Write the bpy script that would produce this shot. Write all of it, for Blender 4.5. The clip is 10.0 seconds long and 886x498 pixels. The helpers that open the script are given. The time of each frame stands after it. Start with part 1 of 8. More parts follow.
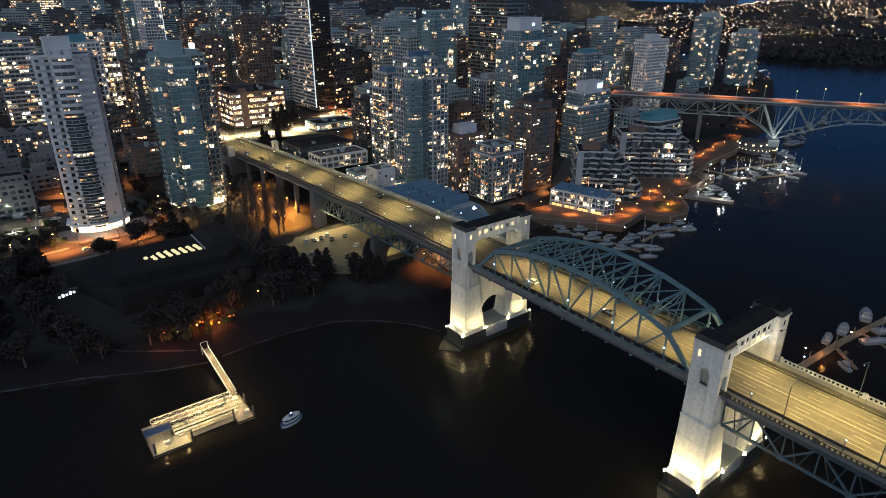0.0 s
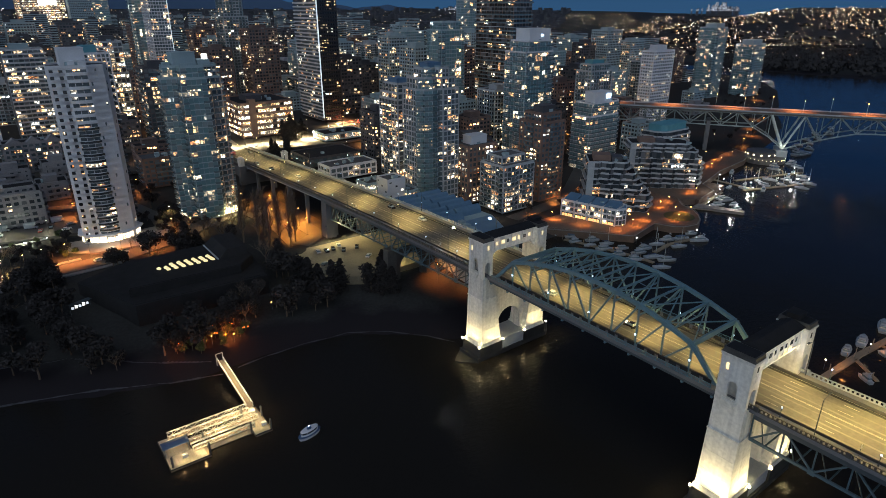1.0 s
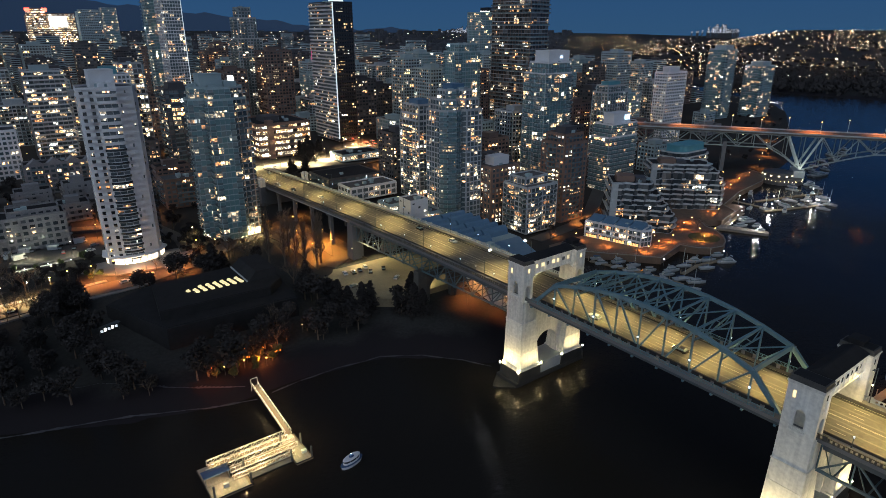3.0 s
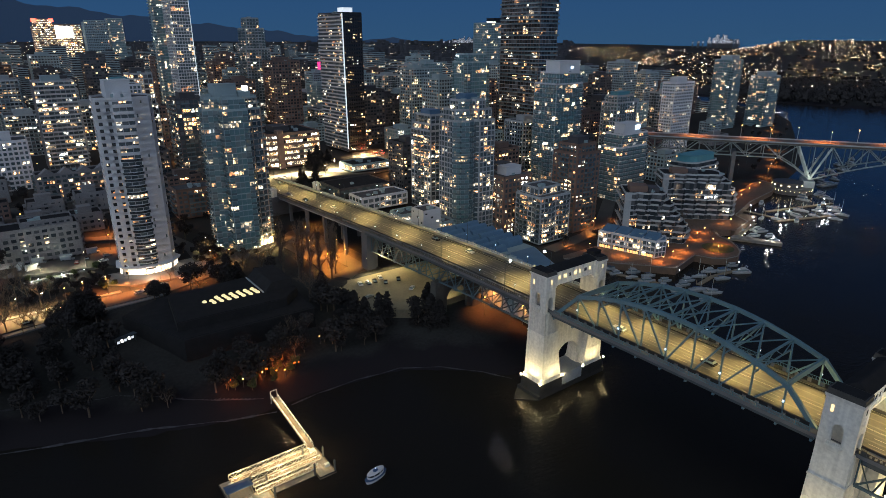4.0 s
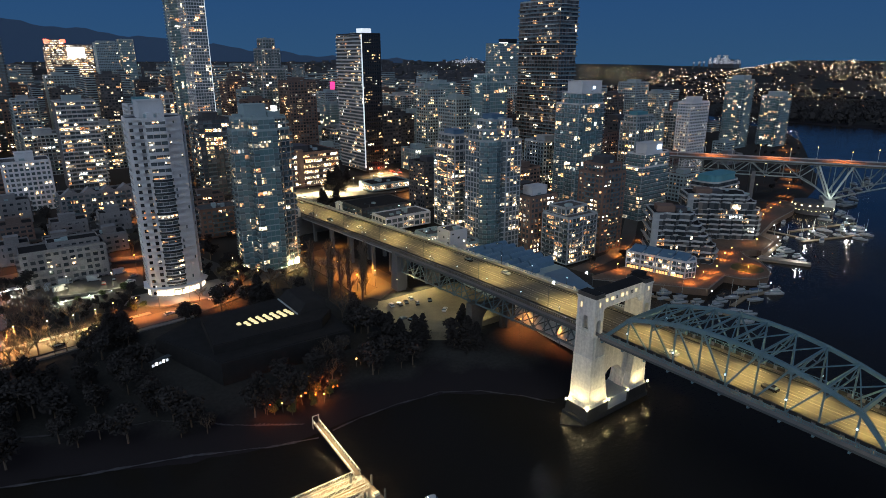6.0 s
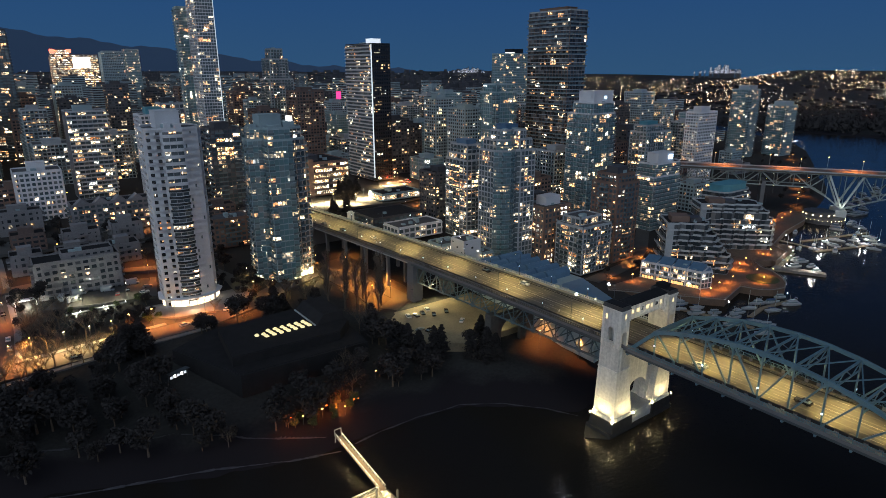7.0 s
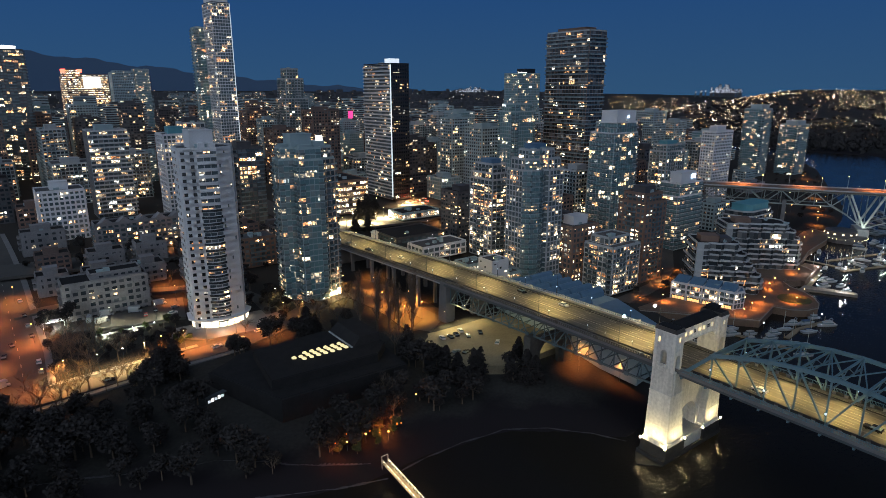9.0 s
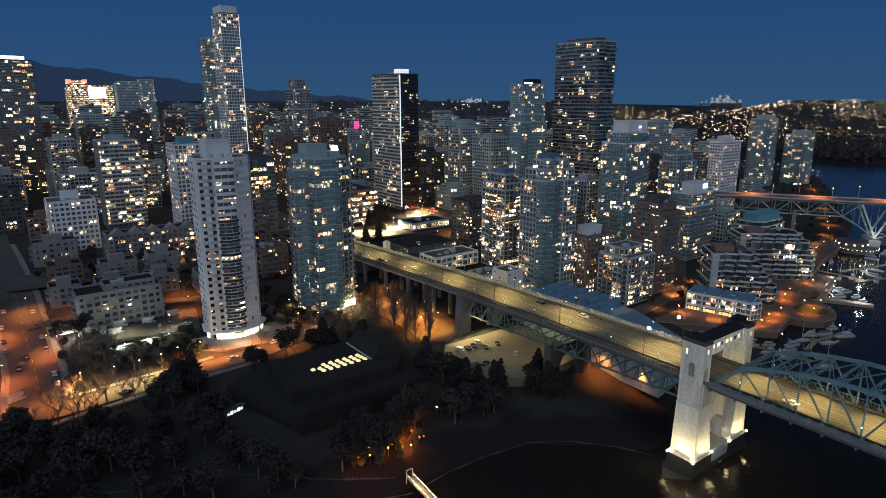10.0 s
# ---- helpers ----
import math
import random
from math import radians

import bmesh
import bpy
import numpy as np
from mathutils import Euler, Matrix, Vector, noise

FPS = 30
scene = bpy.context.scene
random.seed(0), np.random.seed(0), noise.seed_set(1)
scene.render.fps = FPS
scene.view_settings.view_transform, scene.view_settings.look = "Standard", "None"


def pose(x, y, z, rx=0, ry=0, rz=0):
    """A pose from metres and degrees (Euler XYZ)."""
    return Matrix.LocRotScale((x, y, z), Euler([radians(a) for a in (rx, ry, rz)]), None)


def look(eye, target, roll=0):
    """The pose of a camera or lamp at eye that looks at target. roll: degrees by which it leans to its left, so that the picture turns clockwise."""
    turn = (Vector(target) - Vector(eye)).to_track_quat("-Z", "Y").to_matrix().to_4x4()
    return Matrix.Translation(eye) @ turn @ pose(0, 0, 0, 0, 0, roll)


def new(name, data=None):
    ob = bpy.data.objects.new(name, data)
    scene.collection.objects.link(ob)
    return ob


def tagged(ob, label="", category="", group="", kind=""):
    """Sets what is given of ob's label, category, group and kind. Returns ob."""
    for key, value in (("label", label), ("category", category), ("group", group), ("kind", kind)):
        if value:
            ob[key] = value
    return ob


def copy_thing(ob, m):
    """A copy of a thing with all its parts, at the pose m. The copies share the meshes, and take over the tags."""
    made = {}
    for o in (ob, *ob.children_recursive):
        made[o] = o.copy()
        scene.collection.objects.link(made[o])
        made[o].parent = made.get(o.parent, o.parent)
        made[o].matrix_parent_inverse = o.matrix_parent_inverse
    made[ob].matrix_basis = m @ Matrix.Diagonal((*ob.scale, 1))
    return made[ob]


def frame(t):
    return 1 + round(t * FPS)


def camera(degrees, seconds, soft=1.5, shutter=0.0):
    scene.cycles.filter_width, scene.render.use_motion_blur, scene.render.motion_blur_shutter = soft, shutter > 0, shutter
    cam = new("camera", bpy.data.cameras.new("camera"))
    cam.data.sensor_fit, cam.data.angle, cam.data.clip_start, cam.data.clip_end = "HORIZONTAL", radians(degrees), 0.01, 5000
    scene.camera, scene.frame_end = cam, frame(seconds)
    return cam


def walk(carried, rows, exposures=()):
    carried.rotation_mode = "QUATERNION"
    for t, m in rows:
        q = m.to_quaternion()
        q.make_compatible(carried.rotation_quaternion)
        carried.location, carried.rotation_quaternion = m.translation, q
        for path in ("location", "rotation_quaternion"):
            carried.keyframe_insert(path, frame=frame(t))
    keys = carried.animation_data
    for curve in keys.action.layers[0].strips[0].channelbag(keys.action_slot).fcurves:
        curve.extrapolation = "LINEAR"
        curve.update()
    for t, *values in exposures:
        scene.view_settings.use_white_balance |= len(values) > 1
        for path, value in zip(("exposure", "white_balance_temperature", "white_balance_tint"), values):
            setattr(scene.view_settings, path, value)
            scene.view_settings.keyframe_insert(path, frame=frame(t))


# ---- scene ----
cam = camera(72.0, 10.0, 0.8)
PATH = [
    (0, (-2.515, -3.013, 116.525), (-1.404, -1.54, 115.755), 0.0),
    (0.5, (-4.285, -0.943, 116.511), (-3.171, 0.537, 115.755), 0.0),
    (1, (-6.114, 1.217, 116.48), (-4.998, 2.702, 115.739), 0.0),
    (1.5, (-8.07, 3.545, 116.487), (-6.952, 5.035, 115.76), 0.0),
    (2, (-10.154, 6.066, 116.477), (-9.032, 7.562, 115.766), 0.0),
    (2.5, (-12.322, 8.637, 116.491), (-11.197, 10.137, 115.795), 0.0),
    (4, (-19.184, 16.596, 116.585), (-18.052, 18.11, 115.932), 0.0),
    (4.5, (-21.551, 19.341, 116.636), (-20.417, 20.859, 115.997), 0.0),
    (5, (-24.008, 22.069, 116.65), (-22.871, 23.592, 116.026), 0.0),
    (5.5, (-26.46, 24.931, 116.672), (-25.321, 26.458, 116.062), 0.0),
    (7, (-33.866, 33.777, 116.935), (-32.721, 35.315, 116.367), -0.0),
    (7.5, (-36.421, 36.723, 116.966), (-35.274, 38.265, 116.412), -0.0),
    (8, (-39.016, 39.662, 116.991), (-37.866, 41.207, 116.451), 0.0),
    (8.5, (-41.57, 42.669, 117.009), (-40.418, 44.217, 116.483), -0.0),
    (9, (-44.136, 45.655, 117.013), (-42.982, 47.207, 116.502), -0.0),
    (9.5, (-46.74, 48.653, 117.002), (-45.584, 50.208, 116.506), -0.0),
    (10, (-49.312, 51.642, 116.998), (-48.154, 53.2, 116.518), -0.0),
]
walk(cam, [(t, look(eye, target, roll)) for t, eye, target, roll in PATH])

# ---- world and light ----
W = bpy.data.worlds.new("dusk_sky")
scene.world = W
W.use_nodes = True
wt_ = W.node_tree
wn, wl = wt_.nodes, wt_.links
bg = wn["Background"]
bg.inputs["Strength"].default_value = 1.0
tc = wn.new("ShaderNodeTexCoord")
sep = wn.new("ShaderNodeSeparateXYZ")
wl.new(tc.outputs["Generated"], sep.inputs[0])
ramp = wn.new("ShaderNodeValToRGB")
ramp.color_ramp.elements[0].position = 0.0
ramp.color_ramp.elements[0].color = (0.027, 0.082, 0.178, 1)
ramp.color_ramp.elements[1].position = 0.45
ramp.color_ramp.elements[1].color = (0.006, 0.022, 0.062, 1)
mid = ramp.color_ramp.elements.new(0.18)
mid.color = (0.0125, 0.059, 0.190, 1)
wl.new(sep.outputs["Z"], ramp.inputs[0])
# the afterglow of the sunset, low in the south-west
dotn = wn.new("ShaderNodeVectorMath")
dotn.operation = "DOT_PRODUCT"
dotn.inputs[1].default_value = Vector((-0.80, -0.52, 0.25)).normalized()
wl.new(tc.outputs["Generated"], dotn.inputs[0])
rng = wn.new("ShaderNodeMapRange")
rng.interpolation_type = "SMOOTHSTEP"
rng.inputs["From Min"].default_value = -0.1
rng.inputs["From Max"].default_value = 1.0
wl.new(dotn.outputs["Value"], rng.inputs["Value"])
glow = wn.new("ShaderNodeMix")
glow.data_type = "RGBA"
glow.blend_type = "ADD"
glow.inputs["B"].default_value = (0.50, 0.57, 0.64, 1)
wl.new(rng.outputs["Result"], glow.inputs["Factor"])
wl.new(ramp.outputs["Color"], glow.inputs["A"])
wl.new(glow.outputs["Result"], bg.inputs["Color"])


def lamp(name, loc, power, colour, size=0.3, target=None, spot=None):
    """A lamp that stands for a fixture of the place."""
    d = bpy.data.lights.new(name, "SPOT" if spot else "POINT")
    d.energy, d.color, d.shadow_soft_size = power, colour, size
    ob = new(name, d)
    if spot:
        d.spot_size, d.spot_blend = radians(spot), 0.8
        ob.matrix_world = look(loc, target)
    else:
        ob.location = loc
    return ob


def street(name, loc, power, colour, size=0.4, target=None, cone=150):
    """A lamp in a hood that throws its light down, or towards the target."""
    return lamp(name, loc, power, colour, size, target or (loc[0], loc[1] + 0.01, 0), cone)


AVENUE = (1.0, 0.27, 0.05)
SODIUM, WARM, ROADL, COOL = (1.0, 0.36, 0.08), (1.0, 0.74, 0.42), (1.0, 0.72, 0.22), (0.75, 0.87, 1.0)


# ---- materials ----
def mat(name, base, rough=0.8, metal=0.0, scale=0.5, var=0.25, bump=0.15, fine=9.0, spec=0.5):
    """A surface with large stains and fine grain in world space."""
    m = bpy.data.materials.new(name)
    m.use_nodes = True
    n, l = m.node_tree.nodes, m.node_tree.links
    p = n["Principled BSDF"]
    geo = n.new("ShaderNodeNewGeometry")
    n1, n2 = n.new("ShaderNodeTexNoise"), n.new("ShaderNodeTexNoise")
    n1.inputs["Scale"].default_value, n2.inputs["Scale"].default_value = scale, fine
    n1.inputs["Detail"].default_value, n2.inputs["Detail"].default_value = 4, 2
    for q in (n1, n2):
        l.new(geo.outputs["Position"], q.inputs["Vector"])
    info = n.new("ShaderNodeObjectInfo")
    add = n.new("ShaderNodeMath")
    add.operation = "ADD"
    l.new(n1.outputs["Fac"], add.inputs[0])
    l.new(n2.outputs["Fac"], add.inputs[1])
    add2 = n.new("ShaderNodeMath")
    add2.operation = "MULTIPLY_ADD"
    add2.inputs[1].default_value = 0.35
    l.new(info.outputs["Random"], add2.inputs[0])
    l.new(add.outputs[0], add2.inputs[2])
    mr = n.new("ShaderNodeMapRange")
    mr.inputs["From Min"].default_value, mr.inputs["From Max"].default_value = 0.6, 1.7
    mr.inputs["To Min"].default_value, mr.inputs["To Max"].default_value = 1 - var, 1 + var
    l.new(add2.outputs[0], mr.inputs["Value"])
    mul = n.new("ShaderNodeVectorMath")
    mul.operation = "SCALE"
    mul.inputs[0].default_value = base
    l.new(mr.outputs["Result"], mul.inputs["Scale"])
    l.new(mul.outputs[0], p.inputs["Base Color"])
    p.inputs["Roughness"].default_value, p.inputs["Metallic"].default_value = rough, metal
    p.inputs["Specular IOR Level"].default_value = spec
    if bump:
        b = n.new("ShaderNodeBump")
        b.inputs["Strength"].default_value, b.inputs["Distance"].default_value = bump, 0.05
        l.new(n2.outputs["Fac"], b.inputs["Height"])
        l.new(b.outputs[0], p.inputs["Normal"])
    return m


def emis(name, colour, strength):
    """Something that gives off light."""
    m = bpy.data.materials.new(name)
    m.use_nodes = True
    p = m.node_tree.nodes["Principled BSDF"]
    p.inputs["Base Color"].default_value = (*colour, 1)
    p.inputs["Emission Color"].default_value = (*colour, 1)
    p.inputs["Emission Strength"].default_value = strength
    m.cycles.emission_sampling = "NONE"
    return m


def winmat(name, lit, tint=(0.02, 0.03, 0.04), power=1.75, warm=0.75, rough=0.12, drapes=0.8):
    """Window panes; a share of the rooms behind them has its lamps on, each with its own colour and curtains."""
    m = bpy.data.materials.new(name)
    m.use_nodes = True
    n, l = m.node_tree.nodes, m.node_tree.links
    p = n["Principled BSDF"]
    p.inputs["Roughness"].default_value = rough
    p.inputs["Base Color"].default_value = (*tint, 1)
    p.inputs["Specular IOR Level"].default_value = 0.8
    info, geo = n.new("ShaderNodeObjectInfo"), n.new("ShaderNodeNewGeometry")

    def math(op, a, b=None, c=None):
        q = n.new("ShaderNodeMath")
        q.operation = op
        for k, v in enumerate((a, b, c)):
            if v is None:
                continue
            if isinstance(v, (int, float)):
                q.inputs[k].default_value = v
            else:
                l.new(v, q.inputs[k])
        return q.outputs[0]

    r = math("FRACT", math("MULTIPLY_ADD", info.outputs["Random"], 7.31, geo.outputs["Random Per Island"]))
    r2 = math("FRACT", math("MULTIPLY", r, 57.3))
    r3 = math("FRACT", math("MULTIPLY", r, 391.7))
    # one flat takes in several windows, and its rooms are mostly lit together
    snap = n.new("ShaderNodeVectorMath")
    snap.operation = "SNAP"
    snap.inputs[1].default_value = (5.6, 5.6, 3.0)
    l.new(geo.outputs["Position"], snap.inputs[0])
    flat = n.new("ShaderNodeTexWhiteNoise")
    l.new(snap.outputs[0], flat.inputs["Vector"])
    share = min(1.0, lit * 1.55)
    # some buildings are busier than others
    busy = math("MULTIPLY_ADD", math("FRACT", math("MULTIPLY", info.outputs["Random"], 13.7)), 0.5, 0.62)
    home = math("LESS_THAN", flat.outputs["Value"], math("MULTIPLY", busy, share) if lit < 0.6 else share)
    on = math("MULTIPLY", home, math("LESS_THAN", r, lit / share))
    sepc = n.new("ShaderNodeSeparateColor")
    l.new(flat.outputs["Color"], sepc.inputs[0])
    r2 = math("MULTIPLY_ADD", sepc.outputs["Green"], 0.6, math("MULTIPLY", r2, 0.4))
    r3 = math("MULTIPLY_ADD", sepc.outputs["Blue"], 0.75, math("MULTIPLY", r3, 0.25))
    curtain = n.new("ShaderNodeMix")
    curtain.data_type = "RGBA"
    curtain.inputs["A"].default_value = (*tint, 1)
    curtain.inputs["B"].default_value = (0.22, 0.23, 0.24, 1)
    l.new(math("MULTIPLY", math("POWER", math("FRACT", math("MULTIPLY", r, 173.9)), 3.0), drapes), curtain.inputs["Factor"])
    l.new(curtain.outputs["Result"], p.inputs["Base Color"])
    # what can be seen of a room through its pane: lamps, blinds, furniture, a door ajar
    cell = n.new("ShaderNodeVectorMath")
    cell.operation = "SNAP"
    cell.inputs[1].default_value = (0.85, 0.85, 0.75)
    l.new(geo.outputs["Position"], cell.inputs[0])
    bits = n.new("ShaderNodeTexWhiteNoise")
    l.new(cell.outputs[0], bits.inputs["Vector"])
    rooms = n.new("ShaderNodeMapRange")
    rooms.inputs["From Min"].default_value, rooms.inputs["From Max"].default_value = 0.40, 1.0
    rooms.inputs["To Min"].default_value, rooms.inputs["To Max"].default_value = 0.10, 2.1
    l.new(bits.outputs["Value"], rooms.inputs["Value"])
    level = math("MULTIPLY_ADD", math("POWER", r2, 3.0), power * 3.9, power * 0.25)
    s = math("MULTIPLY", math("MULTIPLY", on, level), rooms.outputs["Result"])
    cr = n.new("ShaderNodeValToRGB")
    e = cr.color_ramp.elements
    e[0].position, e[0].color = 0.0, (1.0, 0.34, 0.09, 1)
    e[1].position, e[1].color = 1.0, (0.80, 0.92, 1.0, 1)
    a = e.new(0.15 + 0.35 * warm)
    a.color = (1.0, 0.63, 0.30, 1)
    a = e.new(0.55 + 0.3 * warm)
    a.color = (1.0, 0.83, 0.58, 1)
    l.new(r3, cr.inputs["Fac"])
    l.new(cr.outputs["Color"], p.inputs["Emission Color"])
    l.new(s, p.inputs["Emission Strength"])
    m.cycles.emission_sampling = "NONE"
    return m


CONC = mat("pale_concrete", (0.37, 0.40, 0.42), 0.85, scale=0.18, var=0.28, fine=3.0)
TOWERC = mat("bridge_concrete", (0.72, 0.70, 0.64), 0.85, scale=0.35, var=0.32, fine=1.1, bump=0.3)


def streaked(m):
    """Draws the large stains of a surface out into rain streaks down the wall, with level pour lines."""
    n, l = m.node_tree.nodes, m.node_tree.links
    geo = next(q for q in n if q.bl_idname == "ShaderNodeNewGeometry")
    big = next(q for q in n if q.bl_idname == "ShaderNodeTexNoise" and q.inputs["Detail"].default_value == 4)
    mp = n.new("ShaderNodeMapping")
    mp.inputs["Scale"].default_value = (2.6, 2.6, 0.16)
    l.new(geo.outputs["Position"], mp.inputs["Vector"])
    l.new(mp.outputs[0], big.inputs["Vector"])


streaked(TOWERC)
# Near-black footing colour: holds the shade below the floodlights on the plinth.
FOOTC = mat("shaded_footing_concrete", (0.034, 0.033, 0.030), 0.65, scale=0.5, var=0.6, bump=0.35)
# Darker concrete; on the crash barriers it paints the shadow lines of the kerbs.
DARKC = mat("darkened_concrete", (0.075, 0.072, 0.066), 0.6, scale=0.5, var=0.5, bump=0.3)
CONC_D = mat("dark_concrete", (0.16, 0.16, 0.165), 0.85, scale=0.2)
WHITEW = mat("white_painted_wall", (0.66, 0.67, 0.70), 0.7, scale=0.12, var=0.16, fine=2.0)
GREYW = mat("grey_wall", (0.31, 0.405, 0.435), 0.75, scale=0.15, var=0.2)
BROWNW = mat("brown_brick_wall", (0.20, 0.13, 0.105), 0.85, scale=0.2, var=0.25)
TANW = mat("tan_wall", (0.36, 0.30, 0.25), 0.85, scale=0.2, var=0.25)
BLACKW = mat("black_cladding", (0.018, 0.018, 0.02), 0.35, scale=0.2)
DARKW = mat("dark_cladding", (0.07, 0.07, 0.078), 0.6, scale=0.2)
ROOF = mat("roof_gravel", (0.09, 0.09, 0.095), 0.95, scale=0.3, var=0.4)
ROOFBLUE = mat("blue_metal_roof", (0.10, 0.19, 0.30), 0.45, scale=0.3, var=0.2)
ROOFTEAL = mat("teal_metal_roof", (0.10, 0.30, 0.36), 0.5, scale=0.3, var=0.2)
ROOFBLACK = mat("black_roof_felt", (0.022, 0.022, 0.024), 0.9, scale=0.3, var=0.4, spec=0.2)
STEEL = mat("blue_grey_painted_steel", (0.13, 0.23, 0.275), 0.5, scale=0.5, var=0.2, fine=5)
# Darker copy of the blue steel: shade under the deck, put in the colour.
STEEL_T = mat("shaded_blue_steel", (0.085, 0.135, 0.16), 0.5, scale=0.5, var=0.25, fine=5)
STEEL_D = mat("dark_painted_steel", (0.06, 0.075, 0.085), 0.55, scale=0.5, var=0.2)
STEEL_G = mat("grey_green_steel", (0.27, 0.31, 0.30), 0.5, scale=0.3, var=0.25)
STEEL_W = mat("pale_green_steel", (0.55, 0.60, 0.57), 0.5, scale=0.3, var=0.2)
ASPHALT = mat("bridge_asphalt", (0.105, 0.098, 0.085), 0.85, scale=0.25, var=0.35, fine=1.2, bump=0.1)
KERB_SHADE = mat("kerb_shade_asphalt", (0.028, 0.026, 0.022), 0.9, scale=0.3, var=0.4)
STREET = mat("street_asphalt", (0.07, 0.068, 0.065), 0.85, scale=0.1, var=0.3)
SIDEWALK = mat("sidewalk_concrete", (0.30, 0.28, 0.24), 0.85, scale=0.3, var=0.25)
SEAM = mat("worn_asphalt", (0.15, 0.14, 0.115), 0.7, scale=0.2, var=0.4, fine=0.6, bump=0.05)
PAINT = mat("road_paint", (0.42, 0.39, 0.32), 0.7, var=0.3)
PROM = mat("promenade_brick", (0.15, 0.10, 0.072), 0.85, scale=0.4, var=0.3, fine=2)
STONE = mat("seawall_stone", (0.22, 0.20, 0.18), 0.9, scale=0.6, var=0.4, bump=0.5)
SOIL = mat("trodden_soil", (0.06, 0.05, 0.042), 0.95, scale=0.15, var=0.45, fine=1.2)
LOT = mat("lot_gravel", (0.22, 0.19, 0.13), 0.95, scale=0.12, var=0.35, fine=1.5)
RAILG = mat("balcony_glass", (0.14, 0.19, 0.21), 0.15, scale=0.2, var=0.2, bump=0, spec=0.8)
RAILD = mat("dark_balcony_glass", (0.03, 0.037, 0.043), 0.2, scale=0.2, var=0.2, bump=0, spec=0.6)
RAILW = mat("white_balcony_front", (0.44, 0.46, 0.48), 0.7, scale=0.3, var=0.15)
BARK = mat("bark", (0.11, 0.085, 0.065), 0.95, scale=2.0, var=0.3)
LEAF = mat("dark_evergreen_leaves", (0.042, 0.039, 0.039), 0.9, scale=0.8, var=0.5, bump=0, spec=0.08)
LEAFL = mat("shrub_leaves", (0.05, 0.07, 0.025), 0.8, scale=0.8, var=0.5, bump=0)
BOATW = mat("white_gelcoat", (0.34, 0.37, 0.40), 0.3, scale=0.4, var=0.1, bump=0)
BOATB = mat("blue_canvas", (0.05, 0.10, 0.20), 0.8)
TIMBER = mat("dock_timber", (0.25, 0.20, 0.14), 0.85, scale=0.8, var=0.3)
LOWW = mat("weathered_stucco_wall", (0.23, 0.225, 0.235), 0.85, scale=0.12, var=0.3, fine=1.5)
TEXTURED = mat("dull_brick_wall", (0.15, 0.11, 0.10), 0.85, scale=0.12, var=0.3, fine=1.5)
RUBBER = mat("black_rubber", (0.02, 0.02, 0.02), 0.7)
W_RES = winmat("apartment_window", 0.20, (0.085, 0.12, 0.135), 2.1)
W_RESL = winmat("sparse_apartment_window", 0.09, (0.035, 0.047, 0.056), 2.0)
W_RESH = winmat("busy_apartment_window", 0.31, (0.06, 0.085, 0.098), 2.1)
W_TEAL = winmat("teal_glass_window", 0.17, (0.10, 0.215, 0.245), 1.8, rough=0.3)
W_BLACK = winmat("black_glass_window", 0.17, (0.006, 0.006, 0.008), 1.6, drapes=0.0)
W_DARK = winmat("small_dark_window", 0.07, (0.008, 0.010, 0.013), 1.6, drapes=0.05)
W_OFF = winmat("office_window", 0.88, (0.03, 0.03, 0.03), 2.3, 0.35)
W_BROWN = winmat("dim_apartment_window", 0.17, (0.035, 0.037, 0.038), 1.7)
W_BUSY = winmat("busy_office_window", 0.58, (0.05, 0.055, 0.06), 2.2, 0.6)
W_FAR = winmat("distant_window", 0.17, (0.025, 0.035, 0.044), 2.2, 0.95)
E_WARM = emis("warm_lamp_glow", (1.0, 0.72, 0.38), 14)
E_WHITE = emis("white_lamp_glow", (0.85, 0.93, 1.0), 16)
E_ORANGE = emis("sodium_lamp_glow", (1.0, 0.42, 0.10), 14)
E_BLUE = emis("blue_white_lamp_glow", (0.55, 0.75, 1.0), 3.5)
E_LOBBY = emis("lobby_glow", (1.0, 0.80, 0.55), 2.6)
E_RED = emis("red_light_glow", (1.0, 0.10, 0.06), 5)
E_ROOM = emis("gallery_window_glow", (1.0, 0.74, 0.36), 1.6)
E_SIGN = emis("white_sign_glow", (1.0, 0.97, 0.92), 2.2)
E_CROWN = emis("crown_light_glow", (0.85, 0.93, 1.0), 0.7)
E_PINK = emis("magenta_screen_glow", (0.9, 0.05, 0.25), 1.5)
E_FLOOD = emis("floodlight_lens_glow", (1.0, 0.78, 0.38), 120)
E_FLOODW = emis("white_floodlight_lens_glow", (0.86, 0.93, 1.0), 110)
E_EMBER = emis("lit_leaf_glow", (1.0, 0.20, 0.03), 2.2)
E_SHOP = emis("shop_window_glow", (1.0, 0.55, 0.20), 1.5)
E_SKYL = emis("skylight_glow", (1.0, 0.86, 0.45), 0.75)


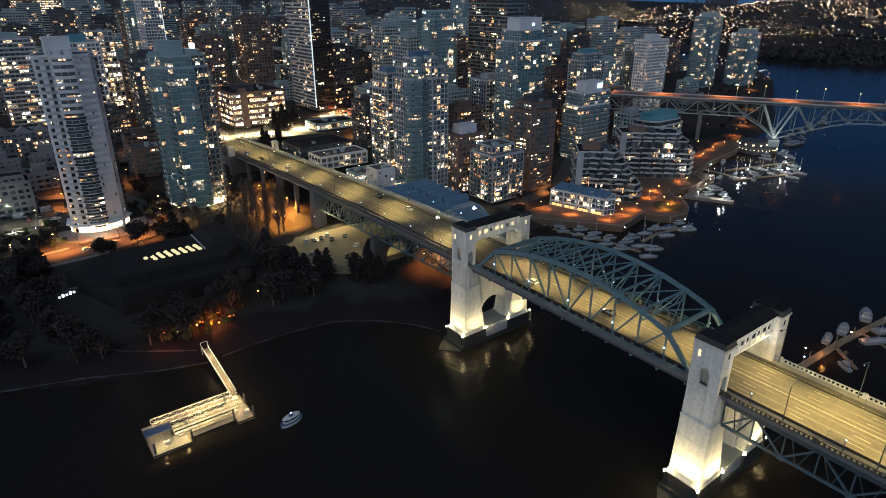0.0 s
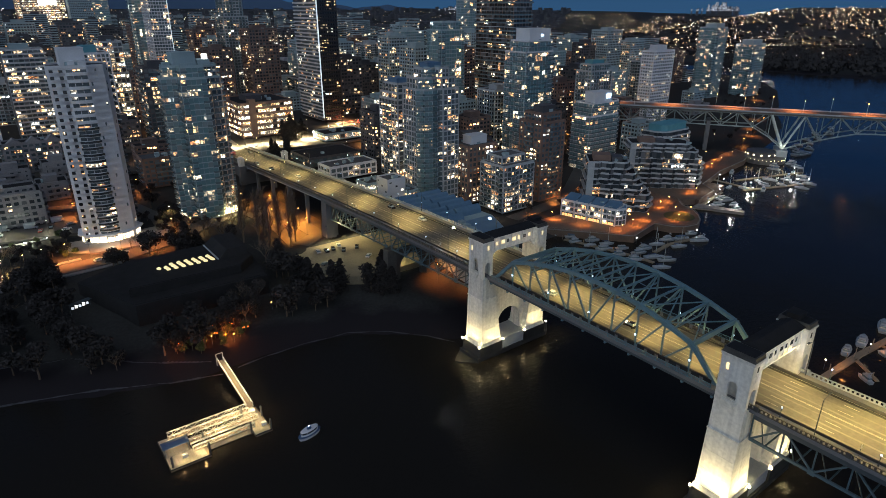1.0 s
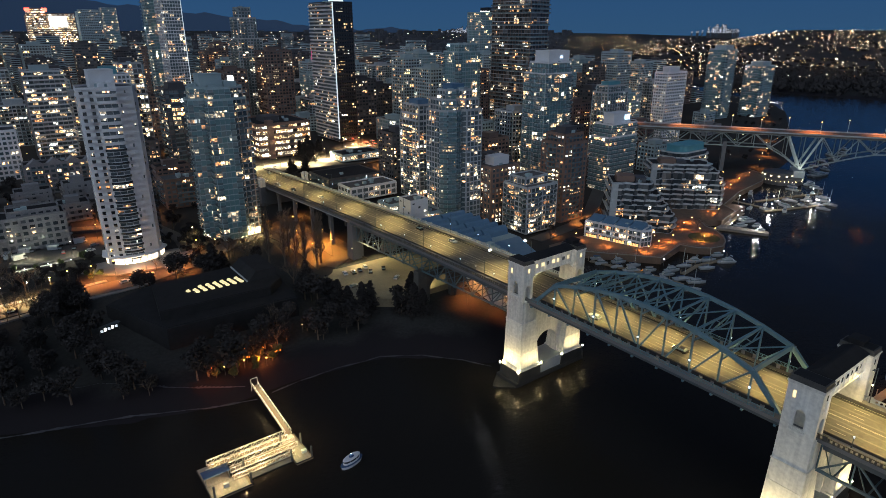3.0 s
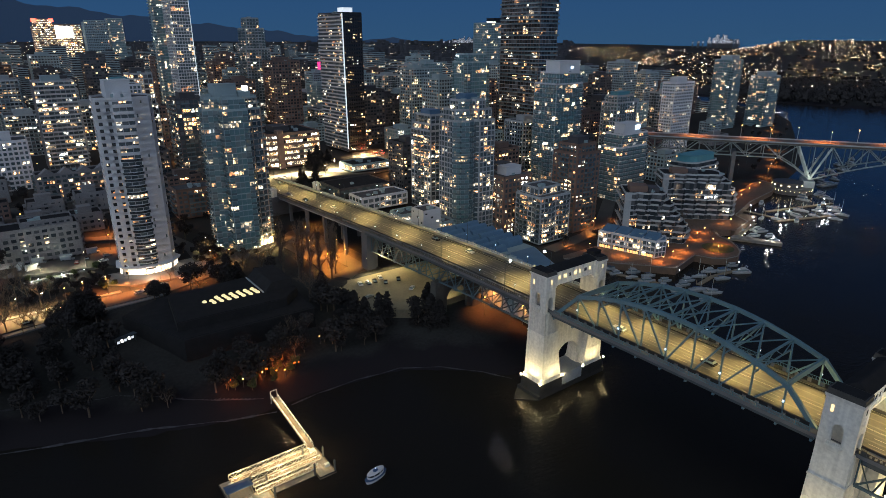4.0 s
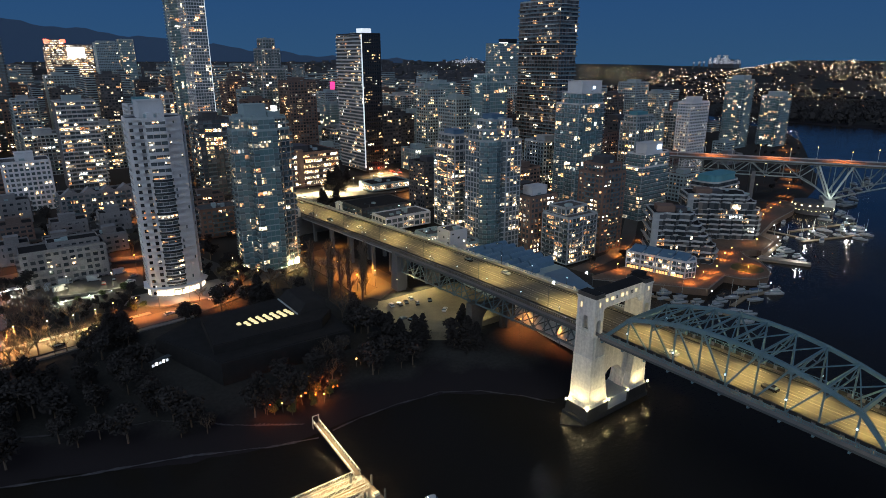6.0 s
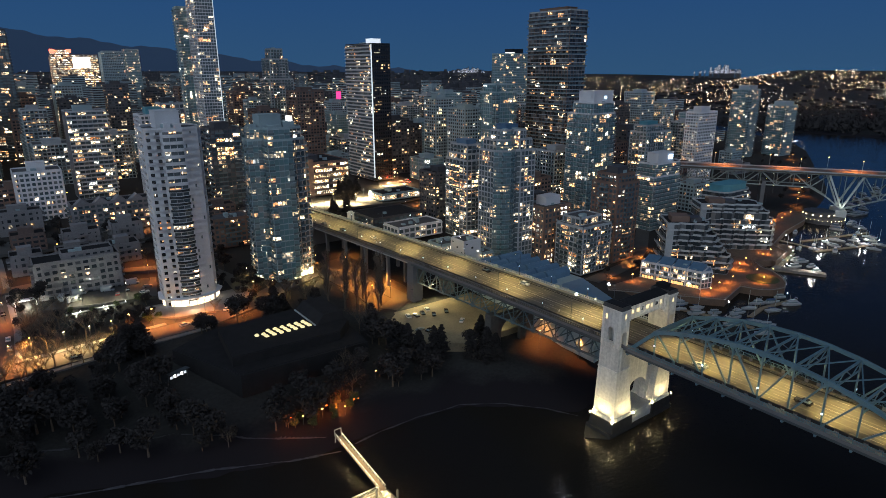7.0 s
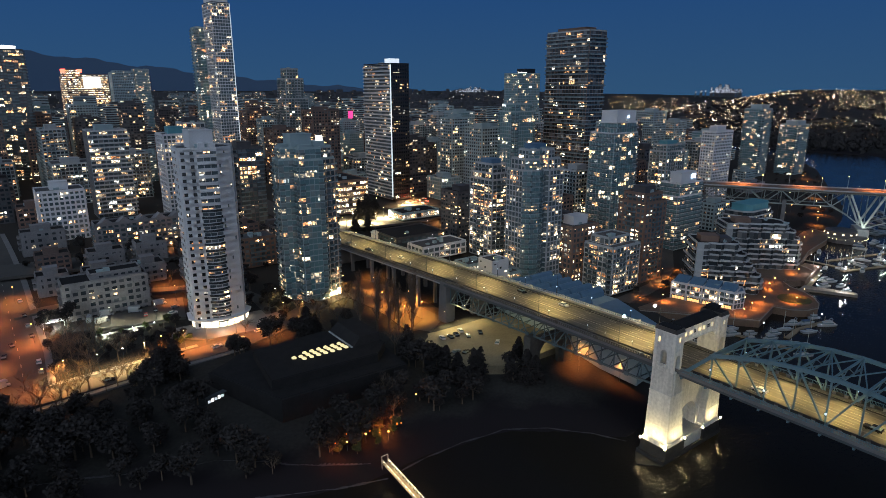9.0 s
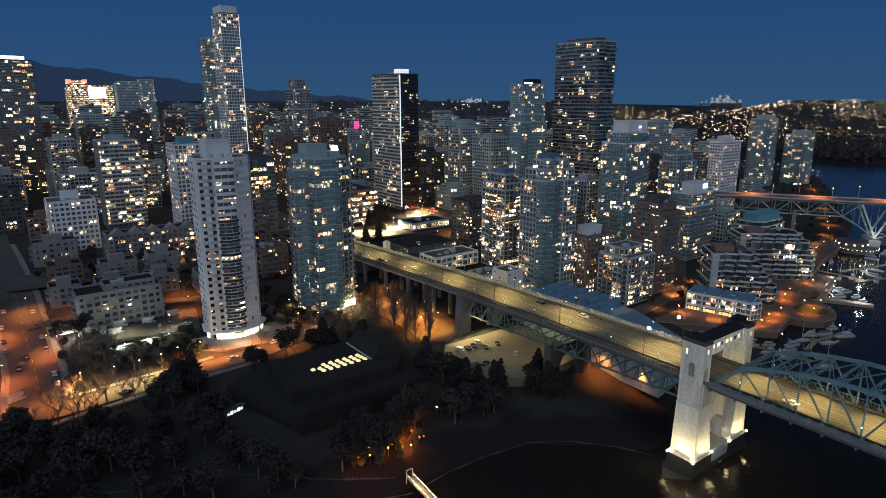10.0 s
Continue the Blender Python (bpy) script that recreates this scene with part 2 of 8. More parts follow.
# ---- mesh helpers ----
class Acc:
    """Collects boxes and quads for one mesh."""

    def __init__(self):
        self.v, self.f, self.m = [], [], []

    def box(self, o, a, b, c, mi=0):
        """A box from the corner o along the edges a, b, c (right-handed)."""
        k = len(self.v)
        ox, oy, oz = o
        for s in (0, 1):
            for p, q in ((0, 0), (1, 0), (1, 1), (0, 1)):
                self.v.append((ox + a[0] * p + b[0] * q + c[0] * s, oy + a[1] * p + b[1] * q + c[1] * s, oz + a[2] * p + b[2] * q + c[2] * s))
        self.f += [(k + 3, k + 2, k + 1, k), (k + 4, k + 5, k + 6, k + 7), (k, k + 1, k + 5, k + 4), (k + 1, k + 2, k + 6, k + 5), (k + 2, k + 3, k + 7, k + 6), (k + 3, k, k + 4, k + 7)]
        self.m += [mi] * 6

    def cube(self, x0, y0, z0, x1, y1, z1, mi=0):
        self.box((x0, y0, z0), (x1 - x0, 0, 0), (0, y1 - y0, 0), (0, 0, z1 - z0), mi)

    def quad(self, p0, p1, p2, p3, mi=0):
        k = len(self.v)
        self.v += [p0, p1, p2, p3]
        self.f.append((k, k + 1, k + 2, k + 3))
        self.m.append(mi)

    def poly(self, pts, mi=0):
        k = len(self.v)
        self.v += pts
        self.f.append(tuple(range(k, k + len(pts))))
        self.m.append(mi)

    def prism(self, poly, z0, z1, mi=0, top=None):
        """An upright prism over a counter-clockwise plan; top: the plan of the upper face, if it differs."""
        top = top or poly
        k, n = len(self.v), len(poly)
        self.v += [(x, y, z0) for x, y in poly] + [(x, y, z1) for x, y in top]
        self.f += [tuple(range(k + n - 1, k - 1, -1)), tuple(range(k + n, k + 2 * n))]
        self.f += [(k + i, k + (i + 1) % n, k + n + (i + 1) % n, k + n + i) for i in range(n)]
        self.m += [mi] * (n + 2)

    def bar(self, p, q, w, h=None, mi=0):
        """A straight beam from p to q, w wide and h high."""
        h = h or w
        p, q = Vector(p), Vector(q)
        d = q - p
        side = d.cross(Vector((0, 0, 1)))
        if side.length < 1e-4:
            side = Vector((1, 0, 0))
        side.normalize()
        up = side.cross(d).normalized()
        o = p - side * w / 2 - up * h / 2
        self.box(o, tuple(side * w), tuple(d), tuple(up * h), mi)

    def rod(self, p, q, r, n=6, r2=None, mi=0):
        p, q = Vector(p), Vector(q)
        d = (q - p).normalized()
        a = d.orthogonal().normalized()
        b = d.cross(a)
        k = len(self.v)
        r2 = r if r2 is None else r2
        for c, rr in ((p, r), (q, r2)):
            for i in range(n):
                t = 2 * math.pi * i / n
                self.v.append(tuple(c + a * math.cos(t) * rr + b * math.sin(t) * rr))
        self.f += [tuple(range(k + n - 1, k - 1, -1)), tuple(range(k + n, k + 2 * n))]
        self.f += [(k + i, k + (i + 1) % n, k + n + (i + 1) % n, k + n + i) for i in range(n)]
        self.m += [mi] * (n + 2)

    def ball(self, c, r, n=8, mi=0, squash=1.0):
        k = len(self.v)
        rings = n // 2
        for i in range(1, rings):
            a = math.pi * i / rings
            for j in range(n):
                b = 2 * math.pi * j / n
                self.v.append((c[0] + r * math.sin(a) * math.cos(b), c[1] + r * math.sin(a) * math.sin(b), c[2] + r * squash * math.cos(a)))
        t, bt = len(self.v), len(self.v) + 1
        self.v += [(c[0], c[1], c[2] + r * squash), (c[0], c[1], c[2] - r * squash)]
        for j in range(n):
            self.f.append((k + j, k + (j + 1) % n, t)[::1])
            self.m.append(mi)
            for i in range(rings - 2):
                a0 = k + i * n
                self.f.append((a0 + j, a0 + n + j, a0 + n + (j + 1) % n, a0 + (j + 1) % n))
                self.m.append(mi)
            a0 = k + (rings - 2) * n
            self.f.append((a0 + (j + 1) % n, a0 + j, bt))
            self.m.append(mi)

    def mesh(self, name, mats, smooth=False):
        me = bpy.data.meshes.new(name)
        me.from_pydata(self.v, [], self.f)
        for q in mats:
            me.materials.append(q)
        me.polygons.foreach_set("material_index", self.m)
        if smooth:
            me.polygons.foreach_set("use_smooth", [True] * len(self.f))
        me.update()
        return me


def part(name, acc, mats, parent=None, label="", kind="", smooth=False):
    """Links what acc has collected as one mesh object under parent."""
    mats = mats if isinstance(mats, (list, tuple)) else [mats]
    ob = new(name, acc.mesh(name, mats, smooth))
    ob.parent = parent
    return tagged(ob, label, "", "", kind)


def thing(name, loc, label, category, group="", kind=""):
    """An Empty at the base of a thing, which parents its parts."""
    ob = new(name)
    ob.location = loc
    ob.empty_display_size = 0.5
    return tagged(ob, label, category, group, kind)


def local(acc, loc):
    """Moves what acc has collected so that it is measured from loc."""
    acc.v = [(x - loc[0], y - loc[1], z - loc[2]) for x, y, z in acc.v]
    return acc


# ---- ground and water ----
LAND_W = [(-2500, 330), (-600, 300), (-150, 245), (-28, 216), (3, 199), (35, 190), (58, 191), (90, 185), (106, 172), (118, 158), (130, 160), (150, 172), (190, 186), (218, 214), (232, 214), (256, 190), (285, 194), (323, 204), (376, 222), (410, 240), (440, 238), (490, 252), (530, 256), (590, 272), (660, 300), (720, 335), (800, 372), (950, 448), (1010, 560), (1010, 700), (960, 860), (1150, 1000), (1500, 1130), (4700, 2500), (4700, 4700), (-2500, 4700)]
LAND_E = [(1180, 560), (1200, 480), (1235, 430), (1320, 400), (1420, 250), (1500, 60), (1700, -200), (4700, -900), (4700, 2800), (1500, 1230), (1250, 980), (1150, 700)]


def shore(px, py, poly):
    """Distance to the edge of a plan, positive inside, for arrays of places."""
    inside = np.zeros(px.shape, bool)
    best = np.full(px.shape, 1e9)
    for (ax, ay), (bx, by) in zip(poly, poly[1:] + poly[:1]):
        cond = (ay > py) != (by > py)
        with np.errstate(divide="ignore", invalid="ignore"):
            cross = (bx - ax) * (py - ay) / (by - ay if by != ay else 1e-9) + ax
        inside ^= cond & (px < cross)
        t = np.clip(((px - ax) * (bx - ax) + (py - ay) * (by - ay)) / ((bx - ax) ** 2 + (by - ay) ** 2), 0, 1)
        best = np.minimum(best, np.hypot(px - ax - t * (bx - ax), py - ay - t * (by - ay)))
    return np.where(inside, best, -best)


def height(px, py):
    px, py = np.asarray(px, float), np.asarray(py, float)
    d = shore(px, py, LAND_W)
    e = np.clip((px - 160) / 50, 0, 1)
    west = np.interp(py, (180, 240, 310, 370, 405, 480, 1500, 4700), (7.5, 8, 10, 12.0, 16.5, 24, 30, 104))
    east = np.interp(py, (190, 260, 330, 400, 480, 1500, 4700), (3.3, 4, 9, 15, 21, 26, 104))
    east = np.where(px > 400, np.minimum(east, np.interp(py, (200, 300, 500, 1500, 4700), (3.5, 5, 14, 26, 104))), east)
    base = west * (1 - e) + east * e
    slope = 0.13 * (1 - e) + 0.6 * e
    a = np.where(d > 0, np.minimum(d * slope + 0.15, base), np.maximum(d * 0.2, -4))
    d2 = shore(px, py, LAND_E)
    b = np.where(d2 > 0, np.minimum(0.3 + d2 * 0.2, np.interp(px + 0.3 * py, (1300, 1700, 2300, 3400, 5000), (4, 8, 26, 80, 112))), -4)
    return np.maximum(a, b)



def grid_axis(pieces):
    out = []
    for a, b, step in pieces:
        out += list(np.arange(a, b, step))
    return np.array(out + [pieces[-1][1]])


gx = grid_axis([(-2400, -200, 200), (-200, -60, 20), (-60, 440, 5), (440, 1000, 20), (1000, 4600, 150)])
gy = grid_axis([(-900, 100, 100), (100, 150, 10), (150, 470, 5), (470, 1000, 25), (1000, 4600, 150)])
GX, GY = np.meshgrid(gx, gy)
GZ = height(GX, GY)
GZ = GZ + np.where((GZ > 0.4) & (GY < 300) & (GX < 110), 0.35 * np.sin(GX * 0.21) * np.cos(GY * 0.17), 0)
nx_ = len(gx)


def ground_z(x, y):
    """The height of the ground sheet at a place."""
    i = min(max(int(np.searchsorted(gx, x)) - 1, 0), len(gx) - 2)
    j = min(max(int(np.searchsorted(gy, y)) - 1, 0), len(gy) - 2)
    u, v = (x - gx[i]) / (gx[i + 1] - gx[i]), (y - gy[j]) / (gy[j + 1] - gy[j])
    return float((GZ[j, i] * (1 - u) + GZ[j, i + 1] * u) * (1 - v) + (GZ[j + 1, i] * (1 - u) + GZ[j + 1, i + 1] * u) * v)


gacc = Acc()
gacc.v = list(zip(GX.ravel().tolist(), GY.ravel().tolist(), GZ.ravel().tolist()))
gacc.f = [(j * nx_ + i, j * nx_ + i + 1, (j + 1) * nx_ + i + 1, (j + 1) * nx_ + i) for j in range(len(gy) - 1) for i in range(nx_ - 1)]
gacc.m = [0] * len(gacc.f)


def ground_material():
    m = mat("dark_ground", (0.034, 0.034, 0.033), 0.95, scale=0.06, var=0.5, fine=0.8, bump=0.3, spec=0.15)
    n, l = m.node_tree.nodes, m.node_tree.links
    p = n["Principled BSDF"]
    src = p.inputs["Base Color"].links[0].from_socket
    geo = n.new("ShaderNodeNewGeometry")
    sepz = n.new("ShaderNodeSeparateXYZ")
    l.new(geo.outputs["Position"], sepz.inputs[0])
    noi = n.new("ShaderNodeTexNoise")
    noi.inputs["Scale"].default_value, noi.inputs["Detail"].default_value = 0.05, 5
    l.new(geo.outputs["Position"], noi.inputs["Vector"])
    mm = n.new("ShaderNodeMath")
    mm.operation = "MULTIPLY_ADD"
    mm.inputs[1].default_value = 5.0
    l.new(noi.outputs["Fac"], mm.inputs[0])
    l.new(sepz.outputs["Z"], mm.inputs[2])
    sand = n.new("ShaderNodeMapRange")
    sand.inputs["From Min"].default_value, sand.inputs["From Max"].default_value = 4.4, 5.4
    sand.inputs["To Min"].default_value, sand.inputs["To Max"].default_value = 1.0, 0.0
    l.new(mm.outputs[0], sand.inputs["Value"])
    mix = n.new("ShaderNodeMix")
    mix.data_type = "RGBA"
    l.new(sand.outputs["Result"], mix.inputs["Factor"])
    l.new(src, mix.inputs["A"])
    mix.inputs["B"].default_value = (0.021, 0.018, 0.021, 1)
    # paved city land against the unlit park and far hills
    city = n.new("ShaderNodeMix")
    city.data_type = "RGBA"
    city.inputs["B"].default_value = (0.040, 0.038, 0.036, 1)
    l.new(mix.outputs["Result"], city.inputs["A"])

    def ramp_of(sock, lo, hi):
        q = n.new("ShaderNodeMapRange")
        q.inputs["From Min"].default_value, q.inputs["From Max"].default_value = lo, hi
        l.new(sock, q.inputs["Value"])
        return q.outputs["Result"]

    def combine(op, a, b):
        q = n.new("ShaderNodeMath")
        q.operation = op
        l.new(a, q.inputs[0])
        l.new(b, q.inputs[1])
        return q.outputs[0]

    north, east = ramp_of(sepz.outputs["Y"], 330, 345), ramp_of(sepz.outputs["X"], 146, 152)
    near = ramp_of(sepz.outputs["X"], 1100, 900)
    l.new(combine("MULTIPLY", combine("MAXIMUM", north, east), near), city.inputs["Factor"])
    l.new(city.outputs["Result"], p.inputs["Base Color"])
    return m


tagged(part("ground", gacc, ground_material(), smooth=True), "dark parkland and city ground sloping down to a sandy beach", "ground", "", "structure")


def water_material():
    m = bpy.data.materials.new("dark_inlet_water")
    m.use_nodes = True
    n, l = m.node_tree.nodes, m.node_tree.links
    p = n["Principled BSDF"]
    p.inputs["Base Color"].default_value = (0.020, 0.0175, 0.0145, 1)
    p.inputs["Roughness"].default_value = 0.05
    p.inputs["Specular IOR Level"].default_value = 0.34
    p.inputs["IOR"].default_value = 1.22
    geo = n.new("ShaderNodeNewGeometry")
    mp = n.new("ShaderNodeMapping")
    mp.inputs["Scale"].default_value = (0.35, 0.8, 1.0)
    mp.inputs["Rotation"].default_value = (0, 0, 0.6)
    l.new(geo.outputs["Position"], mp.inputs["Vector"])
    n1, n2 = n.new("ShaderNodeTexNoise"), n.new("ShaderNodeTexNoise")
    n1.inputs["Scale"].default_value, n1.inputs["Detail"].default_value = 1.3, 3
    n2.inputs["Scale"].default_value, n2.inputs["Detail"].default_value = 0.05, 2
    l.new(mp.outputs[0], n1.inputs["Vector"])
    l.new(geo.outputs["Position"], n2.inputs["Vector"])
    mul = n.new("ShaderNodeMath")
    mul.operation = "MULTIPLY"
    l.new(n1.outputs["Fac"], mul.inputs[0])
    l.new(n2.outputs["Fac"], mul.inputs[1])
    b = n.new("ShaderNodeBump")
    b.inputs["Strength"].default_value, b.inputs["Distance"].default_value = 0.3, 1.0
    l.new(mul.outputs[0], b.inputs["Height"])
    l.new(b.outputs[0], p.inputs["Normal"])
    return m


wacc = Acc()
wacc.quad((-2400, -2500, 0), (4600, -2500, 0), (4600, 2600, 0), (-2400, 2600, 0))
tagged(part("water", wacc, water_material()), "dark rippled inlet water reflecting city lights", "water", "", "structure")


# ---- tide lines on the beach ----
FOAM = mat("wet_sand_and_foam", (0.075, 0.072, 0.08), 0.6, scale=0.16, var=0.9, fine=0.7, bump=0)


def tide_line(pts, w, label):
    """A thin, broken line of foam and wrack laid along the beach."""
    a, rnd = Acc(), random.Random(len(pts))
    for (ax_, ay), (bx, by) in zip(pts, pts[1:]):
        L = math.dist((ax_, ay), (bx, by))
        n = int(L / 1.4)
        dx, dy = (bx - ax_) / L, (by - ay) / L
        for k in range(n):
            x, y = ax_ + dx * L * k / n, ay + dy * L * k / n
            ww = w * (0.35 + 0.3 * math.sin(k * 0.7) * math.sin(k * 0.23 + w)) * rnd.uniform(0.8, 1.0)
            o = 0.8 * math.sin((x + y) * 0.09)
            z = max(ground_z(x, y), ground_z(x + dx * 1.4, y + dy * 1.4), 0.0) + 0.05
            c0, c1 = (x - dy * o, y + dx * o), (x + dx * 1.5 - dy * o, y + dy * 1.5 + dx * o)
            a.quad((c0[0] + dy * ww, c0[1] - dx * ww, z), (c1[0] + dy * ww, c1[1] - dx * ww, z), (c1[0] - dy * ww, c1[1] + dx * ww, z), (c0[0] - dy * ww, c0[1] + dx * ww, z))
    tagged(part("tide_line", a, FOAM), label, "foam", "", "stuff")


tide_line([(46, 188), (57, 190), (71, 190), (88, 187.3), (101, 178), (111, 167), (117, 157)], 0.8, "thin broken line of foam along the waterline")
tide_line([(-60, 250), (-17, 231), (0, 224), (23, 205), (39, 196)], 1.6, "pale wrack line across the upper beach")
tide_line([(-60, 226), (-18, 211), (5, 202), (28, 191), (40, 187)], 1.1, "faint foam left on the wet sand")

# ---- buildings ----
BUDGET = [900]


def style(wall, slab, glass, rail=None, bay=3.2, fh=3.0, band=0.9, pier=0.5, depth=0.25, balc=None, proj=1.4, skip=None, fins=True):
    return dict(fins=fins, wall=wall, slab=slab, glass=glass, rail=rail or RAILG, bay=bay, fh=fh, band=band, pier=pier, depth=depth, balc=balc, proj=proj, skip=skip)


def facade(walls, slabs, balcs, wins, p, q, z0, z1, st, mo=0, bands=True):
    """One face of a building between the plan points p and q: floor bands, piers, balconies, and the places of its windows."""
    dx, dy = q[0] - p[0], q[1] - p[1]
    L = math.hypot(dx, dy)
    if L < 0.6:
        return
    dx, dy = dx / L, dy / L
    nx, ny = dy, -dx
    nb = max(1, round(L / st["bay"]))
    bw = L / nb
    nf = max(1, round((z1 - z0) / st["fh"]))
    fh = (z1 - z0) / nf
    dep, band, pier = st["depth"], st["band"], min(st["pier"], bw * 0.7)
    at = lambda u, o, z: (p[0] + dx * u + nx * o, p[1] + dy * u + ny * o, z)
    for i in range(nf + 1 if bands else 0):
        h = band if 0 < i < nf else band * 0.6
        zz = z0 + i * fh - (band * 0.35 if i else 0)
        if i == nf:
            zz = z1 - h
        slabs(zz).box(at(0, dep, zz), (dx * L, dy * L, 0), (-nx * dep, -ny * dep, 0), (0, 0, h), mo + 1)
    if pier > 0:
        for j in range(nb + 1):
            u = min(max(j * bw - pier / 2, 0), L - pier)
            walls.box(at(u, dep - 0.03, z0), (dx * pier, dy * pier, 0), (-nx * (dep - 0.03), -ny * (dep - 0.03), 0), (0, 0, z1 - z0), mo)
    balc = st["balc"]
    for i in range(nf):
        zb = z0 + i * fh
        for j in range(nb):
            if st["skip"] and st["skip"](i, j, nb):
                walls.box(at(j * bw, dep - 0.05, zb), (dx * bw, dy * bw, 0), (-nx * (dep - 0.05), -ny * (dep - 0.05), 0), (0, 0, fh), mo)
                continue
            lo = zb + (band * 0.65 if i else band * 0.6)
            hi = zb + fh - (band * 0.35 if i < nf - 1 else band * 0.6)
            wins.append((at(j * bw + pier / 2, 0.04, lo), (dx, dy), bw - pier, hi - lo, (nx, ny)))
        if balc and i:
            runs, j = [], 0
            while j < nb:
                if balc(i, j, nb):
                    k = j
                    while k < nb and balc(i, k, nb):
                        k += 1
                    runs.append((j * bw, k * bw))
                    j = k
                else:
                    j += 1
            pr = st["proj"]
            for a, b in runs:
                bal = balcs()
                bal.box(at(a, dep + pr, zb - 0.12), (dx * (b - a), dy * (b - a), 0), (-nx * pr, -ny * pr, 0), (0, 0, 0.24), mo + 1)
                bal.box(at(a, dep + pr - 0.03, zb + 0.12), (dx * (b - a), dy * (b - a), 0), (-nx * 0.07, -ny * 0.07, 0), (0, 0, 0.95), mo + 2)
                for u in (a, b - 0.07) if st["fins"] else ():
                    bal.box(at(u, dep + pr - 0.1, zb + 0.12), (dx * 0.07, dy * 0.07, 0), (-nx * (pr - 0.1), -ny * (pr - 0.1), 0), (0, 0, 0.95), mo + 2)


PANES = {}


def pane(w, h, glass):
    key = (round(w, 2), round(h, 2), glass.name)
    if key not in PANES:
        a = Acc()
        a.box((0, 0, 0), (w, 0, 0), (0, 0.03, 0), (0, 0, h))
        PANES[key] = a.mesh("window", [glass])
    return PANES[key]


def windows(wins, glass, parent, base, single):
    """The panes of a building: those that face the water as single parts, up to the number given, the rest joined."""
    rest = Acc()
    for o, d, w, h, n in wins:
        if single > 0 and BUDGET[0] > 0 and n[0] * -0.6 + n[1] * -0.8 > 0.15:
            single -= 1
            BUDGET[0] -= 1
            ob = new("window", pane(w, h, glass))
            ob.matrix_basis = Matrix.Translation((o[0] - base[0], o[1] - base[1], o[2] - base[2])) @ Matrix.Rotation(math.atan2(d[1], d[0]), 4, "Z")
            ob.parent = parent
        else:
            a = (o[0] + d[0] * w, o[1] + d[1] * w, o[2])
            rest.quad(o, a, (a[0], a[1], o[2] + h), (o[0], o[1], o[2] + h))
    if rest.f:
        part("glazing", local(rest, base), glass, parent, "", "stuff")


def rect(x, y, wx, wy):
    return [(x, y), (x + wx, y), (x + wx, y + wy), (x, y + wy)]


def inset(poly, k):
    cx, cy = sum(p[0] for p in poly) / len(poly), sum(p[1] for p in poly) / len(poly)
    return [(cx + (x - cx) * k, cy + (y - cy) * k) for x, y in poly]


def rounded(x, y, wx, wy, corners, r, n=4):
    """A rectangular plan with some corners rounded: s-w, s-e, n-e, n-w."""
    out = []
    for k, (cx, cy) in enumerate(((x, y), (x + wx, y), (x + wx, y + wy), (x, y + wy))):
        if k not in corners:
            out.append((cx, cy))
            continue
        ox, oy = cx + (r if k in (0, 3) else -r), cy + (r if k in (0, 1) else -r)
        for i in range(n + 1):
            a = math.pi * (1 + k / 2) + i / n * math.pi / 2
            out.append((ox + r * math.cos(a), oy + r * math.sin(a)))
    return out


def widened(poly, d):
    """A counter-clockwise plan with every edge moved out by d."""
    out, n = [], len(poly)
    for i in range(n):
        a, b, c = Vector(poly[i - 1]), Vector(poly[i]), Vector(poly[(i + 1) % n])
        u, v = (b - a).normalized(), (c - b).normalized()
        n1, n2 = Vector((u.y, -u.x)), Vector((v.y, -v.x))
        m = (n1 + n2).normalized()
        k = b + m * (d / max(0.5, m.dot(n1)))
        out.append((k.x, k.y))
    return out


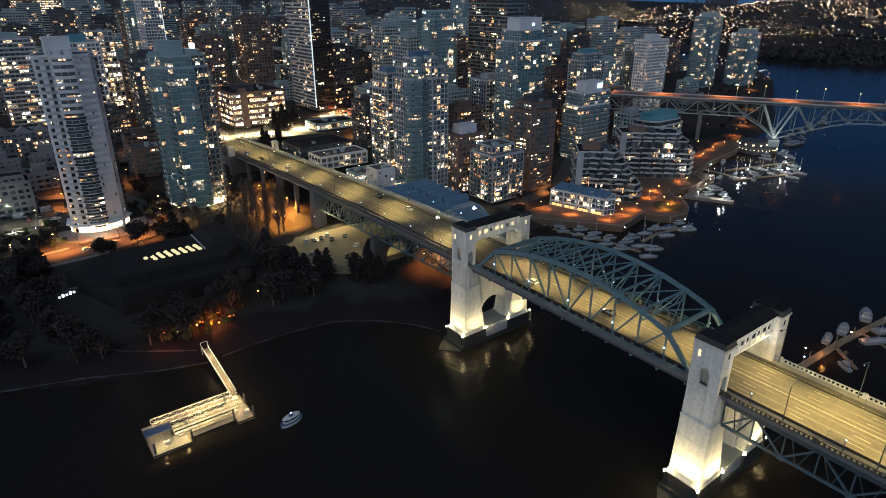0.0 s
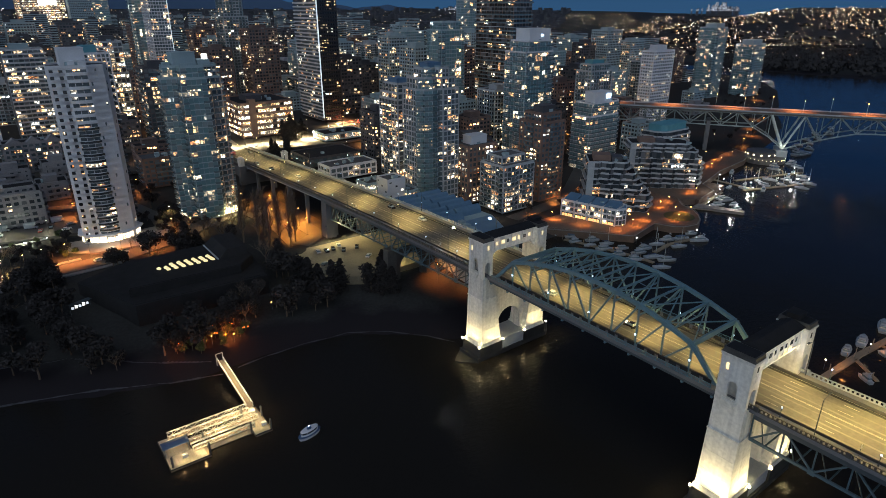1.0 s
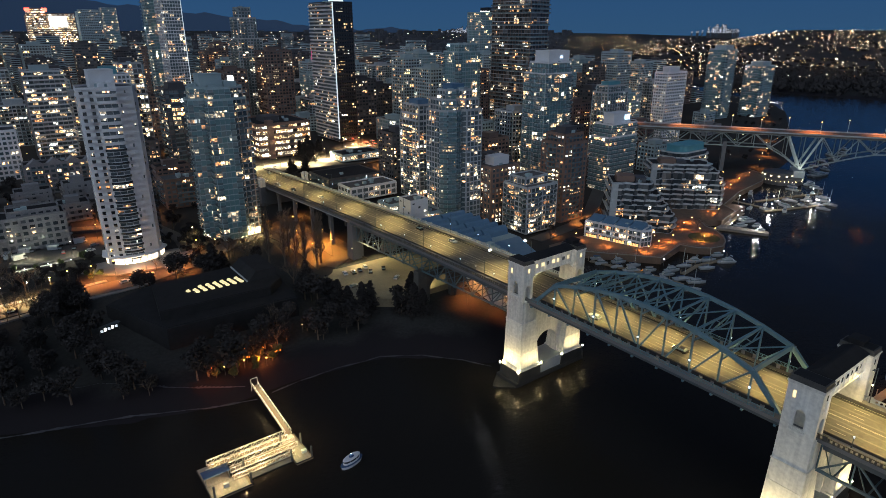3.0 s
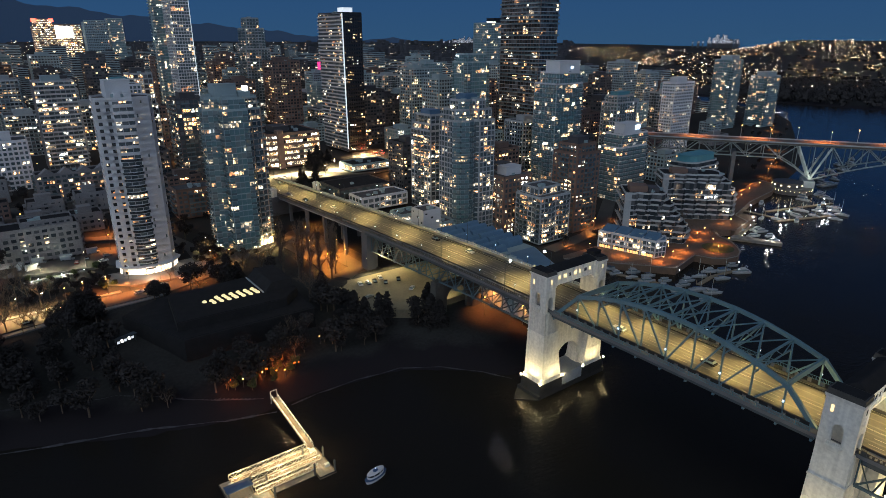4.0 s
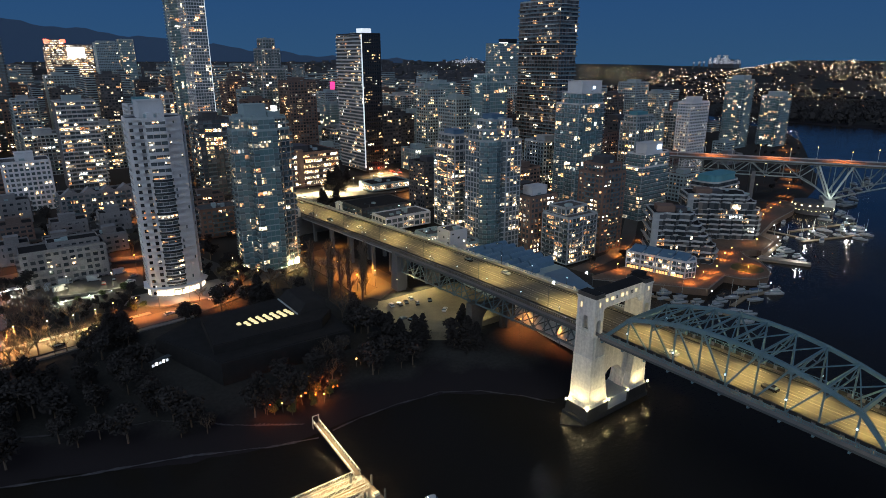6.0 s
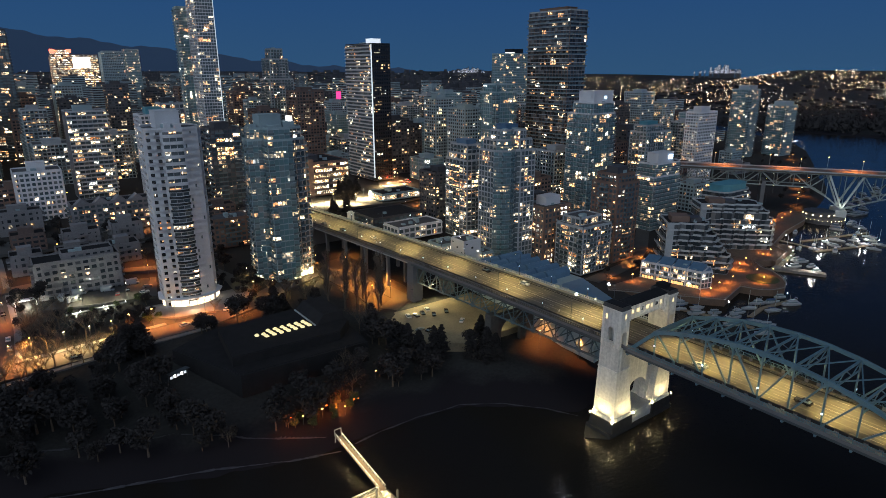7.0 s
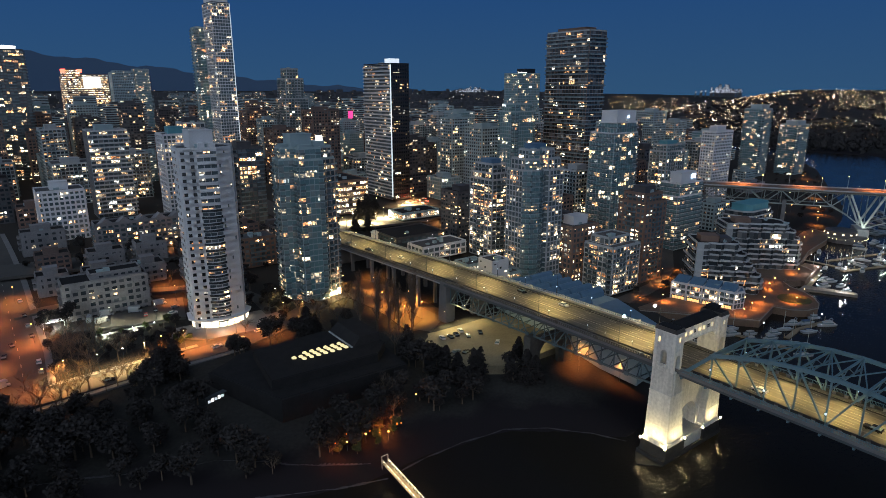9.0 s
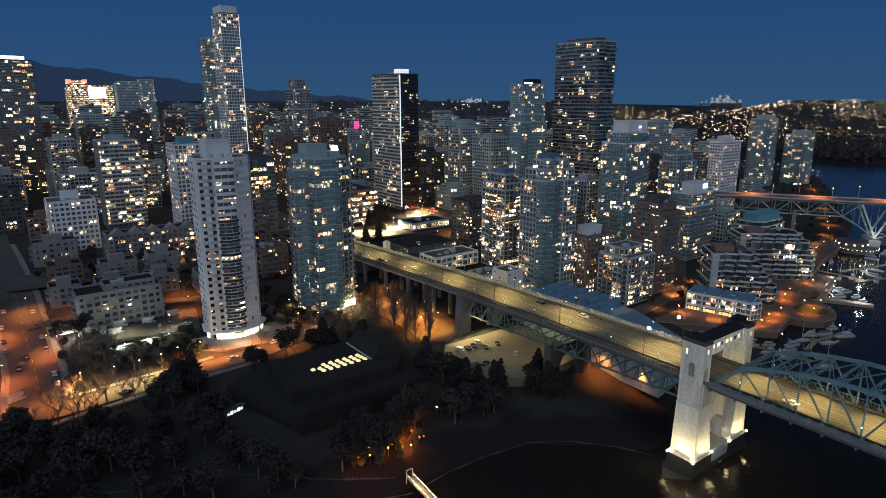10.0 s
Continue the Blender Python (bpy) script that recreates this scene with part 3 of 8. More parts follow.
def building(name, label, tiers, st, z0=None, group="", single=0, roof=ROOF, cap=None, cap_mat=None, edges=None, category="building"):
    """A building of one or more tiers (plan, top), each rising from the one below. edges: other styles for some edges. cap: plan, height of the plant room on the roof."""
    plan = tiers[0][0]
    cx, cy = sum(p[0] for p in plan) / len(plan), sum(p[1] for p in plan) / len(plan)
    z0 = ground_z(cx, cy) - 0.5 if z0 is None else z0
    base = (cx, cy, z0)
    root = thing(name, base, label, category, group)
    kinds = [st]
    for e in (edges or {}).values():
        if not any(e is k for k in kinds):
            kinds.append(e)
    mats = [k[w] for k in kinds for w in ("wall", "slab", "rail")]
    detailed = single > 0
    body = Acc()
    walls = Acc() if detailed else body
    core = body
    rf, joined = Acc(), Acc() if detailed else body
    levels, balconies = {}, []

    def slab_at(zz):
        return walls if detailed else body

    def balcony():
        if detailed and len(balconies) < 48:
            balconies.append(Acc())
            return balconies[-1]
        return joined

    sets = {}
    z = z0
    for poly, top in tiers:
        core.prism(poly, z, top - 0.02)
        n = len(poly)
        for i in range(n):
            s = (edges or {}).get(i, st) if n == len(plan) else st
            wins = sets.setdefault(s["glass"].name, (s["glass"], []))[1]
            facade(walls, slab_at, balcony, wins, poly[i], poly[(i + 1) % n], z + (0.4 if z == z0 else 0.0), top, s, 3 * [k is s for k in kinds].index(True), not detailed or s is not st)
        if detailed:
            zb = z + (0.4 if z == z0 else 0.0)
            nf = max(1, round((top - zb) / st["fh"]))
            ringp = widened(poly, st["depth"])
            for i in range(nf + 1):
                h = st["band"] if 0 < i < nf else st["band"] * 0.6
                zz = top - h if i == nf else zb + i * (top - zb) / nf - (st["band"] * 0.35 if i else 0)
                levels[(round(zz, 2), top)] = Acc()
                levels[(round(zz, 2), top)].prism(ringp, zz, zz + h, 1)
        rf.prism(inset(poly, 0.985), top - 0.02, top + 0.12)
        for i in range(n):
            a, b = Vector((*poly[i], top)), Vector((*poly[(i + 1) % n], top))
            if (b - a).length > 0.3:
                e = (b - a).normalized()
                slab_at(top).box(tuple(a), tuple(b - a), (-e.y * 0.3, e.x * 0.3, 0), (0, 0, 0.9), 1)
        z = top
    part("wall", local(body, base), mats, root, "", "" if detailed else "stuff")
    if detailed:
        part("pier_column", local(walls, base), mats, root, "", "stuff")
        for acc in levels.values():
            part("floor_band", local(acc, base), mats, root)
        for acc in balconies:
            part("balcony", local(acc, base), mats, root)
        if joined.f:
            part("upper_balcony", local(joined, base), mats, root, "", "stuff")
    poly = tiers[-1][0]
    part("roof", local(rf, base), roof, root)
    if cap:
        c = Acc()
        c.prism(cap[0], z, z + cap[1])
        c.prism(inset(cap[0], 1.04), z + cap[1], z + cap[1] + 0.3)
        part("plant_room", local(c, base), cap_mat or st["slab"], root)
    rnd = random.Random(int(cx * 7 + cy))
    xs, ys = [p[0] for p in poly], [p[1] for p in poly]
    for k in range(rnd.randint(2, 5) if detailed else 1):
        u = Acc()
        ux = cx + (rnd.random() - 0.5) * (max(xs) - min(xs)) * 0.55
        uy = cy + (rnd.random() - 0.5) * (max(ys) - min(ys)) * 0.55
        s = rnd.uniform(0.6, 1.5)
        u.cube(ux - s, uy - s, z + 0.1, ux + s, uy + s, z + 0.1 + rnd.uniform(0.8, 2.0))
        part("roof_unit", local(u, base), GREYW, root)
    for glass, wins in sets.values():
        windows(wins, glass, root, base, single)
    return root


ends = lambda i, j, nb: j == 0 or j == nb - 1
allb = lambda i, j, nb: True
midb = lambda i, j, nb: nb // 3 <= j < nb - nb // 3
pairs = lambda i, j, nb: j % 4 in (1, 2)
S_WHITE = style(WHITEW, WHITEW, W_RES, bay=3.0, band=1.3, pier=1.0, depth=0.2)
S_GRID = style(GREYW, CONC, W_RES, bay=3.2, band=0.9, pier=0.7, balc=pairs)
S_TEAL = style(GREYW, GREYW, W_TEAL, bay=2.6, band=0.55, pier=0.18, balc=ends)
S_BALC = style(GREYW, RAILW, W_RESH, RAILW, bay=3.4, band=0.5, pier=0.3, balc=allb, proj=1.3)
S_BROWN = style(BROWNW, BROWNW, W_RES, bay=3.2, band=1.2, pier=1.0, balc=midb)
S_DARK = style(DARKW, DARKW, W_RES, bay=3.2, band=0.8, pier=0.5, balc=pairs)
S_BLACK = style(BLACKW, BLACKW, W_BLACK, bay=2.2, band=1.5, pier=0.9, depth=0.1)
S_OFFICE = style(BROWNW, BROWNW, W_OFF, bay=3.6, band=1.9, pier=0.25, fh=4.0)
S_ZIG = style(DARKW, RAILW, W_RESL, RAILW, bay=3.6, band=0.25, pier=0.1, balc=allb, proj=1.7, fh=3.2, fins=False)
S_BT = style(BROWNW, CONC, W_BROWN, RAILG, bay=3.3, band=0.45, pier=0.25, balc=lambda i, j, nb: (i * 7 + j * 5 + (i // 3) * 3) % 5 < 3, proj=1.7, fh=3.05)
S_FAR = [style(DARKW, DARKW, W_FAR, bay=3.0, band=1.35, pier=0.8), style(GREYW, GREYW, W_FAR, bay=3.0, band=1.3, pier=1.0), style(BROWNW, TEXTURED, W_FAR, bay=3.2, band=1.4, pier=0.8), style(GREYW, CONC, W_FAR, bay=3.0, band=1.0, pier=0.6, balc=pairs), style(GREYW, GREYW, W_TEAL, bay=2.8, band=0.9, pier=0.35)]

S_FAR.append(style(LOWW, LOWW, W_RESL, LOWW, bay=3.4, band=1.6, pier=1.9, balc=lambda i, j, nb: j % 5 in (1, 2), skip=lambda i, j, nb: (i * 3 + j * 5) % 7 == 0))
KEEP = []  # plans of the placed buildings


def placed(*args, **kw):
    ps = args[2][0][0]
    KEEP.append((min(p[0] for p in ps), min(p[1] for p in ps), max(p[0] for p in ps), max(p[1] for p in ps)))
    return building(*args, **kw)


def round_plan(cx, cy, r, n=16, a0=0.0):
    return [(cx + r * math.cos(a0 + 2 * math.pi * i / n), cy + r * math.sin(a0 + 2 * math.pi * i / n)) for i in range(n)]


# pale round-fronted apartment tower by the park
S_WT = style(WHITEW, WHITEW, W_DARK, bay=3.4, band=1.5, pier=2.2, depth=0.06, skip=lambda i, j, nb: j % 4 == 3)
S_WTS = style(WHITEW, WHITEW, W_RES, bay=2.6, band=1.5, pier=1.6, depth=0.06, skip=lambda i, j, nb: (i * 5 + j * 2 + i // 4) % 6 != 0)
S_WTC = style(WHITEW, WHITEW, W_DARK, bay=3.4, band=1.5, pier=2.2, depth=0.06)
S_WTB = style(WHITEW, DARKW, W_RES, RAILD, bay=2.8, band=0.4, pier=0.2, balc=allb, proj=1.3)
S_WTM = style(WHITEW, WHITEW, W_RESH, RAILD, bay=2.8, band=0.5, pier=0.2)
WTP = [(20.6, 321.5), (27.6, 318.8), (35.8, 317.6), (42.6, 319.4), (45.0, 324.5), (45.0, 336), (40, 342), (28, 342), (21.6, 336)]
WT = placed("apartment_tower", "pale rendered apartment tower with a stack of curved dark balconies", [(WTP, 91.5)], S_WT, 10, single=200, cap=(rect(27, 325, 10, 10), 7.5), cap_mat=WHITEW, edges={0: S_WTC, 1: S_WTM, 2: S_WTS, 3: S_WTS, 4: S_WTB})
p, q = Vector((27.4, 318.7)), Vector((36.0, 317.45))
out = Vector(((q - p).y, -(q - p).x)).normalized()
for i in range(1, 27):
    z = 10.4 + i * 81.1 / 27
    bulge = 2.0 if i < 19 else 0.9
    arc = [p + (q - p) * (k / 10) + out * (0.25 + bulge * math.sin(math.pi * k / 10) ** 0.7) for k in range(11)]
    a = Acc()
    a.prism([tuple(v) for v in arc] + [tuple(q - out * 0.1), tuple(p - out * 0.1)], z - 0.28, z)
    slab_ = part("balcony", local(a, tuple(WT.location)), WHITEW if i >= 19 else CONC, WT)
    a = Acc()
    inner = [p + (q - p) * (k / 10) + out * (0.17 + bulge * math.sin(math.pi * k / 10) ** 0.7) for k in range(11)]
    a.prism([tuple(v) for v in arc] + [tuple(v) for v in reversed(inner)], z, z + 1.0)
    part("balcony_rail", local(a, tuple(WT.location)), RAILD if i < 19 else WHITEW, slab_)
for x, wy in ((29.3, 4), (33.2, 6)):
    a = Acc()
    a.cube(x, 324.6 - wy, 91.6, x + 2.6, 328, 94.0)
    part("roof_house", local(a, tuple(WT.location)), WHITEW, WT)
# glass tower by the bridge
B2P = [(68.5, 331), (75.5, 329), (75.5, 322.5), (87.5, 321.5), (87.5, 324), (95.5, 325), (97.2, 330), (97.2, 342), (90, 346), (76, 346), (69.5, 341)]
S_B2 = style(GREYW, GREYW, W_TEAL, bay=2.6, band=0.45, pier=0.12, balc=ends, proj=0.9)
S_B2W = style(TANW, CONC, W_RESH, RAILG, bay=2.7, band=0.6, pier=0.5, balc=midb, proj=1.2)
B2 = placed("apartment_tower", "grey-green glass apartment tower with a stepped roof", [(B2P, 83), (inset(B2P, 0.9), 88.5)], S_B2, 11, single=220, cap=(rect(75, 330, 11, 9), 6.5), cap_mat=GREYW, edges={4: S_B2W, 5: S_B2W, 6: S_B2W})
for k, (x, y, wx, wy, zt) in enumerate(((86.6, 329, 6.0, 8, 91.5), (78, 326.5, 6, 3, 90.2), (71.5, 333.5, 3, 5, 90.5))):
    a = Acc()
    a.cube(x, y, 88.5, x + wx, y + wy, zt)
    part("roof_house", local(a, tuple(B2.location)), GREYW, B2)
for k in range(4):
    a = Acc()
    a.cube(88.2 + k * 2.0, 323.3 + k * 0.25, 11.6, 89.6 + k * 2.0, 323.5 + k * 0.25, 15.2)
    part("lobby_window", local(a, tuple(B2.location)), E_LOBBY, B2)
lamp("lobby_light", (92, 320.5, 14.5), 2200, (1.0, 0.72, 0.35), 0.5)
# twin residential towers east of the bridge
P13 = [(190, 300), (190, 287), (192.5, 283), (197, 281.2), (201.5, 283), (204, 280.5), (215, 280.5), (215, 300)]
placed("apartment_tower", "pale concrete apartment tower with a glazed bay and set-back top floors", [(P13, 73), (inset(P13, 0.86), 79), (inset(P13, 0.62), 84)], style(CONC, CONC, W_RES, bay=2.6, band=0.65, pier=0.5, balc=None), 8, single=260, edges={1: S_TEAL, 2: S_TEAL, 3: S_TEAL}, cap=(rect(198, 287, 9, 8), 3), cap_mat=ROOFBLUE)
placed("apartment_tower", "pale concrete apartment tower with a gabled glass crown", [(rect(204, 328, 14, 22), 61.5), (rect(204.6, 328.6, 12.8, 20.8), 65.5), (rect(205.5, 330, 11, 17), 71)], style(CONC, CONC, W_RESH, bay=3.4, band=0.7, pier=0.5, balc=midb), 11, single=140, cap=(rect(207, 333, 8, 10), 3), cap_mat=ROOFBLUE)
# teal glass tower with a white crown
PCT = rounded(295, 309, 33, 21, (1,), 12, 5)
SCT = style(GREYW, WHITEW, W_TEAL, RAILG, bay=2.6, band=0.5, pier=0.45, balc=pairs, proj=1.0)
placed("apartment_tower", "teal glass apartment tower with a white illuminated plant room", [(PCT, 87), (inset(PCT, 0.86), 94)], style(GREYW, WHITEW, W_TEAL, bay=2.8, band=0.45, pier=0.15, balc=allb, proj=1.1), 9, single=260, edges={0: S_TEAL, len(PCT) - 1: SCT, len(PCT) - 2: SCT}, cap=(rect(300, 312, 20, 13), 8), cap_mat=WHITEW)
PRT = rounded(333, 282, 36, 16, (1,), 8, 4)
placed("apartment_tower", "white apartment tower with curved balconies and a bright plant room", [(PRT, 44), (inset(PRT, 0.93), 53)], style(GREYW, WHITEW, W_TEAL, RAILG, bay=2.7, band=0.5, pier=0.2, balc=allb, proj=1.0), 6, single=160, cap=(rect(340, 285, 18, 9), 7), cap_mat=WHITEW)
placed("apartment_block", "brown brick apartment block with a dark set-back roof", [(rect(257, 254, 20, 19), 52), (rect(259, 256, 16, 15), 57)], S_BROWN, 4, single=150, cap=(rect(262, 259, 10, 8), 4), cap_mat=DARKW)
placed("apartment_tower", "grey apartment tower with a pyramid roof", [(rect(387, 329, 25, 16), 68), (rect(389, 331, 21, 12), 73)], S_GRID, cap=(rect(392, 333, 14, 8), 3), cap_mat=ROOFTEAL)
placed("apartment_tower", "pale slab apartment tower behind the viaduct", [(rect(520, 366, 32, 14), 76)], S_WHITE, cap=(rect(527, 369, 16, 8), 5))
placed("apartment_tower", "grey glass apartment tower by the inlet", [(rect(715, 420, 24, 22), 92)], S_TEAL, cap=(rect(718, 423, 18, 14), 5))
placed("apartment_tower", "grey glass apartment tower at the water's edge", [(rect(772, 402, 30, 22), 72)], S_TEAL, cap=(rect(776, 405, 22, 14), 5))
# black and white residential tower at the junction
S_BKW = style(DARKW, RAILW, W_RES, RAILW, bay=3.0, band=0.45, pier=0.15, balc=allb, proj=1.0)
placed("apartment_tower", "black glass tower with white balcony bands and a lit corner fin", [(rect(232.4, 490, 18, 44), 136)], S_BLACK, 23, single=220, edges={3: S_BKW}, roof=ROOFBLACK, cap=(rect(238, 499, 9, 9), 4.5), cap_mat=E_CROWN)
# tall brown tower with a shifting pattern of balconies
placed("apartment_tower", "tall brown apartment tower with staggered balconies", [(rect(352, 384, 20, 46), 161)], S_BT, single=260, cap=(rect(356, 392, 12, 30), 3), cap_mat=BROWNW)
placed("apartment_tower", "grey-blue glass apartment tower", [(rect(305, 417, 23, 20), 98), (rect(307, 419, 19, 16), 104)], S_TEAL)
placed("apartment_tower", "tall glass apartment tower with a lit top floor", [(rect(497, 618, 38, 25), 134)], S_FAR[4], cap=(rect(512, 622, 18, 14), 6), cap_mat=BLACKW)
placed("apartment_tower", "pale set-back apartment tower", [(rect(214, 668, 26, 26), 106), (rect(216, 670, 20, 22), 126), (rect(219, 673, 13, 15), 136)], S_GRID)
# slim white tower with a light strip
S_B6 = style(WHITEW, WHITEW, W_RES, bay=2.3, band=0.7, pier=0.35, fh=2.9)
placed("apartment_tower", "tall slim white-gridded tower with a bright corner strip", [(rect(139, 645, 17, 26), 192)], S_DARK, edges={0: S_B6, 3: S_B6}, cap=(rect(140, 646, 15, 22), 7), cap_mat=WHITEW)
placed("apartment_tower", "dark glass wing of a tall slim tower", [(rect(131, 672, 26, 16), 172)], S_TEAL)
placed("apartment_tower", "dark apartment tower with many lit rooms", [(rect(86, 452, 20, 22), 78)], style(DARKW, DARKW, W_RESH, bay=3.0, band=0.7, pier=0.4, balc=pairs), cap=(rect(90, 456, 10, 10), 4), cap_mat=DARKW)
placed("apartment_block", "slab block with white balcony bands and a blank grey end wall", [(rect(15, 548, 26, 22), 87)], S_BALC, edges={3: style(CONC_D, CONC_D, W_RESL, bay=6, band=1.2, pier=3.5)}, cap=(rect(21, 553, 12, 9), 4), cap_mat=GREYW)
OB = placed("office_building", "brown brick office building with brightly lit floors", [(rect(150, 462, 42, 44), 48)], S_OFFICE, single=40, roof=ROOFBLACK, cap=(rect(160, 474, 12, 16), 4), cap_mat=DARKW)
for x0, y0, x1, y1, z1 in ((148.6, 490, 153, 496, 50), (157.0, 460.6, 162.0, 466, 51)):
    a = Acc()
    a.cube(x0, y0, 22, x1, y1, z1)
    part("stair_tower", local(a, tuple(OB.location)), BROWNW, OB)
placed("apartment_tower", "pale apartment tower with window grid", [(rect(53, 494, 22, 22), 86)], style(WHITEW, WHITEW, W_RES, bay=2.8, band=0.9, pier=0.8), cap=(rect(58, 499, 10, 10), 5), cap_mat=ROOFTEAL)
placed("apartment_block", "white mid-rise block with small windows", [(rect(-24, 488, 26, 22), 55)], S_WHITE, cap=(rect(-16, 495, 10, 8), 5), cap_mat=WHITEW)
placed("apartment_block", "pale low apartment block with balconies", [(rect(-26, 362, 36, 16), 29), (rect(-14, 365, 22, 11), 31.5)], style(LOWW, LOWW, W_RESL, LOWW, bay=3.2, band=1.3, pier=1.2, balc=pairs, skip=lambda i, j, nb: (i + j * 3) % 8 == 0), 10, single=60, roof=ROOFBLACK)
GAB = placed("apartment_block", "white row of flats with gabled parapets", [(rect(0, 446, 52, 14), 39)], style(LOWW, LOWW, W_RESH, bay=3.2, band=1.3, pier=1.1, balc=pairs), roof=ROOFBLACK)
for k in range(5):
    a = Acc()
    x = 1.5 + k * 10
    a.v += [(x, 445.6, 38.8), (x + 9, 445.6, 38.8), (x + 4.5, 445.6, 42.6), (x, 452, 38.8), (x + 9, 452, 38.8), (x + 4.5, 452, 42.6)]
    a.f += [(0, 1, 2), (5, 4, 3), (0, 3, 4, 1), (1, 4, 5, 2), (2, 5, 3, 0)]
    a.m += [0] * 5
    part("gable", local(a, tuple(GAB.location)), LOWW, GAB)
placed("office_building", "grey office building with bright floors behind the towers", [(rect(72, 520, 18, 20), 70), (rect(73, 521, 16, 18), 92)], style(CONC, CONC, W_BUSY, bay=3.0, band=1.0, pier=0.5, fh=3.4), cap=(rect(76, 525, 9, 9), 4), cap_mat=DARKW)
placed("apartment_block", "dark low apartment block", [(rect(64, 388, 22, 16), 32)], S_BROWN, single=40)
# stepped blocks on the quay, set at an angle to the street grid
def turned(ox, oy, deg, pts):
    c, s_ = math.cos(radians(deg)), math.sin(radians(deg))
    return [(ox + u * c - v * s_, oy + u * s_ + v * c) for u, v in pts]




def stepped_block(label, ox, oy, deg, lengths, depth, single, house):
    """Flats with a saw-toothed front whose upper floors step back from the far end; lengths: (length, top) of each step."""
    tiers = []
    for L, top in lengths:
        n = max(2, round(L / 7.5))
        front = []
        for k in range(n):
            u = L * k / n
            front += [(u, 0.0 if k == 0 else 1.6), (u + L / n * 0.72, 0.0)]
        tiers.append((turned(ox, oy, deg, front + [(L, 2.0), (L + 1.8, 6.0), (L + 0.6, 9.0), (L + 1.6, 13.5), (L - 1.5, depth), (0, depth)]), top))
    root = placed("apartment_block", label, tiers, S_ZIG, 3.5, single=single, roof=ROOFBLACK)
    top = lengths[-1][1]
    (u, v, w, d, h) = house
    for k, (du, m) in enumerate(((0, BROWNW), (w + 0.6, DARKW))):
        a = Acc()
        a.prism(turned(ox, oy, deg, [(u + du, v), (u + du + w * (1 - 0.4 * k), v), (u + du + w * (1 - 0.4 * k), v + d), (u + du, v + d)]), top, top + h - k)
        part("roof_house", local(a, tuple(root.location)), m, root)
    # blank end wall panel that rises through all the storeys
    a = Acc()
    a.prism(turned(ox, oy, deg, [(-0.5, -1.2), (3.2, -1.2), (3.2, 0.4), (-0.5, 0.4)]), 3.5, top + 0.6)
    part("stair_wall", local(a, tuple(root.location)), CONC, root)
    return root


stepped_block("stepped apartment block with white balcony bands", 328, 242, -42, ((46, 23.5), (43, 28), (37, 33)), 19, 160, (6, 5, 10, 8, 3.0))
stepped_block("stepped apartment block with white balcony bands and a brick roof room", 268, 226, -44, ((36, 14), (31, 20), (27, 26), (22, 32.5)), 22, 170, (3, 6, 10, 9, 3.5))
P24 = rounded(388, 259, 38, 18, (0, 1), 8, 4)
placed("apartment_block", "rounded apartment block with a teal metal roof", [(P24, 30)], S_ZIG, 4, roof=ROOFTEAL, cap=(inset(P24, 0.8), 5), cap_mat=ROOFTEAL)
placed("apartment_block", "pale apartment block with a planted roof terrace", [(rect(222, 248, 24, 20), 32), (rect(226, 254, 18, 13), 36)], style(CONC, CONC, W_RESH, bay=3.2, band=0.8, pier=0.5, balc=pairs), 5, single=110)
placed("apartment_block", "dark brick apartment block with lit rooms", [(rect(216, 272, 22, 22), 40)], style(BROWNW, BROWNW, W_RESH, bay=3.2, band=1.1, pier=1.0), 6, single=80, cap=(rect(222, 277, 12, 8), 5), cap_mat=WHITEW)
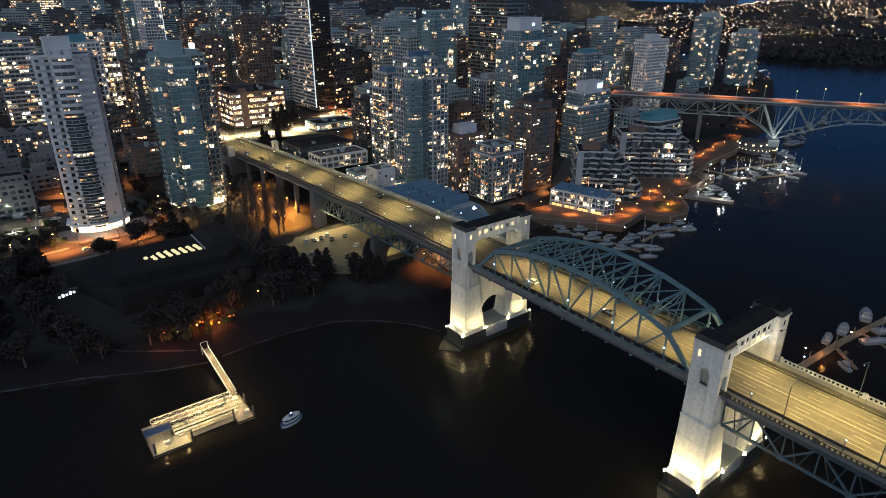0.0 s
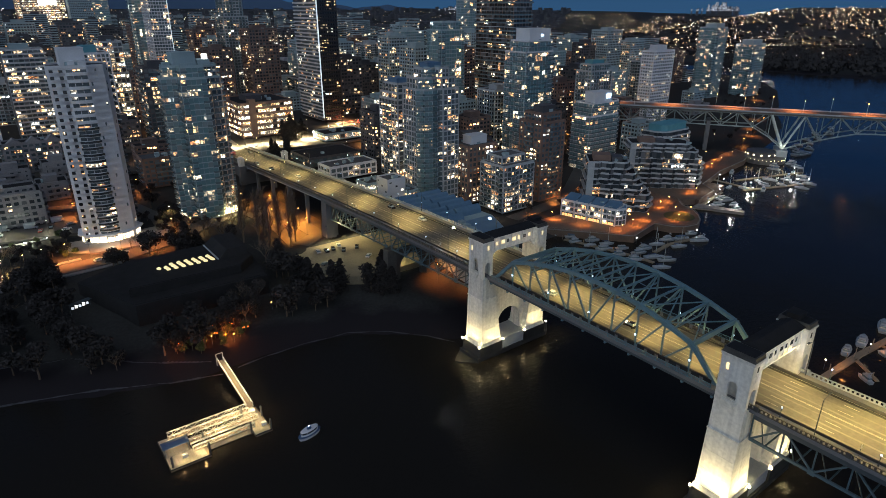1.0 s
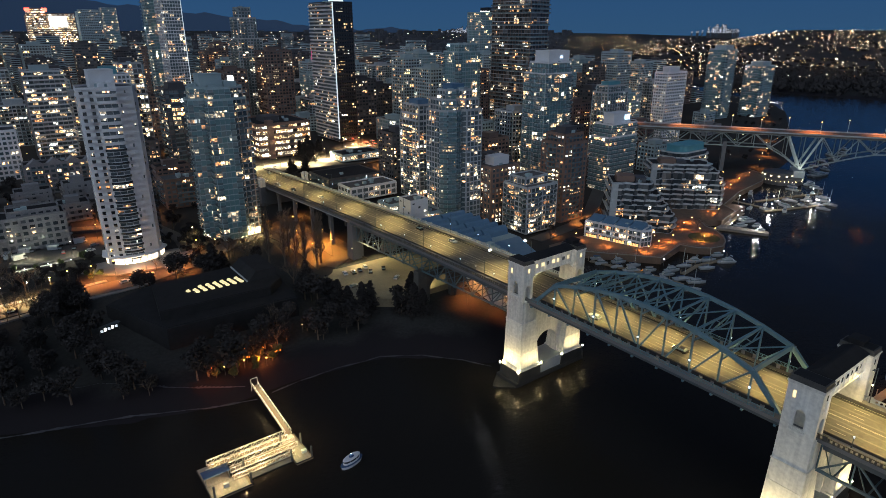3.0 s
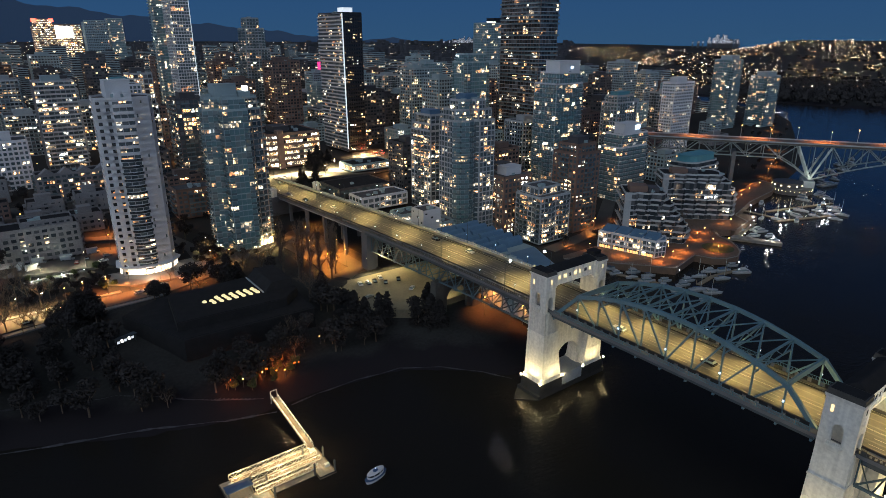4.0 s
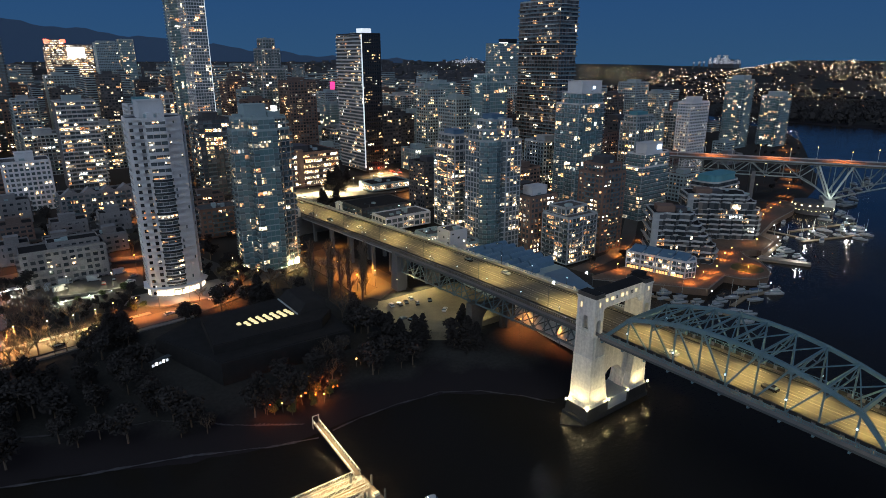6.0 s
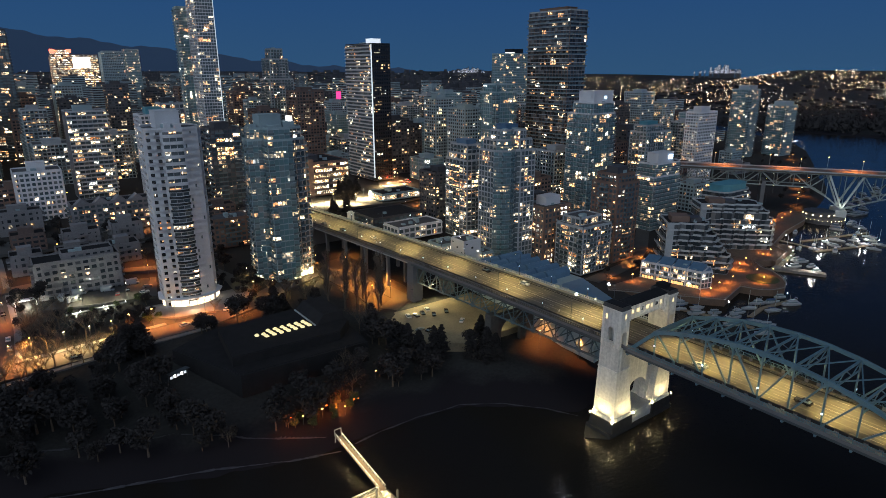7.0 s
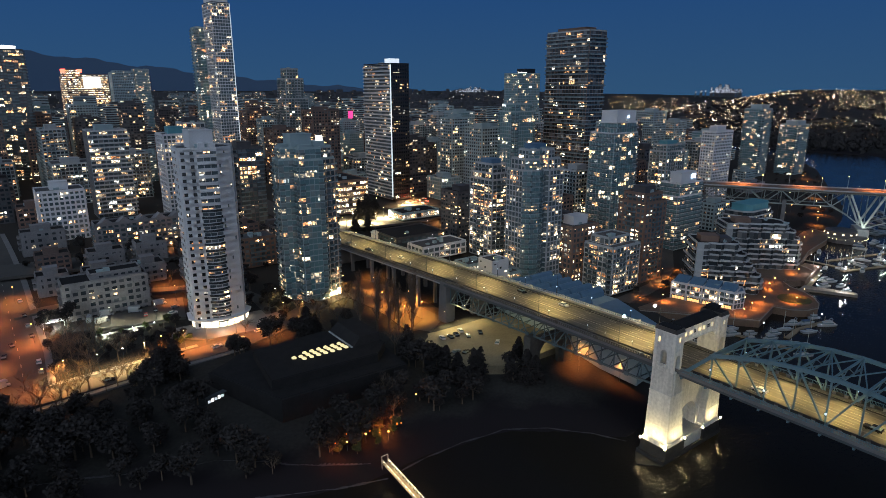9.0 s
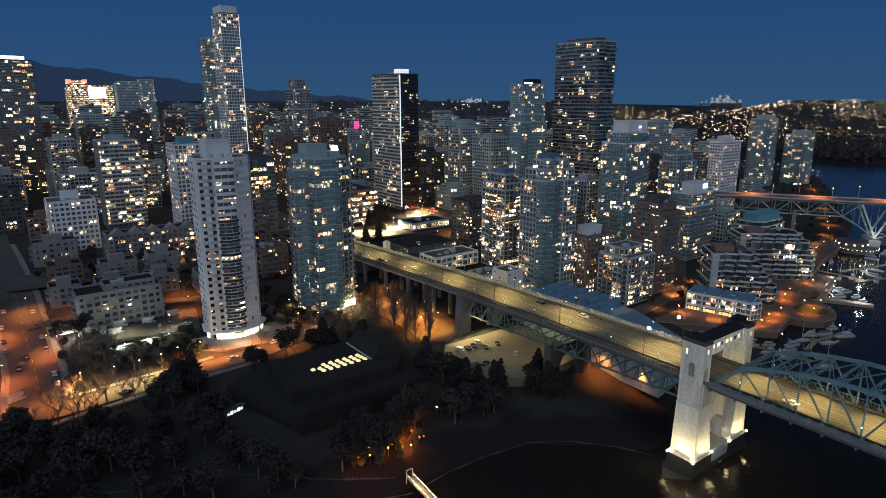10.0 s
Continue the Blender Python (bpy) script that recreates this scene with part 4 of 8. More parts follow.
# white-framed row of town houses on the quay
P27 = [(251, 229), (259.5, 197.5), (266, 195.5), (272, 200), (263.5, 231)]
TH = placed("town_house_row", "white-framed quayside row of town houses, warmly lit", [(P27, 12.6)], style(WHITEW, WHITEW, W_RES, bay=2.6, band=0.45, pier=0.3, fh=3.1), 3.5, single=60, roof=ROOFBLUE)
e0, e1 = Vector(P27[0]), Vector(P27[1])
ax = (e1 - e0).normalized()
inw = Vector((-ax.y, ax.x))
for k in range(5):
    # party walls that stand proud of the front and above the roof
    c = e0 + (e1 - e0) * k / 4
    a = Acc()
    o = c - inw * 0.9 - ax * 0.25
    a.box((o.x, o.y, 3.5), (ax.x * 0.5, ax.y * 0.5, 0), (inw.x * 11.5, inw.y * 11.5, 0), (0, 0, 9.9))
    part("party_wall", local(a, tuple(TH.location)), WHITEW, TH)
    if k == 4:
        break
    b = e0 + (e1 - e0) * (k + 1) / 4
    m0, m1 = c + ax * 0.4, b - ax * 0.4
    # sloping blue metal roof of each house, with a roof-light
    a = Acc()
    v = [m0 + inw * 1.6, m1 + inw * 1.6, m1 + inw * 9.5, m0 + inw * 9.5]
    a.v += [(p.x, p.y, 12.75) for p in v] + [(v[0].x, v[0].y, 13.2), (v[1].x, v[1].y, 13.2), (v[2].x, v[2].y, 15.4), (v[3].x, v[3].y, 15.4)]
    a.f += [(3, 2, 1, 0), (4, 5, 6, 7), (0, 1, 5, 4), (1, 2, 6, 5), (2, 3, 7, 6), (3, 0, 4, 7)]
    a.m += [0] * 6
    part("house_roof", local(a, tuple(TH.location)), ROOFBLUE, TH)
    # balcony slabs with rails on two floors
    for z in (6.6, 9.6):
        a = Acc()
        p0 = m0 - inw * 0.95
        L = (m1 - m0).length
        a.box((p0.x, p0.y, z - 0.15), (ax.x * L, ax.y * L, 0), (inw.x * 0.9, inw.y * 0.9, 0), (0, 0, 0.15))
        a.box((p0.x, p0.y, z + 0.85), (ax.x * L, ax.y * L, 0), (inw.x * 0.1, inw.y * 0.1, 0), (0, 0, 0.12))
        part("balcony", local(a, tuple(TH.location)), WHITEW, TH)
    # lit ground-floor glazing between posts
    for j in range(4):
        a = Acc()
        p0 = m0 - inw * 0.35 + ax * (0.5 + j * (L - 0.8) / 4)
        w = (L - 0.8) / 4 - 0.35
        a.box((p0.x, p0.y, 3.9), (ax.x * w, ax.y * w, 0), (inw.x * 0.08, inw.y * 0.08, 0), (0, 0, 1.5))
        part("shop_window", local(a, tuple(TH.location)), E_SHOP, TH)


def generic(x, y, wx, wy, top, k):
    names = ("dark city block with scattered lit windows", "grey city tower with lit windows", "brown city block with lit windows", "pale city tower with balconies", "bluish glass city tower", "pale low-rise flats with few lit windows")
    building("city_building", names[k], [(rect(x, y, wx, wy), top)], S_FAR[k], group="downtown buildings", roof=ROOFBLACK if k in (0, 2, 5) else ROOF, cap=(rect(x + wx * 0.25, y + wy * 0.25, wx * 0.45, wy * 0.45), 3.5))


FARB, FARW = Acc(), Acc()


def distant(x, y, wx, wy, top):
    """One block of the distant city, joined with the others."""
    g = ground_z(x, y) - 1
    FARB.cube(x, y, g, x + wx, y + wy, top)
    FARB.cube(x + wx * 0.3, y + wy * 0.3, top, x + wx * 0.7, y + wy * 0.7, top + 3)
    st = S_FAR[0]
    wins = []
    facade(FARB, lambda zz: FARB, lambda: FARB, wins, (x, y), (x + wx, y), g + 1, top, st)
    facade(FARB, lambda zz: FARB, lambda: FARB, wins, (x, y + wy), (x, y), g + 1, top, st)
    for o, d, w, h, n in wins:
        a = (o[0] + d[0] * w, o[1] + d[1] * w, o[2])
        FARW.quad(o, a, (a[0], a[1], o[2] + h), (o[0], o[1], o[2] + h))


# low blocks of the neighbourhood and mid-rise blocks between the towers
for x, y, wx, wy, top, k in (
        (-34, 396, 14, 12, 26, 5), (-14, 392, 16, 12, 26, 5), (10, 393, 15, 14, 25, 5), (33, 380, 13, 15, 25, 5), (-32, 424, 16, 12, 30, 2), (-8, 420, 18, 12, 29, 5), (16, 418, 16, 12, 31, 5), (38, 416, 16, 12, 29, 0), (92, 395, 14, 18, 33, 0), (66, 414, 20, 12, 35, 2), (90, 416, 16, 12, 31, 0), (-36, 462, 22, 12, 36, 5), (60, 462, 20, 16, 44, 0), (-34, 530, 20, 16, 40, 2),
        (239, 303, 22, 20, 36, 0), (265, 292, 18, 14, 22, 2), (300, 345, 24, 20, 58, 3), (240, 345, 24, 20, 50, 1), (270, 338, 20, 18, 42, 2), (216, 378, 22, 20, 46, 0), (250, 382, 24, 22, 56, 2), (285, 372, 20, 22, 48, 1), (334, 325, 22, 18, 46, 0), (356, 308, 18, 14, 20, 2), (415, 300, 22, 16, 27, 1), (425, 345, 24, 20, 40, 0), (465, 352, 22, 20, 34, 2), (480, 384, 26, 22, 58, 4), (430, 380, 24, 24, 64, 0), (388, 365, 24, 22, 56, 2), (560, 400, 26, 22, 62, 3), (600, 420, 24, 22, 52, 0), (640, 440, 26, 24, 66, 4), (680, 470, 26, 24, 56, 2), (600, 366, 30, 16, 18, 5), (840, 430, 24, 18, 26, 3), (655, 400, 20, 16, 24, 1)):
    KEEP.append((x, y, x + wx, y + wy))
    generic(x, y, wx, wy, top, k)
# the rest of downtown on its street grid
rc = random.Random(11)
for bx in range(-420, 960, 46):
    for by in range(470, 1900, 50):
        x, y = bx + rc.uniform(-5, 5), by + rc.uniform(-5, 5)
        wx, wy = rc.uniform(18, 30), rc.uniform(18, 30)
        k, u, v = rc.randrange(5), rc.random(), rc.random()
        if y < 400 + max(0, (x - 480)) * 0.35 or x > 900 - max(0, 700 - y) * 0.3 or (y > 860 and x > 800):
            continue
        if 112 < x + wx / 2 < 215 and y < 620:
            continue
        if x < 0 and abs(x) > 0.12 * y + 20:
            continue
        if any(x < c + 6 and x + wx > a - 6 and y < d + 6 and y + wy > b - 6 for a, b, c, d in KEEP):
            continue
        if y > 900 and v < 0.35:
            continue
        d = math.hypot(x, y)
        g = ground_z(x, y)
        top = min(g + 12 + (62 if y < 900 else 68) * u ** 1.3, 104)
        if d < 960:
            generic(x, y, wx, wy, top, k)
        else:
            distant(x, y, wx * 1.2, wy * 1.2, top)
for k in range(900):
    y = 1700 + 2300 * rc.random() ** 1.4
    x = rc.uniform(-0.02, 1.15) * y - 150
    if ground_z(x, y) < 1:
        continue
    g = ground_z(x, y)
    FARB.cube(x, y, g - 1, x + rc.uniform(15, 45), y + 20, g + rc.uniform(5, 26))
tagged(part("distant_city", FARB, [S_FAR[0]["wall"], S_FAR[1]["wall"], S_FAR[0]["rail"]]), "distant blocks of the city, dark with lit rooms", "city", "", "stuff")
tagged(part("distant_city_window", FARW, W_FAR), "lit and dark windows of the distant city", "window", "", "stuff")


# ---- the bridge ----
BX0, BX1 = 118.4, 143.4
YS = [-260, -60, 150, 210, 262, 310, 370, 432]
ZS = [31.5, 31.5, 31.5, 30.6, 29.0, 27.0, 24.4, 21.6]
deck_z = lambda y: float(np.interp(y, YS, ZS))
BRIDGE = thing("road_bridge", (131, 100, 0), "long road bridge with blue steel trusses and pale concrete towers", "bridge")
BB = (131, 100, 0)
stations = sorted(set(list(range(-260, 433, 6)) + [432]))


def strip(acc, x0, x1, dz0, dz1, ya=-260, yb=432):
    """A slab along the bridge between two depths under or over the road surface."""
    ss = [ya] + [s for s in stations if ya < s < yb] + [yb]
    k, n = len(acc.v), len(ss)
    for y in ss:
        z = deck_z(y)
        acc.v += [(x0, y, z + dz0), (x1, y, z + dz0), (x1, y, z + dz1), (x0, y, z + dz1)]
    for i in range(n - 1):
        p, q = k + 4 * i, k + 4 * i + 4
        acc.f += [(p + j, p + (j + 1) % 4, q + (j + 1) % 4, q + j)[::-1] for j in range(4)]
        acc.m += [0] * 4
    acc.f += [(k, k + 1, k + 2, k + 3), (k + 4 * n - 1, k + 4 * n - 2, k + 4 * n - 3, k + 4 * n - 4)]
    acc.m += [0, 0]


a = Acc()
strip(a, BX0 + 3.0, BX1 - 3.0, -0.7, 0.0)
part("carriageway", local(a, BB), ASPHALT, BRIDGE)
for x0, x1, m in ((BX0, BX0 + 3.0, CONC_D), (BX1 - 3.0, BX1, SIDEWALK)):
    a = Acc()
    strip(a, x0, x1, -0.7, 0.22)
    part("footway", local(a, BB), m, BRIDGE)
# crash barriers in darkened concrete: the shadow at the kerbs, put in the colour
for x0 in (BX0 + 3.2, BX1 - 3.5):
    a = Acc()
    strip(a, x0, x0 + 0.3, 0.0, 0.75)
    part("crash_barrier", local(a, BB), DARKC, BRIDGE)
# dark strips that paint the shadow lines of the kerbs on the carriageway
for x0, x1 in ((BX0 + 3.5, BX0 + 4.0), (BX1 - 4.6, BX1 - 3.5)):
    a = Acc()
    strip(a, x0, x1, 0.002, 0.009)
    part("gutter", local(a, BB), KERB_SHADE, BRIDGE)
# dark panels of the barrier between footway and truss on the main span
for side in (BX0 + 2.0, BX1 - 2.2):
    for k in range(24):
        y = 62.0 + k * 3.2
        a = Acc()
        a.cube(side, y, 31.72, side + 0.2, y + 2.1, 32.75)
        part("barrier_panel", local(a, BB), RUBBER, BRIDGE)
for x0 in (BX0 + 0.05, BX1 - 0.35):
    for ya, yb in ((-260, 52), (149, 432)):
        a = Acc()
        strip(a, x0, x0 + 0.3, 0.22, 0.45, ya, yb)
        strip(a, x0 - 0.03, x0 + 0.33, 1.15, 1.32, ya, yb)
        y = ya
        while y < yb:
            a.cube(x0 + 0.05, y, deck_z(y) + 0.4, x0 + 0.25, y + 0.45, deck_z(y) + 1.17)
            y += 1.0 if y % 12 else 1.0
        y = ya + 6
        while y < yb:
            a.cube(x0 - 0.12, y - 0.5, deck_z(y) + 0.2, x0 + 0.42, y + 0.5, deck_z(y) + 1.6)
            y += 19.0
        # the west parapet takes the darker concrete
        part("parapet", local(a, BB), CONC if x0 > 130 else DARKC, BRIDGE)
# lane lines
a = Acc()
a.box((-0.08, 0, 0), (0.16, 0, 0), (0, 3.2, 0), (0, 0, 0.008))
dash = a.mesh("lane_mark", [PAINT])
for lx in (124.6, 127.8, 134.2, 137.4):
    for y in range(-60, 425, 12):
        ob = new("lane_mark", dash)
        ob.parent = BRIDGE
        ob.location = (lx - BB[0], y - BB[1], deck_z(y) + 0.004)
        ob.rotation_euler = (math.atan2(deck_z(y + 3) - deck_z(y), 3), 0, 0)
for lx in (130.85, 131.15, 122.0, 139.8):
    a = Acc()
    strip(a, lx - 0.06, lx + 0.06, 0.004, 0.012)
    part("edge_line", local(a, BB), PAINT, BRIDGE)

# through truss of the navigation span
TY0, TY1, NP = 60.5, 140.5, 10
PW = (TY1 - TY0) / NP
top_z = lambda y: 45.0 - (y - 100.5) ** 2 * 5.6 / 32 ** 2
for tx in (121.0, 140.8):
    def member(name, p, q, w, h=None):
        a = Acc()
        a.bar(p, q, w, h)
        part(name, local(a, BB), STEEL, BRIDGE)

    ys = [TY0 + PW * i for i in range(NP + 1)]
    zb = 31.2
    for i in range(NP):
        member("bottom_chord", (tx, ys[i], zb), (tx, ys[i + 1], zb), 0.7, 1.0)
        if 1 <= i < NP - 1:
            member("top_chord", (tx, ys[i], top_z(ys[i])), (tx, ys[i + 1], top_z(ys[i + 1])), 0.9, 1.05)
    member("end_post", (tx, ys[0], zb), (tx, ys[1], top_z(ys[1])), 0.9, 1.1)
    member("end_post", (tx, ys[-1], zb), (tx, ys[-2], top_z(ys[-2])), 0.9, 1.1)
    for i in range(1, NP):
        member("upright", (tx, ys[i], zb), (tx, ys[i], top_z(ys[i])), 0.4)
    for i in range(1, NP // 2):
        member("diagonal", (tx, ys[i], top_z(ys[i])), (tx, ys[i + 1], zb), 0.45)
        member("diagonal", (tx, ys[NP - i], top_z(ys[NP - i])), (tx, ys[NP - i - 1], zb), 0.45)
    for i in range(1, NP):
        a = Acc()
        a.cube(tx - 0.42, ys[i] - 0.8, top_z(ys[i]) - 0.9, tx + 0.42, ys[i] + 0.8, top_z(ys[i]) + 0.3)
        part("gusset_plate", local(a, BB), STEEL, BRIDGE)
ys = [TY0 + PW * i for i in range(NP + 1)]
for i in range(1, NP):
    y, z = ys[i], top_z(ys[i])
    member("cross_strut", (121, y, z), (140.8, y, z), 0.5, 1.5 if i in (1, NP - 1) else 0.5)
    if 2 <= i <= NP - 2:
        member("cross_strut", (121, y, z - 3.0), (140.8, y, z - 3.0), 0.35)
        for k in range(4):
            xa, xb = 121 + 4.95 * k, 121 + 4.95 * (k + 1)
            member("sway_brace", (xa, y, z - 3.0 * (k % 2)), (xb, y, z - 3.0 * ((k + 1) % 2)), 0.22)
    if i < NP - 1:
        z2, y2 = top_z(ys[i + 1]), ys[i + 1]
        member("lateral_brace", (121, y, z), (140.8, y2, z2), 0.28)
        member("lateral_brace", (140.8, y, z), (121, y2, z2), 0.28)
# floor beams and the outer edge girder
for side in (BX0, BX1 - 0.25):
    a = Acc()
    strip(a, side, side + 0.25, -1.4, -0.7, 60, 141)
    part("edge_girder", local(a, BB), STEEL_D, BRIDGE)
for i in range(NP + 1):
    member("floor_beam", (BX0 + 0.2, ys[i], 30.0), (BX1 - 0.2, ys[i], 30.0), 0.5, 1.4)
# outer railing of the main span: steel panels between posts
for side in (BX0 + 0.1, BX1 - 0.2):
    for k in range(26):
        y = 61 + k * 3.05
        a = Acc()
        a.cube(side, y, 31.7, side + 0.1, y + 0.25, 32.9)
        a.cube(side, y + 0.25, 32.75, side + 0.1, y + 3.05, 32.9)
        a.cube(side, y + 0.25, 31.85, side + 0.1, y + 3.05, 31.95)
        for j in range(7):
            a.cube(side + 0.03, y + 0.6 + j * 0.35, 31.95, side + 0.07, y + 0.66 + j * 0.35, 32.75)
        part("railing_panel", local(a, BB), STEEL, BRIDGE)


# deck trusses of the side spans
def deck_truss(ya, yb, n, d0, d1, x):
    """A truss under the road with a post at each panel point and diagonals that meet at every second one; d0, d1: its depth at the ends."""
    pw = (yb - ya) / n
    pts = [ya + pw * i for i in range(n + 1)]
    dep = lambda i: d0 + (d1 - d0) * i / n
    for i in range(n):
        y0, y1 = pts[i], pts[i + 1]
        t0, t1 = deck_z(y0) - 2.1, deck_z(y1) - 2.1
        b0, b1 = t0 - dep(i), t1 - dep(i + 1)
        up = i % 2 == 0
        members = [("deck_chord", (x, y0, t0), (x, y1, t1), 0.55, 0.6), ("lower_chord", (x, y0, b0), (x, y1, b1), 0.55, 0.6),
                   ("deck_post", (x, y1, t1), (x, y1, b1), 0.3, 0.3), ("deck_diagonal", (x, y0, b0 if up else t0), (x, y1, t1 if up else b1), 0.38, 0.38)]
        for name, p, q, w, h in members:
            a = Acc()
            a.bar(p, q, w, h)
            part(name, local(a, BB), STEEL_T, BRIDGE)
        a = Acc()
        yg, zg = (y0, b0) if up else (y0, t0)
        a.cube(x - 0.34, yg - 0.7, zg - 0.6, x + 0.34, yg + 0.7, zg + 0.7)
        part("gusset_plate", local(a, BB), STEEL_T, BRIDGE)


for x in (120.4, 141.4):
    deck_truss(150.4, 206, 10, 6.6, 7.6, x)
    deck_truss(210, 261, 10, 7.6, 7.8, x)
    deck_truss(-60, 50.8, 16, 7.0, 6.6, x)
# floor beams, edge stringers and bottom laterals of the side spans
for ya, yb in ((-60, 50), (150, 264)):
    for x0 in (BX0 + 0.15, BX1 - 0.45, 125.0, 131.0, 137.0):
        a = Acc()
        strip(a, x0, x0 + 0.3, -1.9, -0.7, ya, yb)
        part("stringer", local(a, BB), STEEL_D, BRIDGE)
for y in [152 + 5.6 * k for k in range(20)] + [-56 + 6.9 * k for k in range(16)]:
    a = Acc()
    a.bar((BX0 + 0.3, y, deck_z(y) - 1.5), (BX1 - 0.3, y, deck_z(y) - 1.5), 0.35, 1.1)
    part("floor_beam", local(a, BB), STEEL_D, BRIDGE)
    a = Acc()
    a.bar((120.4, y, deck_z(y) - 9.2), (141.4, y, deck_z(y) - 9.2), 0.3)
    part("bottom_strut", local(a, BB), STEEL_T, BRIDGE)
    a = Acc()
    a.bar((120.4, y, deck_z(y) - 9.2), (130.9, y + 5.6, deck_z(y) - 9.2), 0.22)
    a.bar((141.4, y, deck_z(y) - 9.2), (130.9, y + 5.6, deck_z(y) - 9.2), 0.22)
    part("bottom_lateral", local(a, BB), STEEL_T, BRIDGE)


def pier(y, zt, zb, w=3.0):
    """A concrete pier with two battered legs and an arched cross wall."""
    # the pier at y=208 takes the darker concrete
    m = DARKC if y < 230 else CONC_D
    for x in (120.8, 141.0):
        a = Acc()
        a.prism([(x - 2.6, y - w), (x + 2.6, y - w), (x + 2.6, y + w), (x - 2.6, y + w)], zb - 1, zt, top=[(x - 2.0, y - w * 0.8), (x + 2.0, y - w * 0.8), (x + 2.0, y + w * 0.8), (x - 2.0, y + w * 0.8)])
        part("pier_leg", local(a, BB), m, BRIDGE)
    a = Acc()
    arch_wall(a, 123, 138.9, y - 0.9, y + 0.9, zb - 1, zt - 1, 5.6, zb + (zt - zb) * 0.45)
    part("pier_wall", local(a, BB), m, BRIDGE)


def arch_wall(a, x0, x1, y0, y1, z0, z1, r, spring, n=10):
    """A wall with a round-headed opening in its middle."""
    cx = (x0 + x1) / 2
    line = [(x0, z0), (cx - r, z0), (cx - r, spring)]
    line += [(cx - r * math.cos(math.pi * i / n), spring + r * math.sin(math.pi * i / n)) for i in range(1, n)]
    line += [(cx + r, spring), (cx + r, z0), (x1, z0), (x1, z1), (x0, z1)]
    k, m = len(a.v), len(line)
    a.v += [(x, y0, z) for x, z in line] + [(x, y1, z) for x, z in line]
    a.f += [tuple(range(k, k + m)), tuple(range(k + 2 * m - 1, k + m - 1, -1))]
    a.f += [(k + (i + 1) % m, k + i, k + m + i, k + m + (i + 1) % m) for i in range(m)]
    a.m += [0] * (m + 2)


pier(208, deck_z(208) - 10.2, 3.0, 2.2)
pier(265, deck_z(265) - 1.0, 8.0)
# approach viaduct beyond the last pier
a = Acc()
for x in (120, 127, 134.5, 141.2):
    strip(a, x - 0.4, x + 0.4, -2.0, -0.7, 266, 372)
part("viaduct_girder", local(a, BB), CONC, BRIDGE)
for y in (288, 311, 334, 357):
    for x in (120.5, 131, 141):
        a = Acc()
        a.cube(x - 0.8, y - 0.8, ground_z(x, y) - 1, x + 0.8, y + 0.8, deck_z(y) - 2)
        part("viaduct_column", local(a, BB), CONC_D, BRIDGE)
    a = Acc()
    a.cube(119.4, y - 0.7, deck_z(y) - 3.2, 142.2, y + 0.7, deck_z(y) - 2.0)
    part("viaduct_crossbeam", local(a, BB), CONC_D, BRIDGE)
a = Acc()
a.cube(118.5, 372, ground_z(120, 372) - 2, 143.3, 432, 20.8)
part("abutment", local(a, BB), CONC_D, BRIDGE)
for x in (116.6, 145.2):
    a = Acc()
    a.cube(x - 1.8, 371, ground_z(x, 372) - 1, x + 1.8, 374.6, 24.0)
    part("pylon_base", local(a, BB), CONC_D, BRIDGE)
    a = Acc()
    a.cube(x - 1.6, 371.2, 24.0, x + 1.6, 374.4, 28.6)
    a.cube(x - 1.9, 370.9, 28.6, x + 1.9, 374.7, 29.1)
    a.cube(x - 1.1, 371.7, 29.1, x + 1.1, 373.9, 29.9)
    part("entrance_pylon", local(a, BB), TOWERC, BRIDGE)


def ring(x0, y0, x1, y1):
    return [(x0, y0), (x1, y0), (x1, y1), (x0, y1)]


